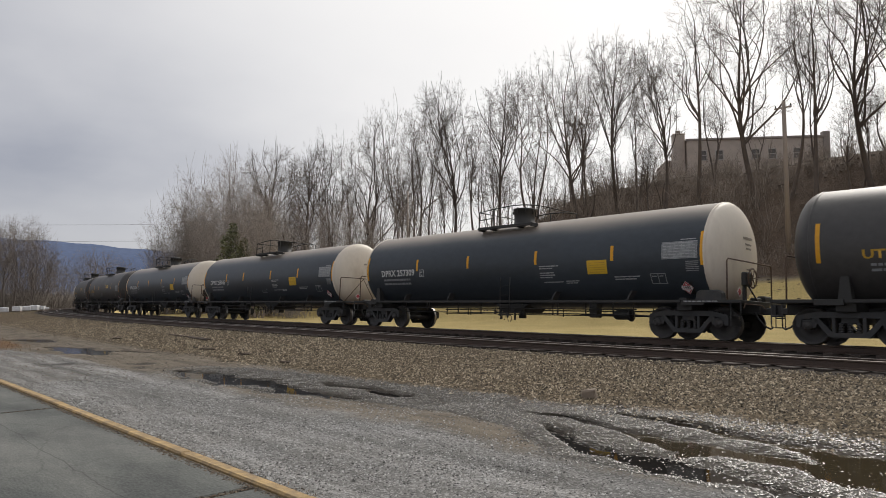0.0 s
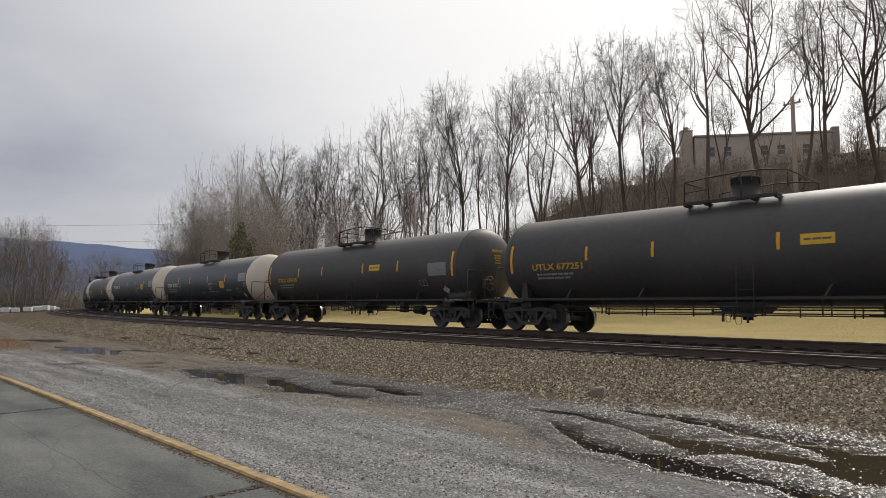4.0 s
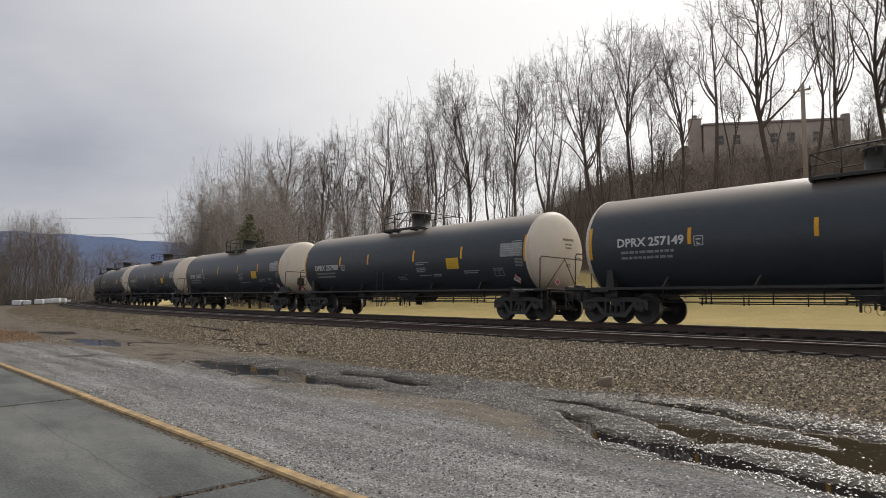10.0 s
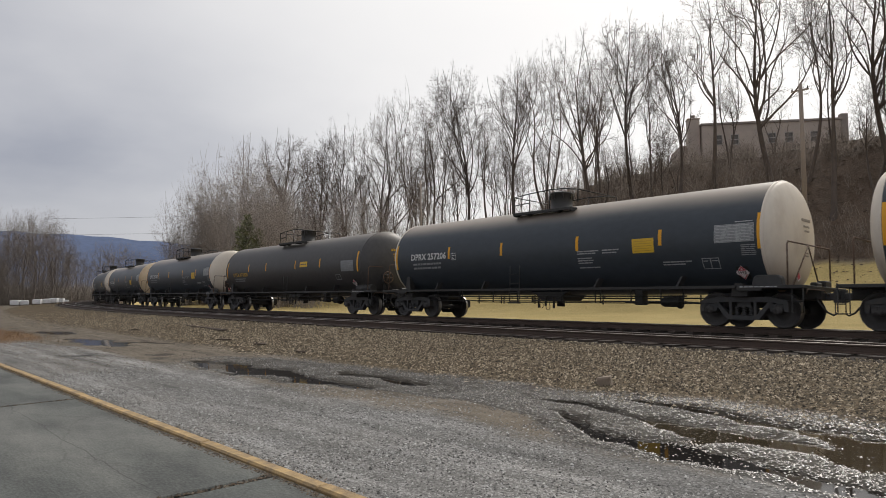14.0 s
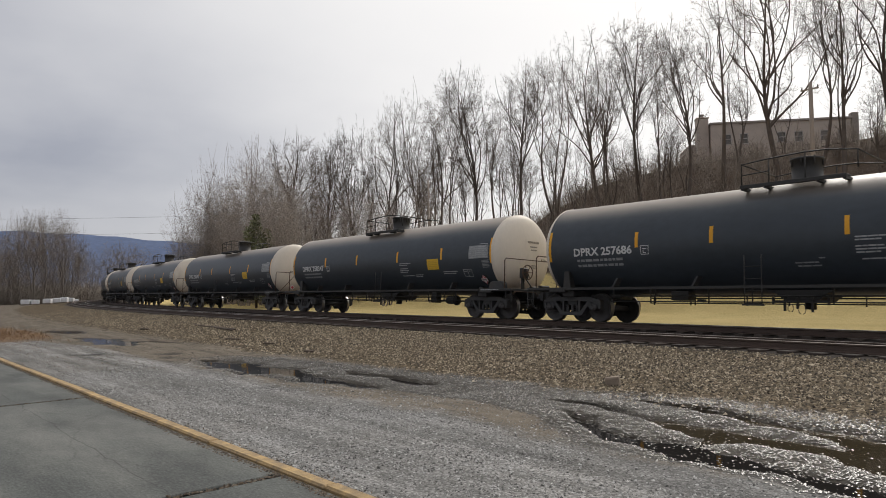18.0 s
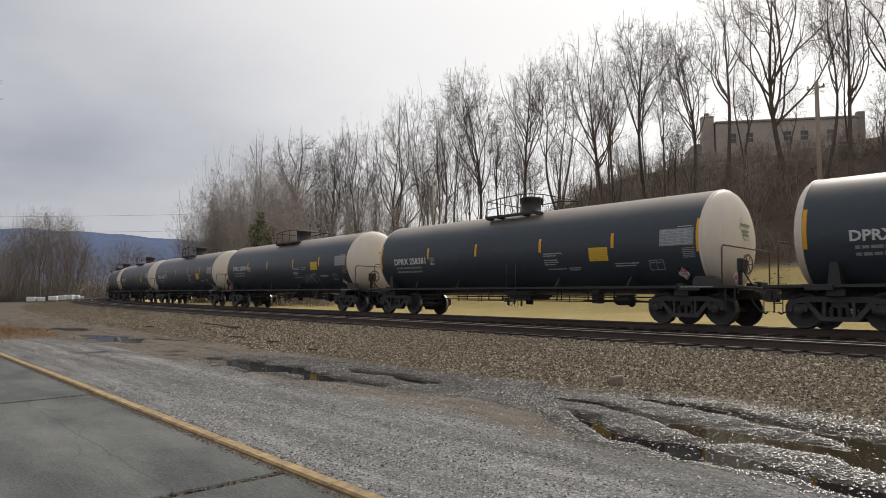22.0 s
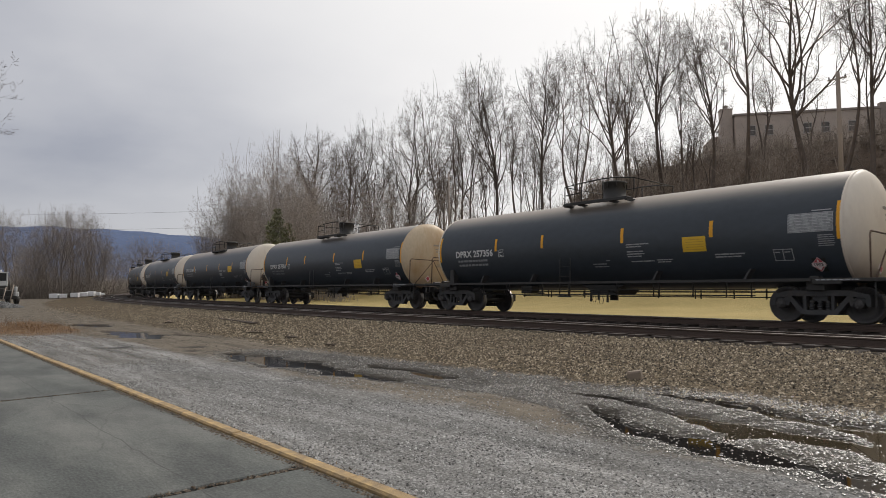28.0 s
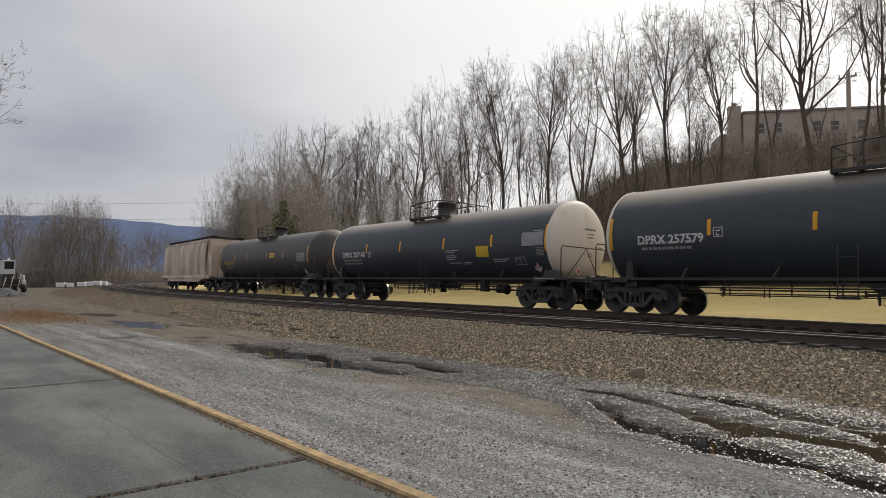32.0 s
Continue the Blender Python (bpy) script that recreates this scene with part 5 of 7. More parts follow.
def scribble(car):
    """A pale sprayed scrawl low on the near side: loops without letters."""
    V, F = [], []
    for x0, w, n in ((2.8, 0.5, 2.0), (3.3, 0.45, 1.5), (3.75, 0.4, 2.5), (4.1, 0.5, 1.0)):
        row = []
        for k in range(25):
            f = k / 24
            x = x0 + w * f + 0.10 * math.sin(f * n * 6.28 + x0)
            z = 1.62 + 0.22 * math.sin(f * n * 6.28) + 0.05 * math.sin(f * 11 + x0)
            row.append((x, z))
        for (a, b), (c, d) in zip(row, row[1:]):
            i = len(V)
            V += [(a, tank_y(b, 0.007), b), (c, tank_y(d, 0.007), d), (c + 0.012, tank_y(d + 0.03, 0.007), d + 0.03), (a + 0.012, tank_y(b + 0.03, 0.007), b + 0.03)]
            F.append((i, i + 1, i + 2, i + 3))
    ob = from_arrays("graffiti", V, F, M_GREY, car)
    ob["label"] = "pale grey sprayed scrawl"
    tagged(ob, "pale grey sprayed scrawl", kind="stuff")


def green_scrawl(car):
    """Green sprayed loops on the leading end."""
    V, F = [], []
    for y0, z0, w, n in ((-0.1, 2.75, 0.5, 1.5), (0.05, 2.55, 0.5, 2.0), (-0.05, 2.95, 0.35, 1.0)):
        row = []
        for k in range(21):
            f = k / 20
            row.append((y0 + w * f + 0.08 * math.sin(f * n * 9), z0 + 0.12 * math.sin(f * n * 6.28)))
        for (a, b), (c, d) in zip(row, row[1:]):
            i = len(V)
            for y, z in ((a, b), (c, d), (c + 0.01, d + 0.035), (a + 0.01, b + 0.035)):
                V.append((head_x(y, z) + 0.012, y, z))
            F.append((i, i + 1, i + 2, i + 3))
    tagged(from_arrays("graffiti", V, F, M_GREEN, car), "green sprayed scrawl", kind="stuff")


M_GREEN = surf("green_spray_paint", (0.10, 0.42, 0.16), rough=0.6, var=0.2, scale=9, bump=0.0)


def make_train():
    masters = {"low": marked_car("low", (3.33, 6.2, 9.42, 12.38), 11.47, 0.0, 0.30),
               "short": marked_car("short", (3.33, 5.66, 9.0, 11.95), 11.06, 0.0, -1.05),
               "high": marked_car("high", (3.33, 6.6, 9.54, 12.39), 11.49, 0.19, 0.36),
               "mid": marked_car("mid", (3.33, 6.12, 9.46, 12.4), 11.48, 0.19, -1.0),
               "plain": plain_car(), "hopper": hopper_car()}
    used, cars = set(), []
    for k, (kind, number, state) in enumerate(TRAIN):
        j = k - 1
        m = car_pose(0.0, j)
        if kind in used:
            car = copy_thing(masters[kind], m)
        else:
            car = masters[kind]
            car.matrix_basis = m
            used.add(kind)
        cars.append((j, car, kind, number, state))
    for j, car, kind, number, state in cars:
        if kind != "hopper":
            use_tank(kind)
        dz = 0.19 if kind in ("high", "mid") and state != "low_number" else 0.0
        if kind in ("low", "short", "high", "mid"):
            lettering("car_number", number, -6.58, -4.43, 2.07 + dz, 0.27, M_WHITE, car)
        elif kind == "plain":
            lettering("car_number", number, -6.55, -4.5, 2.0, 0.22, M_YTEXT, car)
        if number in WEIGHTS:
            for c in [c for c in car.children if c.name.startswith("weight_stencil")]:
                bpy.data.objects.remove(c)
            for z, w in zip((1.90 + dz, 1.74 + dz), WEIGHTS[number]):
                tagged(lettering("weight_lettering", w, -6.45, -4.75, z, 0.08, M_STENCIL_DIM, car), kind="stuff")
        if state in ("brace", "tan"):
            for c in [c for c in car.children if c.name.startswith("hand_brake")]:
                for d in list(c.children):
                    bpy.data.objects.remove(d)
                bpy.data.objects.remove(c)
            part("end_brace", pipe(bmesh.new(), [(8.27, -1.15, 1.08), (8.27, -0.15, 2.15), (8.27, 0.55, 1.08)], 0.02, 5), M_RUSTRAIL, car, "rusty A-shaped brace")
        if state == "green":
            green_scrawl(car)
        if state == "graffiti":
            scribble(car)
        if state == "tan":
            for c in car.children:
                if c.name.startswith(("tank_head", "seam_ring")) and c.matrix_basis[0][0] > 0:
                    c.material_slots[0].link = "OBJECT"
                    c.material_slots[0].material = M_TAN
                    if c.name.startswith("tank_head"):
                        c["label"] = "domed tank end stained rusty tan"
            car["label"] = "black railway tank car with one rust-stained tan end"
    return cars


CARS = make_train()


def motions():
    for j, car, kind, number, state in CARS:
        walk(car, [(t, car_pose(t, j)) for t in np.linspace(0, 32, 65).round(3).tolist()])
        # wheels turn while the car is on the stretch before the camera
        t0 = max(0.0, 16 + (-165 - car_run(16, j)) / SPEED)
        t1 = min(32.0, 16 + (25 - car_run(16, j)) / SPEED)
        if t1 <= t0:
            continue
        f0, f1 = int(math.ceil(t0 * FPS)), int(math.floor(t1 * FPS))
        for bogie in [c for c in car.children if c.name.startswith("bogie")]:
            for w in [c for c in bogie.children if c.name.startswith("wheelset")]:
                x = w.matrix_basis.translation.x
                rows = [(f / FPS, Matrix.Translation((x, 0, 0.457)) @ Matrix.Rotation((f / FPS - t0) * SPEED / 0.457, 4, "Y")) for f in range(f0, f1 + 1)]
                if f0 > 0:
                    rows.insert(0, (0.0, rows[0][1]))
                if f1 < 32 * FPS:
                    rows.append((32.0, rows[-1][1]))
                walk(w, rows)


# ---------------------------------------------------------------- bare trees
def add_tube(V, F, pts, rads, n):
    base = len(V)
    for i, (p, r) in enumerate(zip(pts, rads)):
        d = (pts[min(i + 1, len(pts) - 1)] - pts[max(i - 1, 0)])
        d = d / (np.linalg.norm(d) + 1e-9)
        u = np.cross(d, (0.3, 0.9, 0.1) if abs(d[2]) > 0.8 else (0, 0, 1.0))
        u /= np.linalg.norm(u) + 1e-9
        v = np.cross(d, u)
        for k in range(n):
            a = 2 * math.pi * k / n
            V.append(tuple(p + (u * math.cos(a) + v * math.sin(a)) * r))
    for i in range(len(pts) - 1):
        for k in range(n):
            F.append((base + i * n + k, base + i * n + (k + 1) % n, base + (i + 1) * n + (k + 1) % n, base + (i + 1) * n + k))


def limb(rng, p, d, length, r0, r1, segs, wander, rise):
    pts, rads = [np.array(p, float)], [r0]
    d = np.array(d, float)
    for i in range(segs):
        d = d + rng.normal(0, wander, 3) + np.array([0, 0, rise])
        d /= np.linalg.norm(d)
        pts.append(pts[-1] + d * length / segs)
        rads.append(r0 + (r1 - r0) * (i + 1) / segs)
    return pts, rads, d


def side_way(rng, d, spread):
    """A direction that leaves d by about spread radians."""
    a = rng.normal(0, 1, 3)
    a -= d * (a @ d)
    a /= np.linalg.norm(a) + 1e-9
    w = d * math.cos(spread) + a * math.sin(spread)
    return w / np.linalg.norm(w)


def bough_at(P, D, B, L, f):
    """Points at the shares f of curved, slightly swaying limbs."""
    U = np.cross(D, np.array([0.31, 0.89, 0.33]))
    U /= np.linalg.norm(U, axis=1)[:, None] + 1e-9
    W = np.cross(D, U)
    pts = P[:, None, :] + (D[:, None, :] * f[:, :, None] + B[:, None, :] * (f ** 2)[:, :, None]) * L[:, None, None]
    ph = (P @ np.array([12.9, 78.2, 37.7]))[:, None]
    fr = 3.5 + 3.0 * (ph % 1.0)
    swing = np.minimum(0.042, 0.42 / L)[:, None] * L[:, None]
    pts = pts + U[:, None, :] * ((np.sin(f * fr + ph) - np.sin(ph)) * swing)[:, :, None]
    return pts + W[:, None, :] * ((np.sin(f * fr * 1.3 + ph * 1.7) - np.sin(ph * 1.7)) * swing)[:, :, None]


def boughs(P, D, B, L, R0, R1, segs, sides):
    """Many curved tapering limbs at once: starts, ways, bends, lengths and end radii. Returns vertices, faces."""
    n = len(P)
    f = np.linspace(0, 1, segs + 1)
    U = np.cross(D, np.array([0.31, 0.89, 0.33]))
    U /= np.linalg.norm(U, axis=1)[:, None] + 1e-9
    W = np.cross(D, U)
    pts = bough_at(P, D, B, L, f[None].repeat(n, 0))
    rad = R0[:, None] + (R1 - R0)[:, None] * f[None] ** 0.8
    ang = 2 * math.pi * np.arange(sides) / sides
    ring = U[:, None, None, :] * np.cos(ang)[None, None, :, None] + W[:, None, None, :] * np.sin(ang)[None, None, :, None]
    V = (pts[:, :, None, :] + ring * rad[:, :, None, None]).reshape(-1, 3)
    i = np.arange(n)[:, None, None] * (segs + 1) * sides + np.arange(segs)[None, :, None] * sides
    k, k2 = np.arange(sides)[None, None], (np.arange(sides)[None, None] + 1) % sides
    F = np.stack([i + k, i + k2, i + sides + k2, i + sides + k], -1).reshape(-1, 4)
    return V, F


def sprout(rng, P, D, B, L, R0, R1, per, lo, spread, ratio, rise, thin, taper=0.6):
    """Side limbs of the limbs given: per of them on each, from the share lo of its length to its tip."""
    n = len(P)
    f = lo + (1 - lo) * (np.arange(per)[None] + rng.uniform(0, 1, (n, per))) / per
    f[:, -1] = 0.99
    Q = bough_at(P, D, B, L, f).reshape(-1, 3)
    T = (D[:, None, :] + 2 * B[:, None, :] * f[:, :, None]).reshape(-1, 3)
    T /= np.linalg.norm(T, axis=1)[:, None]
    A = rng.normal(0, 1, T.shape)
    A -= T * (A * T).sum(1)[:, None]
    A /= np.linalg.norm(A, axis=1)[:, None] + 1e-9
    th = rng.uniform(spread[0], spread[1], len(T))[:, None]
    th = np.where((f.reshape(-1) > 0.98)[:, None], th * 0.35, th)
    W = T * np.cos(th) + A * np.sin(th)
    W[:, 2] = np.where(W[:, 2] < -0.1, W[:, 2] * 0.3, W[:, 2])
    W /= np.linalg.norm(W, axis=1)[:, None]
    bend = np.zeros_like(W)
    bend[:, 2] = rise * rng.uniform(0.5, 1.4, len(W))
    bend += rng.normal(0, 0.05, W.shape)
    ln = (L[:, None] * ratio * (1 - taper * f)).reshape(-1) * rng.uniform(0.65, 1.25, len(W))
    here = (R0[:, None] + (R1 - R0)[:, None] * f ** 0.8).reshape(-1)
    r0 = np.minimum(here * 0.72, ln * thin)
    return Q, W, bend, ln, r0, r0 * 0.35


def grow_tree(seed, height, stems=1, lean=0.04, bole=0.38, limbs=11, reach=0.12, deep=0.28, dense=1.0, thick=1.0, twig=1.0):
    """Trunk and crown of a leafless tree: stems, steep limbs that run out to a domed crown, branches, twigs and fine shoots."""
    rng = np.random.default_rng(seed)

    def dome(n, low, share):
        """Places near the outline of the crown."""
        up = np.arcsin(rng.uniform(low, 1.0, n))
        th = 2.4 * np.arange(n) + rng.uniform(-0.5, 0.5, n) + seed
        q = share * rng.uniform(0.8, 1.0, n)
        r = reach * height * np.cos(up) * q * (1 + 0.25 * np.sin(3 * th + seed))
        return np.stack([np.cos(th) * r + lean * height * math.cos(seed * 2.4), np.sin(th) * r + lean * height * math.sin(seed * 2.4), height * (1 - deep) + height * deep * np.sin(up) * q], 1)

    def reach_for(P, T, splay):
        """Limbs from P that leave outward and end at T."""
        c = T - P
        L = np.linalg.norm(c, axis=1) * 1.02
        c = c / L[:, None]
        o = c * np.array([1, 1, 0])
        D = c + o / (np.linalg.norm(o, axis=1)[:, None] + 1e-6) * splay + rng.normal(0, 0.05, c.shape)
        D /= np.linalg.norm(D, axis=1)[:, None]
        return D, c - D, L

    a = 6.283 * (np.arange(stems) + rng.uniform(-0.2, 0.2, stems)) / stems + seed
    out = np.stack([np.cos(a), np.sin(a), np.zeros(stems)], 1)
    P = out * (0.014 * height if stems > 1 else 0.0)
    P[:, 2] -= 0.5
    T = dome(stems, 0.55, 0.48)
    if stems > 1:
        T[:, :2] = T[:, :2] * 0.3 + out[:, :2] * reach * height * 0.62
    D, B, L = reach_for(P, T, 0.03)
    R0 = height * 0.0098 * thick * np.where(np.arange(stems) == 0, 1.0, 0.8) * (0.8 if stems > 2 else 1.0)
    R1 = R0 * 0.06
    TV, TF, CV, CF = [], [], [], []

    def keep(V, F, mat):
        at = sum(len(v) for v in mat[0])
        mat[0].append(V)
        mat[1].append(F + at)

    wood, lace = (TV, TF), (CV, CF)
    keep(*boughs(P, D, B, L, R0 * 1.25, R1, 16, 8), wood)
    # limbs: each leaves a stem and ends at the outline of the crown
    who = np.arange(limbs) % stems
    T = dome(limbs, -0.35, 0.95)
    low = np.clip((T[:, 2] / height - 0.12 - bole), 0.02, 0.5)
    f = (bole + low * rng.uniform(0.15, 1.0, limbs) * 0.9)
    Q = bough_at(P[who], D[who], B[who], L[who], f[:, None])[:, 0]
    D1, B1, L1 = reach_for(Q, T, 0.24)
    here = R0[who] + (R1 - R0)[who] * f ** 0.85
    r = np.minimum(here * 0.75, L1 * 0.016)
    one = (Q, D1, B1, L1, r, r * 0.25)
    keep(*boughs(*one, 9, 5), wood)
    two = [np.concatenate(v) for v in zip(sprout(rng, *one, max(4, int(7 * dense)), 0.32, (0.45, 1.05), 0.34, 0.06, 0.015, 0.35),
                                          sprout(rng, P, D, B, L, R0, R1, max(4, int(8 * dense)), 0.58, (0.45, 1.05), 0.17, 0.06, 0.015, 0.45))]
    # the round of the crown, past which few shoots stand out
    tips = two[0] + (two[1] + two[2]) * two[3][:, None]
    heart = height * (1 - deep * 1.05)
    top = max(np.quantile(tips[:, 2], 0.93), float((P + (D + B) * L[:, None])[:, 2].max()) + 0.035 * height)
    axis = np.median(tips[:, :2], axis=0)
    side = np.quantile(np.hypot(*(tips[:, :2] - axis).T), 0.93)

    def inside(kind, slack):
        tip = kind[0] + (kind[1] + kind[2]) * kind[3][:, None]
        q = np.sqrt((np.hypot(*(tip[:, :2] - axis).T) / side) ** 2 + (np.maximum(tip[:, 2] - heart, 0) / (top - heart)) ** 2)
        ok = q < slack + 0.06 * rng.uniform(-1.0, 1.0, len(q))
        return [v[ok] for v in kind]

    two = inside(two, 1.02)
    keep(*boughs(*two, 4, 4), wood)
    three = inside(sprout(rng, *two, max(3, int(6 * dense)), 0.18, (0.45, 1.05), 0.58 * twig, 0.05, 0.012, 0.30), 1.14)
    keep(*boughs(*three, 3, 3), lace)
    four = inside(sprout(rng, *three, 5, 0.18, (0.5, 1.2), 0.52, 0.02, 0.012, 0.25), 1.18)
    keep(*boughs(*four, 2, 3), lace)
    P5, D5, B5, L5, r0, r1 = inside(sprout(rng, *four, 4, 0.2, (0.5, 1.15), 0.50, 0.02, 0.010, 0.3), 1.2)
    r0 = np.full(len(r0), 0.0105) * height / 20
    keep(*boughs(P5, D5, B5, L5, r0, r0 * 0.3, 1, 3), lace)
    odd = sprout(rng, P, D, B, L, R0, R1, 12, 0.12, (0.7, 1.3), 0.09, 0.3, 0.010, 0.2)
    keep(*boughs(*odd, 3, 3), lace)
    odd2 = sprout(rng, *odd, 4, 0.2, (0.4, 0.9), 0.5, 0.1, 0.008, 0.3)
    keep(*boughs(*odd2, 2, 3), lace)
    TV, TF, CV, CF = np.concatenate(TV), np.concatenate(TF), np.concatenate(CV), np.concatenate(CF)
    k = height / np.quantile(CV[:, 2], 0.955)
    TV, CV = TV * k, CV * k
    mid = np.median(CV[CV[:, 2] > height * 0.5][:, :2], axis=0)
    wide = float(np.quantile(np.hypot(*(CV[:, :2] - mid).T), 0.90))
    return TV, TF, CV, CF, mid, wide


TREE_LABEL = "tall bare grey-brown deciduous tree without leaves"


def tree_master(seed, **kw):
    h = kw.pop("height", 20.0)
    TV, TF, CV, CF, mid, reach = grow_tree(seed, h, **kw)
    t = thing("bare_tree", TREE_LABEL, "tree", "trees on the bank")
    from_quads("trunk", TV, TF, M_BARK, t, True)
    from_quads("crown", CV, CF, M_BARK, t)
    return t, h, mid, reach


def from_quads(name, V, F, material, parent=None, smooth=False):
    """A mesh straight from arrays of vertices and of quads."""
    me = bpy.data.meshes.new(name)
    me.vertices.add(len(V))
    me.vertices.foreach_set("co", V.astype(np.float32).ravel())
    me.loops.add(len(F) * 4)
    me.loops.foreach_set("vertex_index", F.astype(np.int32).ravel())
    me.polygons.add(len(F))
    me.polygons.foreach_set("loop_start", np.arange(0, len(F) * 4, 4, dtype=np.int32))
    me.update(calc_edges=True)
    me.materials.append(material)
    if smooth:
        me.polygons.foreach_set("use_smooth", [True] * len(F))
    ob = new(name, me)
    ob.parent = parent
    return ob


# domed, twin-stemmed, clumped, slender, broad, bushy, leaning, sapling, low bush, tall oval
MASTERS = [
    tree_master(1, height=20, bole=0.34, limbs=12, reach=0.16, deep=0.34, dense=1.0),
    tree_master(2, height=20, stems=2, bole=0.32, limbs=12, reach=0.16, deep=0.36, dense=0.95),
    tree_master(13, height=19, stems=3, bole=0.34, limbs=12, reach=0.17, deep=0.36, dense=0.9),
    tree_master(4, height=22, bole=0.45, limbs=9, reach=0.095, deep=0.32, dense=1.0),
    tree_master(5, height=20, bole=0.28, limbs=13, reach=0.22, deep=0.40, dense=0.9, thick=1.1),
    tree_master(6, height=14, stems=5, bole=0.15, limbs=20, reach=0.26, deep=0.55, dense=0.75, thick=0.7, twig=1.1),
    tree_master(17, height=23, bole=0.48, limbs=9, reach=0.10, deep=0.30, lean=0.08, dense=0.7, thick=1.0),
    tree_master(23, height=18, stems=2, bole=0.38, limbs=8, reach=0.085, deep=0.35, dense=0.7, thick=0.75),
    tree_master(31, height=10, stems=5, bole=0.12, limbs=16, reach=0.30, deep=0.6, dense=0.6, thick=0.7, twig=1.1),
    tree_master(42, height=22, bole=0.36, limbs=12, reach=0.125, deep=0.36, dense=1.0),
]
_first = set()


def plant(x, y, top, variant, turn, label="", bark=None, half=0.0):
    """A tree whose crown reaches the height top and spreads half metres about x, y, standing on the ground."""
    m, h, mid, reach = MASTERS[variant]
    k = (top - float(ground_z(x, y))) / h
    w = min(max(half / reach, 0.85 * k), 1.5 * k) if half else k
    a = radians(turn)
    x, y = x - w * (mid[0] * math.cos(a) - mid[1] * math.sin(a)), y - w * (mid[0] * math.sin(a) + mid[1] * math.cos(a))
    z = float(ground_z(x, y)) - 0.05
    k = (top - z) / h
    mat = pose(x, y, z, 0, 0, turn)
    if variant in _first:
        o = copy_thing(m, mat)
    else:
        o = m
        _first.add(variant)
        o.matrix_basis = mat
    o.scale = (w, w, k)
    if label:
        o["label"] = label
    for c in o.children:
        c.material_slots[0].link = "OBJECT"
        c.material_slots[0].material = bark or M_BARK
    return o


M_GREYBARK = surf("grey_brown_thicket_bark", (0.23, 0.195, 0.165), rough=0.9, var=0.3, scale=2, fine=25, bump=0.2, spread=0.2)
# bark lightened for the far trees: distance haze is put into the colour
M_HAZE_BARK = surf("haze_paled_bark", (0.33, 0.285, 0.25), rough=0.9, var=0.3, scale=2, fine=25, bump=0.2, spread=0.2)


def along(az, off):
    """The place at azimuth az (degrees to the left of +y) that lies off metres beyond the line."""
    a = radians(az)
    d = np.arange(15.0, 420.0, 0.25)
    x, y = -math.sin(a) * d, math.cos(a) * d
    b = beside(x, y)
    hit = np.argmax(b > min(off, b.max() - 2))
    if d[hit] > 190:
        hit = np.argmax(d > 150)
    return float(x[hit]), float(y[hit]), float(d[hit])


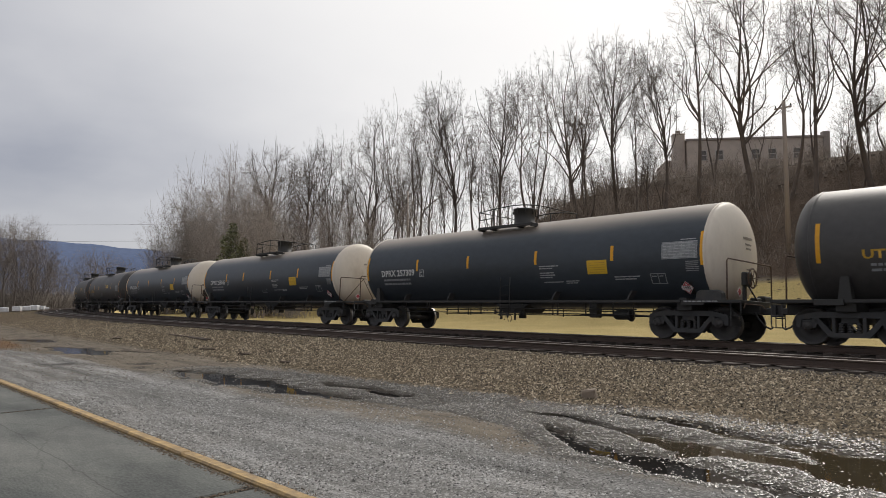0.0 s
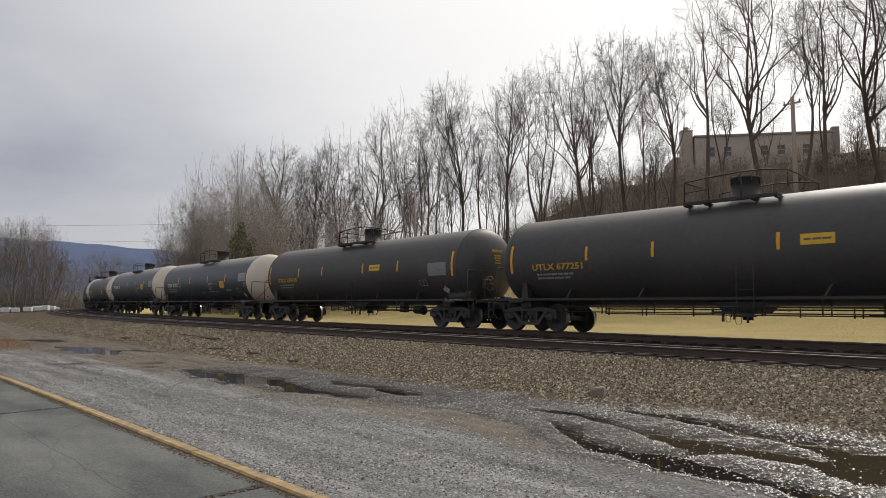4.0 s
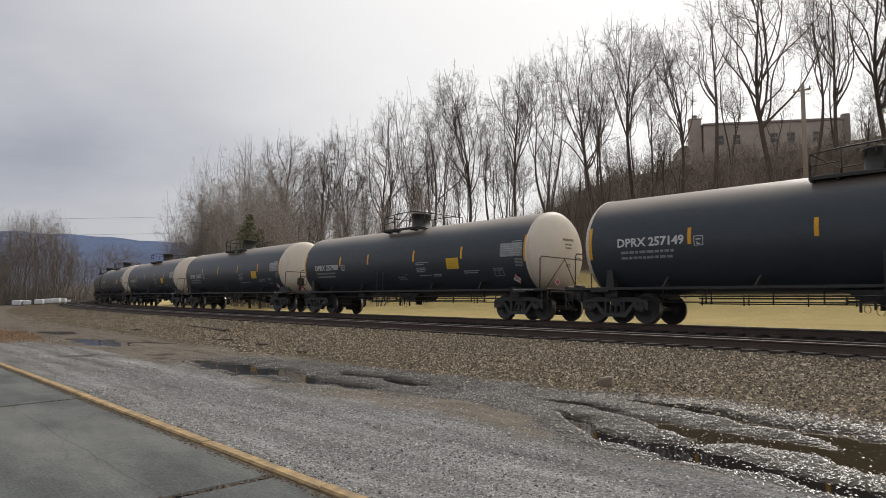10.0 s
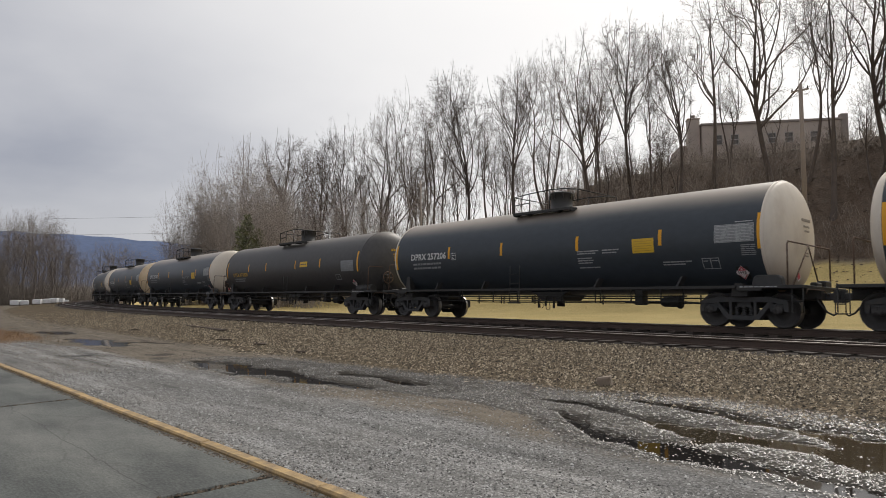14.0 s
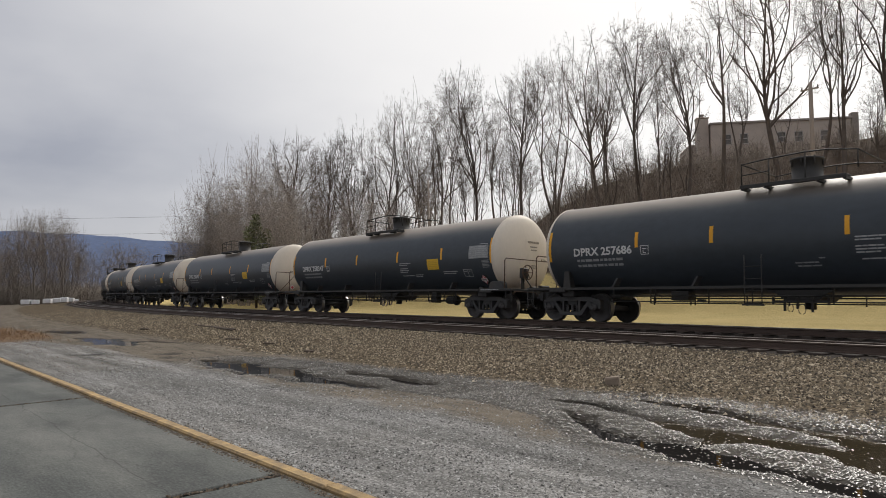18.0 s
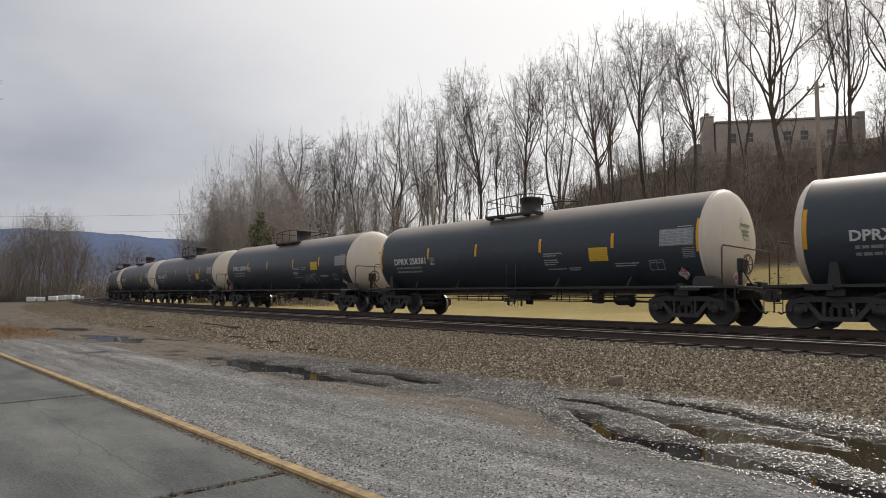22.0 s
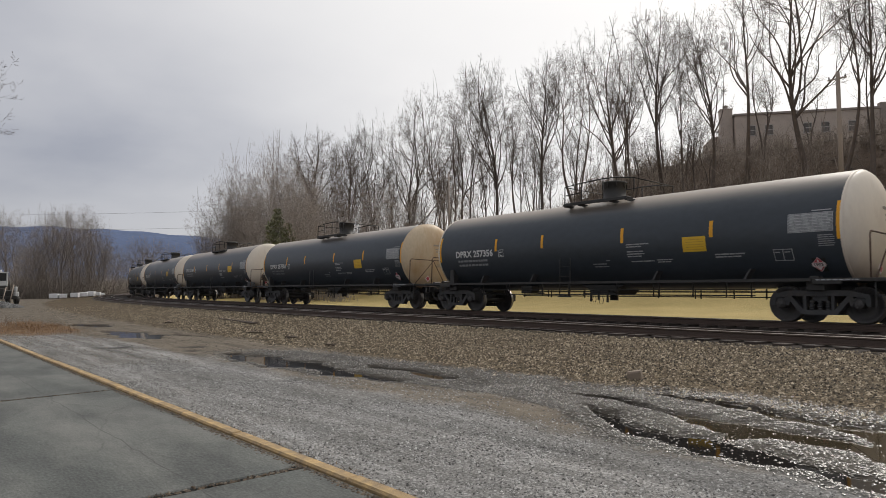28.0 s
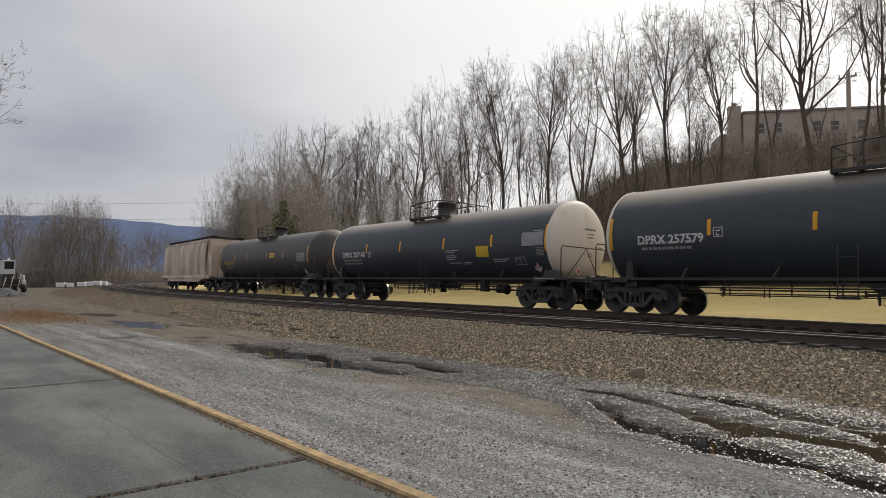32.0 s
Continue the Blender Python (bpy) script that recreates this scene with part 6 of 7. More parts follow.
def stand():
    rng = random.Random(3)
    # azimuth and elevation of the crown's top, its half width in degrees, metres beyond the line, kind of tree
    rows = [(68.4, 7.6, 1.6, 13, 5), (66.9, 9.4, 1.8, 16, 5), (65.3, 10.8, 1.9, 18, 5), (63.6, 11.6, 2.4, 20, 4), (62.2, 10.6, 1.6, 22, 5), (60.5, 12.8, 1.9, 26, 0), (59.1, 10.6, 1.6, 24, 5),
            (57.8, 12.6, 1.7, 27, 0), (56.2, 13.4, 2.0, 27, 1), (54.4, 11.0, 1.2, 30, 3), (52.6, 15.1, 2.0, 28, 4), (50.4, 12.0, 1.2, 30, 7), (49.5, 16.0, 1.6, 27, 2),
            (48.0, 15.8, 1.5, 28, 1), (46.4, 18.2, 1.4, 29, 9), (44.0, 15.2, 1.2, 27, 3), (42.6, 13.5, 1.2, 30, 7), (41.2, 18.5, 1.9, 28, 0), (39.0, 18.9, 1.5, 30, 2),
            (36.2, 19.6, 2.0, 28, 4), (34.4, 18.2, 1.3, 31, 1), (31.8, 20.9, 2.0, 29, 0), (30.2, 17.5, 1.2, 30, 3), (28.9, 20.1, 1.5, 28, 9), (26.2, 24.0, 1.3, 27, 6),
            (24.6, 18.5, 1.1, 33, 7), (22.3, 25.0, 2.8, 28, 4), (18.4, 22.0, 1.6, 30, 3), (16.6, 25.0, 1.2, 27, 6), (14.4, 25.0, 2.4, 28, 4),
            (12.0, 24.0, 2.0, 30, 0), (9.0, 24.0, 2.0, 31, 2), (6.0, 23.0, 2.0, 29, 3)]
    for az, el, half, off, v in rows:
        el *= float(np.interp(az, [36, 46], [0.985, 0.955]))
        x, y, d = along(az, off + float(np.interp(az, [50, 60], [7, 0])))
        plant(x, y, 1.65 + d * math.tan(radians(el)), v, rng.uniform(0, 360), bark=M_HAZE_BARK if az > 61.5 else None, half=d * math.tan(radians(half)))
    # thinner trees between and behind
    for k in range(64):
        az = 60.0 - 56.0 * (k + rng.uniform(0, 1)) / 64
        x, y, d = along(az, rng.uniform(33, 49) if az < 58 else rng.uniform(18, 28))
        if 15.5 < az < 27.5 and k % 4:
            # few stand before the house
            continue
        el = np.interp(az, [6, 20, 30, 40, 47, 55, 62, 68], [22, 20.5, 18, 15.5, 13.5, 10.5, 8.5, 7])
        plant(x, y, 1.65 + d * math.tan(radians(el * rng.uniform(0.58, 0.92))), rng.choice((3, 3, 7, 7)), rng.uniform(0, 360), "slender bare tree behind the first row", half=d * math.tan(radians(rng.uniform(0.8, 1.3))))
    for k in range(40):
        az = rng.uniform(49, 69.6) if k % 2 == 0 else rng.uniform(60, 69.4)
        x, y, d = along(az, rng.uniform(13, 26) if az > 60 else rng.uniform(22, 30))
        el = np.interp(az, [49, 55, 60, 64, 67, 69.6], [8.6, 9.0, 9.2, 9.0, 7.3, 5.0])
        plant(x, y, 1.65 + d * math.tan(radians(el * rng.uniform(0.66, 1.0))), rng.choice((5, 5, 5, 8)), rng.uniform(0, 360), "bushy bare tree near the bend, distance haze painted into its colour", M_HAZE_BARK, half=d * math.tan(radians(rng.uniform(1.0, 1.8))))
    # beyond the yard at the far bend: azimuth, distance, elevation of the top, half width in degrees, kind
    for az, d, el, half, v in [(80.9, 132, 4.1, 0.9, 5), (80.4, 138, 5.0, 1.0, 4), (80.0, 130, 5.3, 1.0, 5), (79.6, 142, 5.1, 1.1, 5), (79.2, 128, 5.4, 1.0, 4), (78.8, 135, 5.0, 1.1, 4), (78.4, 140, 5.2, 1.0, 5), (78.0, 131, 5.4, 1.0, 5),
                               (77.6, 137, 5.0, 1.0, 4), (77.2, 133, 4.5, 0.9, 5), (76.8, 140, 3.8, 0.9, 4), (76.2, 138, 3.2, 0.7, 5), (75.7, 145, 2.9, 0.7, 8), (74.4, 205, 3.4, 1.1, 5), (73.6, 210, 3.6, 1.2, 4), (72.8, 220, 3.3, 1.1, 5),
                               (71.8, 230, 3.0, 1.1, 5), (82.0, 128, 4.9, 1.0, 5), (83.0, 133, 5.2, 1.1, 4), (84.2, 135, 5.0, 1.1, 5), (81.6, 150, 3.6, 1.0, 5)]:
        a = radians(az)
        plant(-math.sin(a) * d, math.cos(a) * d, 1.65 + d * math.tan(radians(el)), v, rng.uniform(0, 360), "grey-brown bare tree in the thicket beyond the yard", M_GREYBARK, half=d * math.tan(radians(half)))
    for k in range(40):
        az, d = rng.uniform(70.0, 86.0), rng.uniform(128, 185)
        a = radians(az)
        x, y = -math.sin(a) * d, math.cos(a) * d
        if beside(x, y) > -9:
            continue
        el = np.interp(az, [70, 74, 76, 81, 86], [2.4, 2.6, 3.2, 3.6, 3.2]) * rng.uniform(0.5, 0.95)
        plant(x, y, 1.65 + d * math.tan(radians(el)), rng.choice((8, 8, 5, 7)), rng.uniform(0, 360), "low bushy bare tree in the thicket beyond the yard", M_GREYBARK)


stand()


# ---------------------------------------------------------------- house on the bank
def make_house():
    h = thing("house", "long brown two-storey house with flat roof and tall chimney", "house")
    az0, az1, d0 = radians(26.4), radians(16.7), 89.5
    a = Vector((-math.sin(az0) * d0, math.cos(az0) * d0, 0))
    b = Vector((-math.sin(az1) * 94.6, math.cos(az1) * 94.6, 0))
    base = 13.0
    n = (b - a).length
    turn = math.degrees(math.atan2(b.y - a.y, b.x - a.x))
    h.matrix_basis = pose(a.x, a.y, base, 0, 0, turn)
    top = 1.65 + 19.9 - base
    # front wall with window openings cut through it
    wins = [(n * f, top - 2.45) for f in (0.115, 0.235, 0.50, 0.62, 0.80, 0.92)]
    zs = [-1.5, top - 2.45, top - 1.2, top]
    bm = bmesh.new()
    box(bm, (0, 0, zs[0]), (n, 0.3, zs[1]))
    box(bm, (0, 0, zs[2]), (n, 0.3, zs[3]))
    edges = [0.0] + [v for x, _ in wins for v in (x - 0.5, x + 0.5)] + [n]
    for p, q in zip(edges[::2], edges[1::2]):
        box(bm, (p, 0, zs[1]), (q, 0.3, zs[2]))
    part("front_wall", bm, M_STONE, h)
    part("side_wall", boxes(((0, 0.3, -1.5), (0.3, 9, top))), M_STONE, h)
    part("side_wall", boxes(((n - 0.3, 0.3, -1.5), (n, 9, top))), M_STONE, h)
    part("back_wall", boxes(((0, 9, -1.5), (n, 9.3, top))), M_STONE, h)
    part("roof", boxes(((-0.15, -0.15, top), (n + 0.15, 9.45, top + 0.28)), bevel=0.03), M_ROOF, h)
    for x, z in wins:
        w = part("window", boxes(((-0.5, -0.03, 0.0), (-0.42, 0.2, 1.25)), ((0.42, -0.03, 0.0), (0.5, 0.2, 1.25)), ((-0.42, -0.03, 1.15), (0.42, 0.2, 1.25)), ((-0.58, -0.1, -0.1), (0.58, 0.2, 0.0)), ((-0.42, 0.04, 0.56), (0.42, 0.14, 0.64))), M_TRIM, h, "white-framed sash window", at=(x, 0, z))
        part("pane", boxes(((-0.42, 0.10, 0.0), (0.42, 0.12, 1.15))), M_HOUSEPANE, w)
    ch = part("chimney", boxes(((-1.5, 0.6, -1.5), (-0.12, 1.9, top + 1.0)), ((-1.58, 0.52, top + 1.0), (-0.04, 1.98, top + 1.15)), bevel=0.03), M_STONE, h, "tall brown chimney stack")
    bm = bmesh.new()
    lathe(bm, [(top + 1.15, 0.30), (top + 1.45, 0.26), (top + 1.5, 0.33), (top + 1.62, 0.33), (top + 1.62, 0.0)], 14, "z")
    part("chimney_pot", bm, M_ROOF, ch, at=(-0.81, 1.25, 0))
    part("corner_pier", boxes(((n - 0.25, -0.12, -1.5), (n + 0.55, 0.7, top + 0.75)), bevel=0.03), M_ROOF, h, "tall masonry pier at the corner")
    part("lean_to", boxes(((-2.3, 2.0, -2.0), (-0.05, 8.0, top - 2.0)), bevel=0.03), M_STONE, h)
    return h


make_house()


# ---------------------------------------------------------------- poles and wires
def make_pole(name, x, y, top, r, arm, label):
    z = float(ground_z(x, y))
    p = thing(name, label, "utility pole")
    p.matrix_basis = pose(x, y, z)
    bm = bmesh.new()
    h = top - z
    tube(bm, (0, 0, -0.5), (0.05, 0, h), r, r * 0.72, n=12)
    part("post", bm, M_POLE, p)
    if arm:
        part("crossarm", boxes(((-arm, -0.04, h - 0.50), (arm, 0.04, h - 0.40)), bevel=0.01), M_POLE, p)
        for k in (-0.85, 0.0, 0.85):
            bm = bmesh.new()
            lathe(bm, [(h - 0.4, 0.03), (h - 0.32, 0.05), (h - 0.26, 0.03), (h - 0.22, 0.04), (h - 0.2, 0.0)], 8, "z")
            part("insulator", bm, M_FRAME, p, at=(k * arm, 0, 0))
    return p


make_pole("utility_pole", *(lambda q: (q[0], q[1], 1.65 + q[2] * math.tan(radians(14.8))))(along(19.4, 31.0)), 0.18, 0.6, "weathered grey timber utility pole with a crossarm")
make_pole("utility_pole", *(lambda q: (q[0], q[1], 1.65 + q[2] * math.tan(radians(9.2))))(along(49.5, 26.0)), 0.13, 0.5, "slim timber utility pole among the trees")


# ---------------------------------------------------------------- far ridge
def make_ridge():
    vs, fs = [], []
    azs = np.linspace(20, 150, 131)
    for i, az in enumerate(azs):
        el = np.interp(az, [20, 60, 68, 72, 76, 80, 86, 95, 110, 150], [2.0, 3.2, 3.8, 4.15, 4.4, 4.55, 4.3, 3.8, 3.0, 2.0]) + 0.05 * math.sin(az * 1.9) + 0.03 * math.sin(az * 5.3)
        a = radians(az)
        for d, f in ((2300, -0.02), (2500, 0.45), (2700, 0.8), (2900, 1.0), (3300, 0.7)):
            z = 1.65 + 2900 * math.tan(radians(el)) * f
            vs.append((-math.sin(a) * d, math.cos(a) * d, z))
    for i in range(len(azs) - 1):
        for k in range(4):
            fs.append((i * 5 + k, i * 5 + k + 1, (i + 1) * 5 + k + 1, (i + 1) * 5 + k))
    tagged(from_arrays("backdrop", vs, fs, M_HILL, smooth=True), "long wooded mountain ridge, blue distance haze painted into its colour", "mountain", kind="structure")


make_ridge()


# ---------------------------------------------------------------- loose stone
def island_material(name, cols, rough, spec=0.5):
    """Stones: each joined piece takes its own shade."""
    m = bpy.data.materials.new(name)
    m.use_nodes = True
    nt = m.node_tree
    N, L = nt.nodes.new, nt.links.new
    b = nt.nodes["Principled BSDF"]
    g = N("ShaderNodeNewGeometry")
    r = N("ShaderNodeValToRGB")
    while len(r.color_ramp.elements) < len(cols):
        r.color_ramp.elements.new(0.5)
    for k, (e, c) in enumerate(zip(r.color_ramp.elements, cols)):
        e.position, e.color = k / (len(cols) - 1), (*c, 1)
    L(g.outputs["Random Per Island"], r.inputs[0])
    co = N("ShaderNodeTexCoord")
    n = N("ShaderNodeTexNoise"); n.inputs["Scale"].default_value = 60
    L(co.outputs["Object"], n.inputs["Vector"])
    mx = N("ShaderNodeMix"); mx.data_type = "RGBA"; mx.blend_type = "MULTIPLY"; mx.inputs["Factor"].default_value = 0.5
    L(r.outputs[0], mx.inputs["A"]); L(n.outputs["Fac"], mx.inputs["B"])
    L(mx.outputs["Result"], b.inputs["Base Color"])
    b.inputs["Roughness"].default_value, b.inputs["Specular IOR Level"].default_value = rough, spec
    return m


def scatter(name, label, pts, size, material, rng, flat=0.65):
    """Jittered sharp stones at pts, joined into one object."""
    n = len(pts)
    cone = np.array([(1, 0, -0.4), (0, 1, -0.4), (-1, 0, -0.4), (0, -1, -0.4), (0, 0, 0.8)], float)
    V = cone[None] * rng.uniform(0.6, 1.3, (n, 5, 1)) + rng.normal(0, 0.22, (n, 5, 3))
    s = size[0] * (size[1] / size[0]) ** rng.uniform(0, 1, n)
    a = rng.uniform(0, 6.28, n)
    c, d = np.cos(a)[:, None], np.sin(a)[:, None]
    X, Y, Z = V[..., 0] * c - V[..., 1] * d, V[..., 0] * d + V[..., 1] * c, V[..., 2] * flat
    P = np.stack([X, Y, Z], -1) * s[:, None, None] + pts[:, None, :]
    tri = np.array([(0, 1, 4), (1, 2, 4), (2, 3, 4), (3, 0, 4)])
    F = (tri[None] + (np.arange(n) * 5)[:, None, None]).reshape(-1, 3)
    me = bpy.data.meshes.new(name)
    me.vertices.add(n * 5)
    me.vertices.foreach_set("co", P.astype(np.float32).ravel())
    me.loops.add(len(F) * 3)
    me.loops.foreach_set("vertex_index", F.astype(np.int32).ravel())
    me.polygons.add(len(F))
    me.polygons.foreach_set("loop_start", np.arange(0, len(F) * 3, 3, dtype=np.int32))
    me.update(calc_edges=True)
    me.validate()
    me.materials.append(material)
    ob = new(name, me)
    return tagged(ob, label, "gravel", kind="stuff")


def sprinkle(rng, n, x0, x1, y0, y1, keep=None, sink=0.0, power=1.0):
    u = rng.uniform(0, 1, n) ** power
    x, y = x1 - (x1 - x0) * u, rng.uniform(y0, y1, n)
    if keep is not None:
        k = keep(x, y) > rng.uniform(0, 1, n)
        x, y = x[k], y[k]
    return np.stack([x, y, ground_z(x, y) + sink], -1)


def make_stones():
    rng = np.random.default_rng(5)
    bal = island_material("ballast_stone", [(0.018, 0.014, 0.009), (0.085, 0.066, 0.042), (0.23, 0.183, 0.12), (0.56, 0.47, 0.345)], 0.85, 0.2)

    def on_ballast(x, y):
        o = beside(x, y)
        return smooth(-11.0, -9.4, o) * smooth(-5.2, -5.7, o)
    pts = sprinkle(rng, 60000, -16, 6, 8.3, 14.2, on_ballast, 0.005)
    scatter("ballast", "brown-grey crushed ballast stones beside the track", pts, (0.014, 0.035), bal, rng, 0.72)
    pts = np.concatenate([sprinkle(rng, 40000, -42, -16, 8.3, 16.5, on_ballast, 0.005, 1.4), sprinkle(rng, 9000, -64, -36, 7.5, 18, lambda x, y: smooth(-12.5, -9.4, beside(x, y)) * smooth(-5.2, -5.7, beside(x, y)), 0.005)])
    scatter("ballast", "brown-grey crushed ballast stones beside the track", pts, (0.022, 0.048), bal, rng, 0.72)
    pts = sprinkle(rng, 16000, -48, -15, 3.4, 12.5, lambda x, y: smooth(-8.5, -10, beside(x, y)) * smooth(3.3, 3.8, y), 0.002)
    scatter("drive_stones", "brown stones and dirt clods on the muddy drive", pts, (0.012, 0.035), island_material("muddy_stone", [(0.04, 0.03, 0.02), (0.09, 0.07, 0.048), (0.17, 0.14, 0.1), (0.36, 0.32, 0.26)], 0.9), rng, 0.5)
    grav = island_material("drive_gravel", [(0.06, 0.059, 0.056), (0.19, 0.187, 0.18), (0.33, 0.326, 0.315), (0.64, 0.635, 0.615)], 0.85, 0.2)

    def on_drive(x, y):
        return (0.25 + 0.75 * smooth(7.5, 4.2, y)) * (1 - wetness(x, y)) * (0.55 + 0.45 * rough_noise(x, y, 0.8, 3.0))
    pts = sprinkle(rng, 135000, -16, -0.5, 3.12, 8.6, on_drive, 0.002)
    scatter("loose_gravel", "grey loose gravel on the drive", pts, (0.006, 0.020), grav, rng)
    # wet stones; the palest shade is lightened to paint in their glints
    wet = island_material("wet_gravel", [(0.03, 0.026, 0.019), (0.07, 0.062, 0.05), (0.16, 0.145, 0.12), (0.40, 0.38, 0.35)], 0.27, 0.5)
    pts = np.concatenate([sprinkle(rng, 46000, -8, -0.6, 5.7, 9.6, wetness, 0.004), sprinkle(rng, 52000, -17.5, -7.5, 5.9, 9.4, wetness, 0.006)])
    pool = np.max([in_pool(pts[:, 0], pts[:, 1], q) for q in POOLS], axis=0)
    # few stones stand out of the deep water, many line its brink
    far = pts[:, 0] < -9
    pts = pts[rng.uniform(0, 1, len(pts)) > np.where(far, smooth(0.2, 0.5, pool) * 0.98, smooth(0.30, 0.70, pool) * 0.90)]
    pts[:, 2] = np.maximum(pts[:, 2], WATER_Z - 0.002) + 0.004
    scatter("wet_gravel", "wet shining gravel standing in shallow puddles", pts, (0.007, 0.020), wet, rng, 0.42)


make_stones()


def make_grit():
    rng = np.random.default_rng(15)
    n = 15000
    x = -30 + 34 * rng.uniform(0, 1, n) ** 0.7
    side = rng.uniform(0, 1, n)
    y = np.where(side < 0.45, 2.945 - np.abs(rng.normal(0, 0.035, n)), 3.16 + np.abs(rng.normal(0, 0.06, n)))
    z = np.where(side < 0.45, 0.052, ground_z(x, y))
    scatter("grit", "dark grit and leaf scraps along the kerb", np.stack([x, y, z], -1), (0.006, 0.02), island_material("dark_grit", [(0.025, 0.02, 0.014), (0.07, 0.05, 0.033), (0.13, 0.09, 0.055), (0.2, 0.17, 0.13)], 0.9), rng, 0.6)

    n = 2600
    jx = np.where(rng.uniform(0, 1, n) < 0.6, -5.47, -11.6) + rng.normal(0, 0.022, n)
    scatter("joint_litter", "dark grit and leaf scraps in the platform joints", np.stack([jx, rng.uniform(-5, 2.9, n), np.full(n, 0.035) + rng.uniform(0, 0.02, n)], -1), (0.008, 0.024), bpy.data.materials["dark_grit"], rng, 0.6)


make_grit()


def water_material(name, tone, rough):
    m = bpy.data.materials.new(name)
    m.use_nodes = True
    b = m.node_tree.nodes["Principled BSDF"]
    b.inputs["Base Color"].default_value, b.inputs["Roughness"].default_value = (*tone, 1), rough
    b.inputs["Specular IOR Level"].default_value = 0.35
    b.inputs["IOR"].default_value = 1.33
    return m


def make_puddles():
    clear, brown = water_material("dark_puddle_water", (0.014, 0.011, 0.008), 0.05), water_material("muddy_puddle_water", (0.046, 0.035, 0.019), 0.07)
    for k0, pool in enumerate(POOLS):
        # a sheet a little wider than the hollow; the hollow's own banks cut it
        bm = bmesh.new()
        px, py, ph = zip(*pool)
        up = np.linspace(px[0] - 0.2, px[-1] + 0.2, 40)
        z = WATER_Z + 0.002 * (k0 % 3)
        rows = [[bm.verts.new((float(x), float(np.interp(x, px, py) + e * (np.interp(x, px, ph) * 1.5 + 0.06)), z)) for x in up] for e in (-1, 1)]
        for k in range(39):
            bm.faces.new((rows[0][k], rows[0][k + 1], rows[1][k + 1], rows[1][k]))
        tagged(link("puddle", bm, brown if k0 in (1, 2) else clear), "shallow muddy rain puddle in a wheel rut", "puddle", "puddles", "structure")


make_puddles()


# ---------------------------------------------------------------- small things on the ground
def make_block():
    x, y = -6.5, 9.45
    bm = boxes(((-0.12, -0.09, -0.05), (0.12, 0.09, 0.11)), bevel=0.02)
    rng = random.Random(2)
    for v in bm.verts:
        v.co += Vector((rng.uniform(-0.015, 0.015), rng.uniform(-0.015, 0.015), rng.uniform(-0.012, 0.012)))
    b = link("stone_block", bm, surf("buff_stone", (0.26, 0.21, 0.16), rough=0.9, var=0.2, scale=8, fine=60, bump=0.4))
    tagged(b, "squarish buff stone block lying at the ballast edge", "stone")
    b.matrix_basis = pose(x, y, float(ground_z(x, y)) + 0.02, 4, -6, 24)


make_block()
M_PLANK = surf("old_timber_baulk", (0.075, 0.055, 0.04), rough=0.9, var=0.35, scale=3, fine=40, bump=0.3, stretch=(0.2, 1, 1))
for px, py, n, turn in ((-27.6, 11.75, 4.8, -4), (-26.0, 11.45, 2.2, -6), (-21.4, 9.75, 0.6, 25), (-18.6, 9.6, 0.45, 18), (-15.6, 9.2, 0.35, 12), (-30.5, 9.9, 0.5, 15)):
    o = link("timber_baulk", boxes(((-n / 2, -0.045, -0.06), (n / 2, 0.045, 0.0)), bevel=0.012), M_PLANK)
    tagged(o, "dark old railway timber lying on the ballast", "timber", "loose timbers")
    o.matrix_basis = pose(px, py, float(ground_z(px, py)) + 0.05, 0, 0, turn)


# ---------------------------------------------------------------- yard at the far bend
def wrapped_stack(x, y, w, d, h, turn):
    t = thing("wrapped_stack", "white plastic-wrapped stack on a pallet in the yard", "stack", "wrapped stacks")
    z = float(ground_z(x, y))
    t.matrix_basis = pose(x, y, z, 0, 0, turn)
    bm = boxes(((-w / 2, -d / 2, 0.14), (w / 2, d / 2, h)), bevel=0.07)
    part("wrapping", bm, M_WRAP, t)
    bm = boxes(((-w / 2, -d / 2, 0.10), (w / 2, d / 2, 0.14)), ((-w / 2, -d / 2, 0), (-w / 2 + 0.1, d / 2, 0.10)), ((-0.05, -d / 2, 0), (0.05, d / 2, 0.10)), ((w / 2 - 0.1, -d / 2, 0), (w / 2, d / 2, 0.10)))
    part("pallet", bm, M_POLE, t)


rng5 = random.Random(8)
for az, d, w, h in ((79.85, 122, 1.2, 0.85), (79.3, 122, 1.1, 0.8), (78.5, 124, 1.15, 0.85), (77.95, 125, 1.1, 0.85), (77.45, 126, 1.1, 0.9), (77.0, 127, 0.8, 0.75), (76.7, 128, 0.6, 0.5)):
    a = radians(az)
    wrapped_stack(-math.sin(a) * d, math.cos(a) * d, w, 1.4, h, rng5.uniform(60, 84))


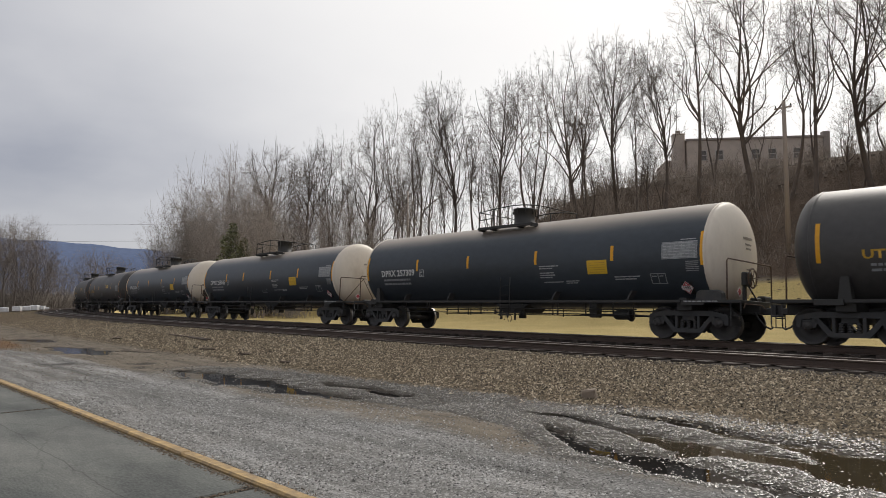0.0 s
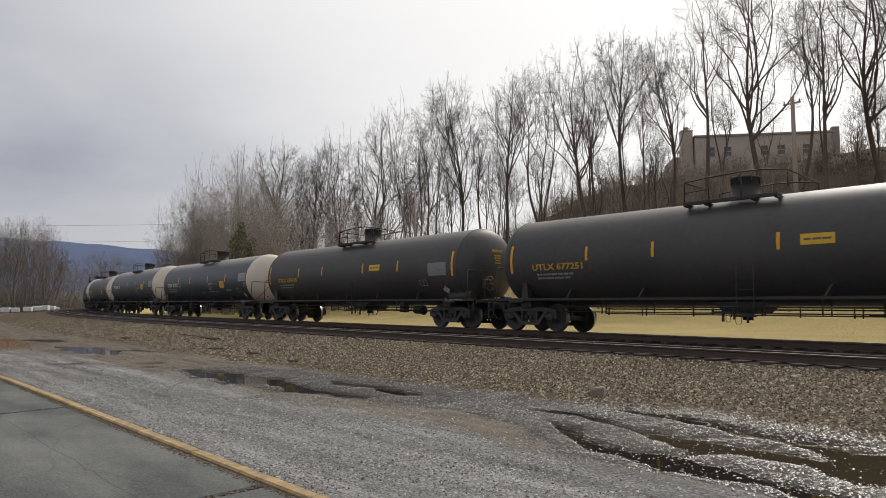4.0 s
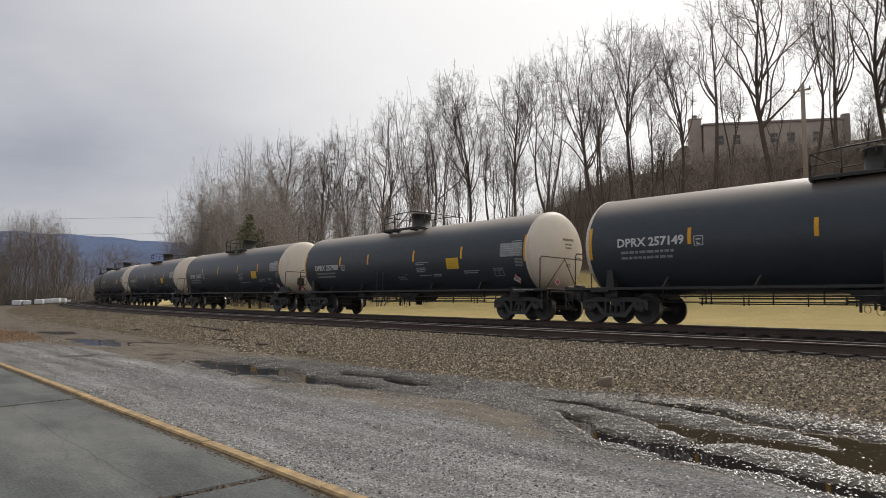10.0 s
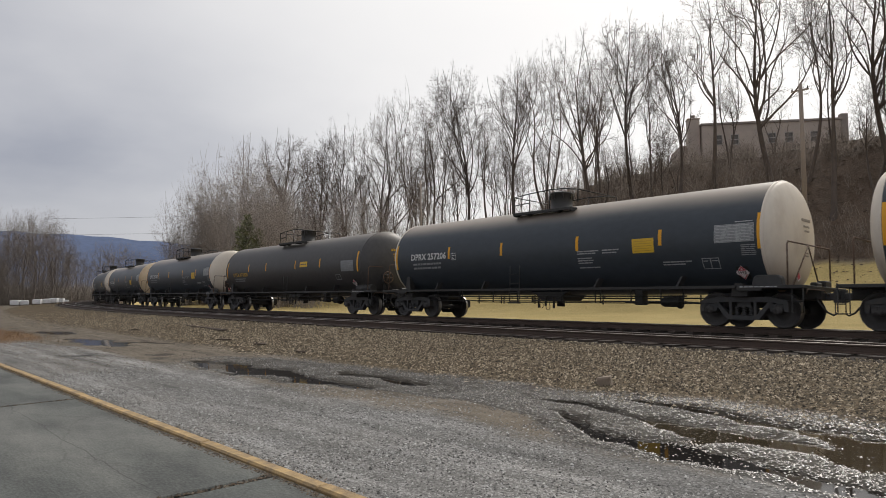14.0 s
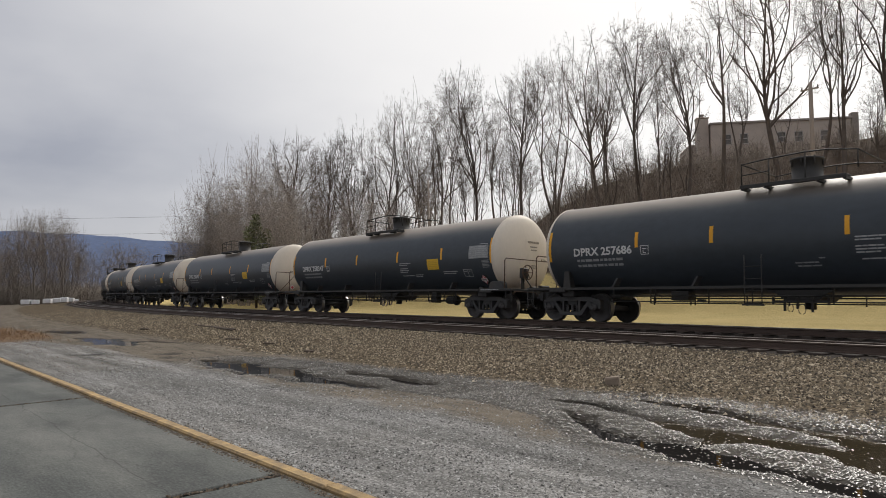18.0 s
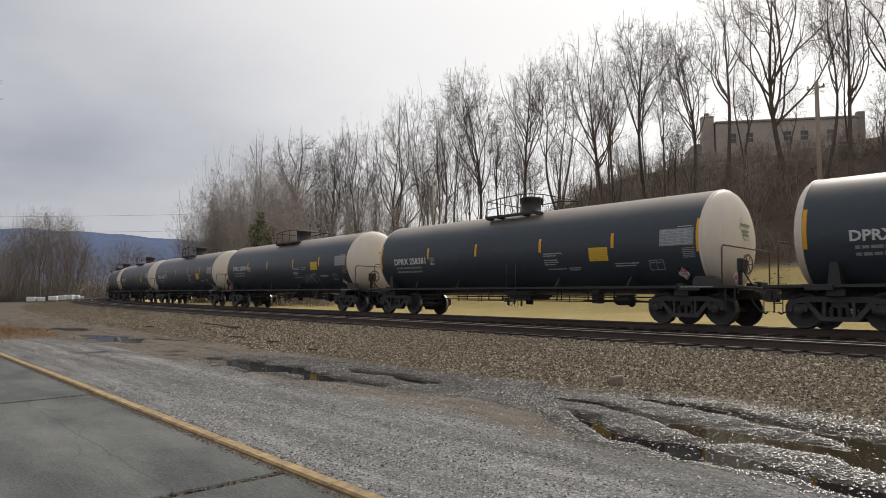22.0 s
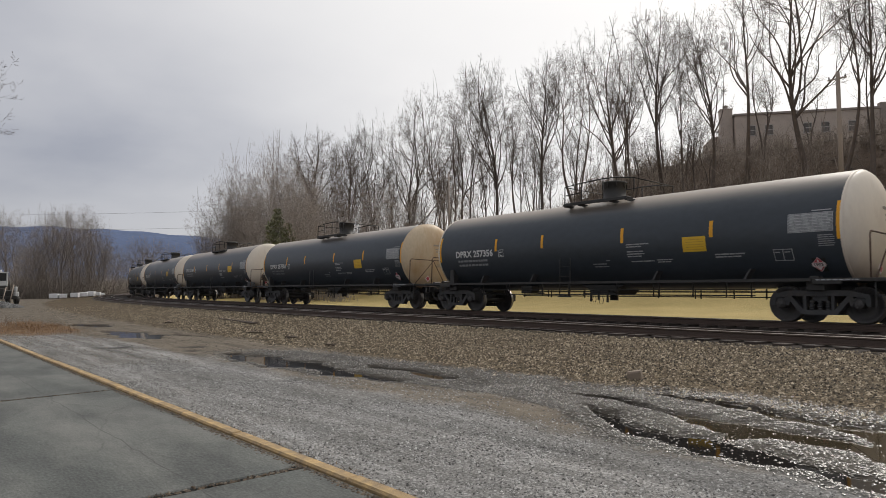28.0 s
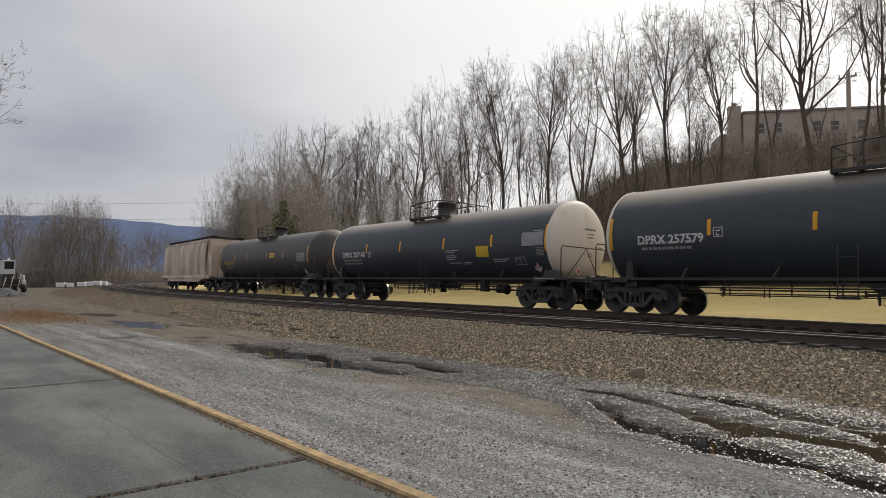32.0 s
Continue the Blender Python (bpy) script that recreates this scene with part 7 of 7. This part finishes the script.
def make_loader():
    """White-cabbed yard machine on wheels."""
    t = thing("yard_truck", "white-cabbed yard truck with dark machinery, parked", "truck")
    a = radians(83.15)
    x, y = -math.sin(a) * 88, math.cos(a) * 88
    t.matrix_basis = pose(x, y, float(ground_z(x, y)), 0, 0, 96)
    W, Dk = surf("truck_white", (0.62, 0.62, 0.6), rough=0.5, var=0.1, scale=2, dirt=(0.2, 0.16, 0.12), dirt_amount=0.3), M_FRAME
    part("chassis", boxes(((-1.05, -2.5, 0.6), (1.0, 2.5, 0.95)), bevel=0.04), Dk, t)
    part("engine", boxes(((-0.95, -1.9, 0.95), (-0.1, 0.6, 1.75)), ((-0.1, -1.5, 0.95), (0.75, 1.0, 1.55)), ((-0.7, -1.2, 1.75), (0.35, 0.6, 2.05)), bevel=0.07), Dk, t)
    part("fender", boxes(((0.85, -2.3, 0.85), (1.2, -1.5, 1.35)), ((0.9, -2.1, 1.35), (1.1, -1.6, 1.9)), bevel=0.06), W, t, "white-painted mudguard")
    c = part("cab", boxes(((-0.62, -0.6, 2.0), (-0.5, 0.6, 3.5)), ((0.4, -0.6, 2.0), (0.52, 0.6, 3.5)), ((-0.5, -0.6, 2.0), (0.4, 0.6, 2.55)), ((-0.68, -0.66, 3.4), (0.58, 0.66, 3.52)), bevel=0.03), W, t, "white-painted driver's cab")
    part("cab_window", boxes(((-0.5, -0.52, 2.55), (0.4, -0.48, 3.4))), M_PANE, c)
    for x in (-1.25, -0.55, 0.15):
        part("hydraulic_arm", tube(bmesh.new(), (x + 0.6, -2.0, 2.0 + 0.3 * x), (x, -3.2, 0.4), 0.05), M_POLE, t)
    part("exhaust", tube(bmesh.new(), (0.7, -0.4, 1.5), (0.72, -0.4, 2.5), 0.06), Dk, t)
    for sx in (-1.1, 1.1):
        for sy in (-1.7, 1.7):
            bm = bmesh.new()
            lathe(bm, [(-0.2, 0.2), (-0.2, 0.42), (-0.14, 0.5), (0.14, 0.5), (0.2, 0.42), (0.2, 0.2)], 20, "x", True)
            w = part("wheel", bm, M_FRAME, t, at=(sx, sy, 0.5))
    part("beacon", lathe(bmesh.new(), [(3.55, 0.1), (3.75, 0.09), (3.78, 0.0)], 10, "z"), W, t)


make_loader()


def make_rubble():
    rng = np.random.default_rng(9)
    a = radians(83.4)
    cx, cy = -math.sin(a) * 72, math.cos(a) * 72
    n = 1500
    r, th = np.sqrt(rng.uniform(0, 1, n)) * 2.6, rng.uniform(0, 6.28, n)
    z = np.maximum(0, 0.75 * (1 - r / 2.7)) * rng.uniform(0.8, 1.0, n)
    pts = np.stack([cx + r * np.cos(th), cy + r * 0.8 * np.sin(th), z], -1)
    scatter("rubble_heap", "low heap of grey stone in the yard", pts, (0.06, 0.15), island_material("rubble_stone", [(0.08, 0.08, 0.08), (0.16, 0.16, 0.158), (0.26, 0.26, 0.26)], 0.9), rng, 0.8)


make_rubble()


# ---------------------------------------------------------------- weeds, brush and evergreens
def stems(name, label, category, roots, heights, material, rng, forks=3, radius=0.006, lean=0.35):
    """Dry stalks or brush: thin forked stems joined into one object."""
    V, F = [], []
    for (x, y, z), h in zip(roots, heights):
        d = np.array([rng.normal(0, lean), rng.normal(0, lean), 1.0])
        d /= np.linalg.norm(d)
        pts, rads, _ = limb(rng, (x, y, z - 0.05), d, h, radius, radius * 0.4, 3, 0.12, 0.03)
        add_tube(V, F, pts, rads, 3)
        for k in range(forks):
            i = int(rng.integers(1, 3))
            q, r2, _ = limb(rng, pts[i], side_way(rng, d, rng.uniform(0.3, 0.8)), h * rng.uniform(0.3, 0.6), radius * 0.7, radius * 0.3, 2, 0.15, 0.05)
            add_tube(V, F, q, r2, 3)
    ob = from_arrays(name, V, F, material)
    return tagged(ob, label, category, kind="stuff")


def bushes(name, label, roots, heights, material, rng, per=10, side=2, radius=0.02, fan=0.38):
    """Leafless brush: shoots that fan up from each root, with side shoots, joined into one object."""
    n = len(roots)
    R = np.repeat(np.asarray(roots, float), per, 0) + rng.normal(0, 1, (n * per, 3)) * np.array([0.35, 0.35, 0.0]) * np.repeat(heights, per)[:, None] * 0.25
    H = np.repeat(heights, per) * rng.uniform(0.45, 1.0, n * per)
    W = np.stack([rng.normal(0, fan, n * per), rng.normal(0, fan, n * per), np.ones(n * per)], 1)
    W /= np.linalg.norm(W, axis=1)[:, None]
    P, Dn, Ln = [R - W * 0.1], [W], [H]
    for k in range(side):
        w = W + rng.normal(0, 0.42, W.shape)
        w /= np.linalg.norm(w, axis=1)[:, None]
        P.append(R + W * (H * rng.uniform(0.25, 0.85, len(H)))[:, None])
        Dn.append(w)
        Ln.append(H * rng.uniform(0.3, 0.55, len(H)))
    P, Dn, Ln = np.concatenate(P), np.concatenate(Dn), np.concatenate(Ln)
    u = np.cross(Dn, (0.2, 0.95, 0.1))
    u /= np.linalg.norm(u, axis=1)[:, None]
    v = np.cross(Dn, u)
    r = radius * (0.5 + 0.5 * Ln / Ln.max())[:, None]
    V = np.stack([P + u * r, P + (-0.5 * u + 0.87 * v) * r, P + (-0.5 * u - 0.87 * v) * r, P + Dn * Ln[:, None]], 1)
    tri = np.array([(0, 1, 3), (1, 2, 3), (2, 0, 3)])
    F = (tri[None] + (np.arange(len(P)) * 4)[:, None, None]).reshape(-1, 3)
    me = bpy.data.meshes.new(name)
    me.vertices.add(len(P) * 4)
    me.vertices.foreach_set("co", V.astype(np.float32).ravel())
    me.loops.add(len(F) * 3)
    me.loops.foreach_set("vertex_index", F.astype(np.int32).ravel())
    me.polygons.add(len(F))
    me.polygons.foreach_set("loop_start", np.arange(0, len(F) * 3, 3, dtype=np.int32))
    me.update(calc_edges=True)
    me.validate()
    me.materials.append(material)
    return tagged(new(name, me), label, "brush", kind="stuff")


M_BRUSH = island_material("brush_twig", [(0.125, 0.095, 0.073), (0.215, 0.168, 0.13), (0.30, 0.245, 0.195)], 0.9)
M_PALEBRUSH = island_material("pale_brush_twig", [(0.27, 0.235, 0.20), (0.40, 0.35, 0.30), (0.50, 0.445, 0.385)], 0.9)
M_THICKET = island_material("grey_thicket_twig", [(0.17, 0.14, 0.112), (0.27, 0.23, 0.19), (0.38, 0.33, 0.28)], 0.9)
M_WEED = island_material("russet_weed", [(0.16, 0.085, 0.04), (0.30, 0.17, 0.08), (0.44, 0.29, 0.16)], 0.9)


def make_brush():
    rng = np.random.default_rng(21)
    # thicket along the foot of the bank
    n = 2300
    s = rng.uniform(-215, 15, n)
    off = np.where(rng.uniform(0, 1, n) < 0.6, rng.uniform(28.5, 32, n), rng.uniform(30, 50, n))
    off = np.where(s < -100, rng.uniform(15, 23, n), off)
    x, y, _ = on_line(s, off)
    h = np.where(off > 32, rng.uniform(0.5, 1.8, n), rng.uniform(0.8, 2.8, n)) * np.where(s < -60, 1.7, 1.0)
    bushes("thicket", "leafless brown brush along the foot of the bank", np.stack([x, y, ground_z(x, y)], -1), h, M_BRUSH, rng, 6, 2, 0.022)
    # tall bushes where the line bends away
    n = 110
    az = rng.uniform(58.5, 69.2, n)
    q = np.array([along(a, o)[:2] for a, o in zip(az, rng.uniform(15, 24, n))])
    d = np.hypot(q[:, 0], q[:, 1])
    h = d * np.tan(np.radians(np.interp(az, [58.5, 62, 66, 69.2], [6.5, 8.4, 7.8, 4.2]))) * rng.uniform(0.4, 1.0, n)
    bushes("tall_brush", "tall leafless brown-grey bushes beside the bend", np.stack([q[:, 0], q[:, 1], ground_z(q[:, 0], q[:, 1])], -1), h, M_PALEBRUSH, rng, 12, 5, 0.024, 0.30)
    n = 280
    s = rng.uniform(-150, -20, n)
    x, y, _ = on_line(s, np.where(s < -100, rng.uniform(16, 25, n), rng.uniform(26, 38, n)))
    bushes("understory", "slender leafless saplings under the tall trees", np.stack([x, y, ground_z(x, y)], -1), rng.uniform(2.5, 7.0, n), M_BRUSH, rng, 8, 6, 0.026, 0.24)
    n = 700
    s = rng.uniform(-66, 8, n)
    x, y, _ = on_line(s, rng.uniform(39, 48, n))
    bushes("crest_brush", "leafless brown brush along the top of the bank", np.stack([x, y, ground_z(x, y)], -1), rng.uniform(0.8, 2.6, n), M_BRUSH, rng, 9, 3, 0.018)
    # clods, leaf drifts and stones over the bank
    n = 11000
    s = rng.uniform(-75, 14, n)
    x, y, _ = on_line(s, rng.uniform(24, 50, n))
    ob = scatter("leaf_litter", "brown leaf litter, clods and stones on the bank", np.stack([x, y, ground_z(x, y)], -1), (0.05, 0.17), island_material("leaf_clod", [(0.025, 0.018, 0.012), (0.07, 0.048, 0.033), (0.13, 0.092, 0.064), (0.2, 0.15, 0.108)], 0.95, 0.1), rng, 0.35)
    ob["category"] = "leaf litter"
    # beyond the yard
    n = 4200
    az = np.radians(rng.uniform(68.0, 87, n))
    d = rng.uniform(130, 230, n)
    x, y = -np.sin(az) * d, np.cos(az) * d
    keep = beside(x, y) < -7
    x, y = x[keep], y[keep]
    bushes("yard_thicket", "leafless brown thicket beyond the yard", np.stack([x, y, ground_z(x, y)], -1), rng.uniform(1.2, 5.0, len(x)), M_THICKET, rng, 8, 4, 0.030)
    n = 24
    x, y = rng.normal(-36, 1.5, n), rng.normal(4.4, 0.5, n)
    stems("dry_canes", "a few pale dry canes at the end of the platform", "weeds", np.stack([x, y, ground_z(x, y)], -1), rng.uniform(0.3, 0.9, n), M_PALEBRUSH, rng, 2, 0.006, 0.5)
    # russet weeds beside the platform end
    n = 2300
    x, y = rng.normal(-33.5, 3.4, n), rng.normal(5.0, 0.8, n)
    stems("weeds", "russet dry weeds beside the drive", "weeds", np.stack([x, y, ground_z(x, y)], -1), rng.uniform(0.05, 0.22, n) * np.where(rng.uniform(0, 1, n) < 0.03, 3.0, 1.0), M_WEED, rng, 1, 0.0038, 0.8)
    n = 260
    x, y = rng.uniform(-20, 1, n), rng.normal(3.24, 0.05, n)
    stems("kerb_weeds", "sparse dry leaf scraps along the kerb", "weeds", np.stack([x, y, ground_z(x, y)], -1), rng.uniform(0.03, 0.09, n), M_WEED, rng, 1, 0.005, 0.9)


make_brush()


def make_evergreen(az, off, top, width):
    x, y, d = along(az, off)
    z = float(ground_z(x, y))
    t = thing("evergreen", "dark green evergreen tree at the edge of the wood", "tree")
    t.matrix_basis = pose(x, y, z)
    h = 1.65 + d * math.tan(radians(top)) - z
    bm = bmesh.new()
    tube(bm, (0, 0, -0.3), (0, 0, h * 0.95), 0.16, 0.03, n=8)
    part("trunk", bm, M_BARK, t)
    rng = np.random.default_rng(int(az * 10))
    V, F = [], []
    for k in range(1500):
        f = rng.uniform(0.05, 1.0) ** 0.8
        a = rng.uniform(0, 6.28)
        r = width * (1 - f ** 1.6) ** 0.7 * (0.8 + 0.25 * math.sin(3 * a + az) + 0.15 * math.sin(f * 19 + a)) * rng.uniform(0.1, 1.0) ** 0.6 + 0.1
        p = np.array([r * math.cos(a), r * math.sin(a), h * f * rng.uniform(0.95, 1.02)])
        for q in range(2):
            b = len(V)
            e1, e2 = rng.normal(0, 0.14, 3), rng.normal(0, 0.14, 3)
            e1[2] -= 0.1
            V += [tuple(p - e1 * 0.5), tuple(p + e2), tuple(p + e1)]
            F.append((b, b + 1, b + 2))
    from_arrays("crown", V, F, M_NEEDLE, t)


M_NEEDLE = island_material("evergreen_needle", [(0.14, 0.155, 0.075), (0.24, 0.25, 0.13), (0.34, 0.34, 0.20)], 0.8)
make_evergreen(63.7, 11.5, 6.2, 3.0)
make_evergreen(62.9, 12, 5.0, 2.4)

# a tree beside the yard whose limbs reach into view late on
plant(-41.0, 0.7, 15.0, 2, 140, "bare tree at the edge of the yard")


# ---------------------------------------------------------------- overhead wires
def wire(a, b, sag, label):
    bm = bmesh.new()
    pts = []
    for k in range(25):
        f = k / 24
        p = Vector(a).lerp(Vector(b), f)
        p.z -= sag * 4 * f * (1 - f)
        pts.append(p)
    pipe(bm, pts, 0.024, 4)
    tagged(link("overhead_wire", bm, M_WIRE), label, "wire", "overhead wires")


def at(az, d, el):
    a = radians(az)
    return (-math.sin(a) * d, math.cos(a) * d, 1.65 + d * math.tan(radians(el)))


wire(at(90, 150, 4.9), at(58, 150, 6.6), 0.6, "thin overhead wire across the sky")
wire(at(90, 160, 3.9), at(58, 150, 5.2), 0.6, "thin lower overhead wire across the sky")


motions()
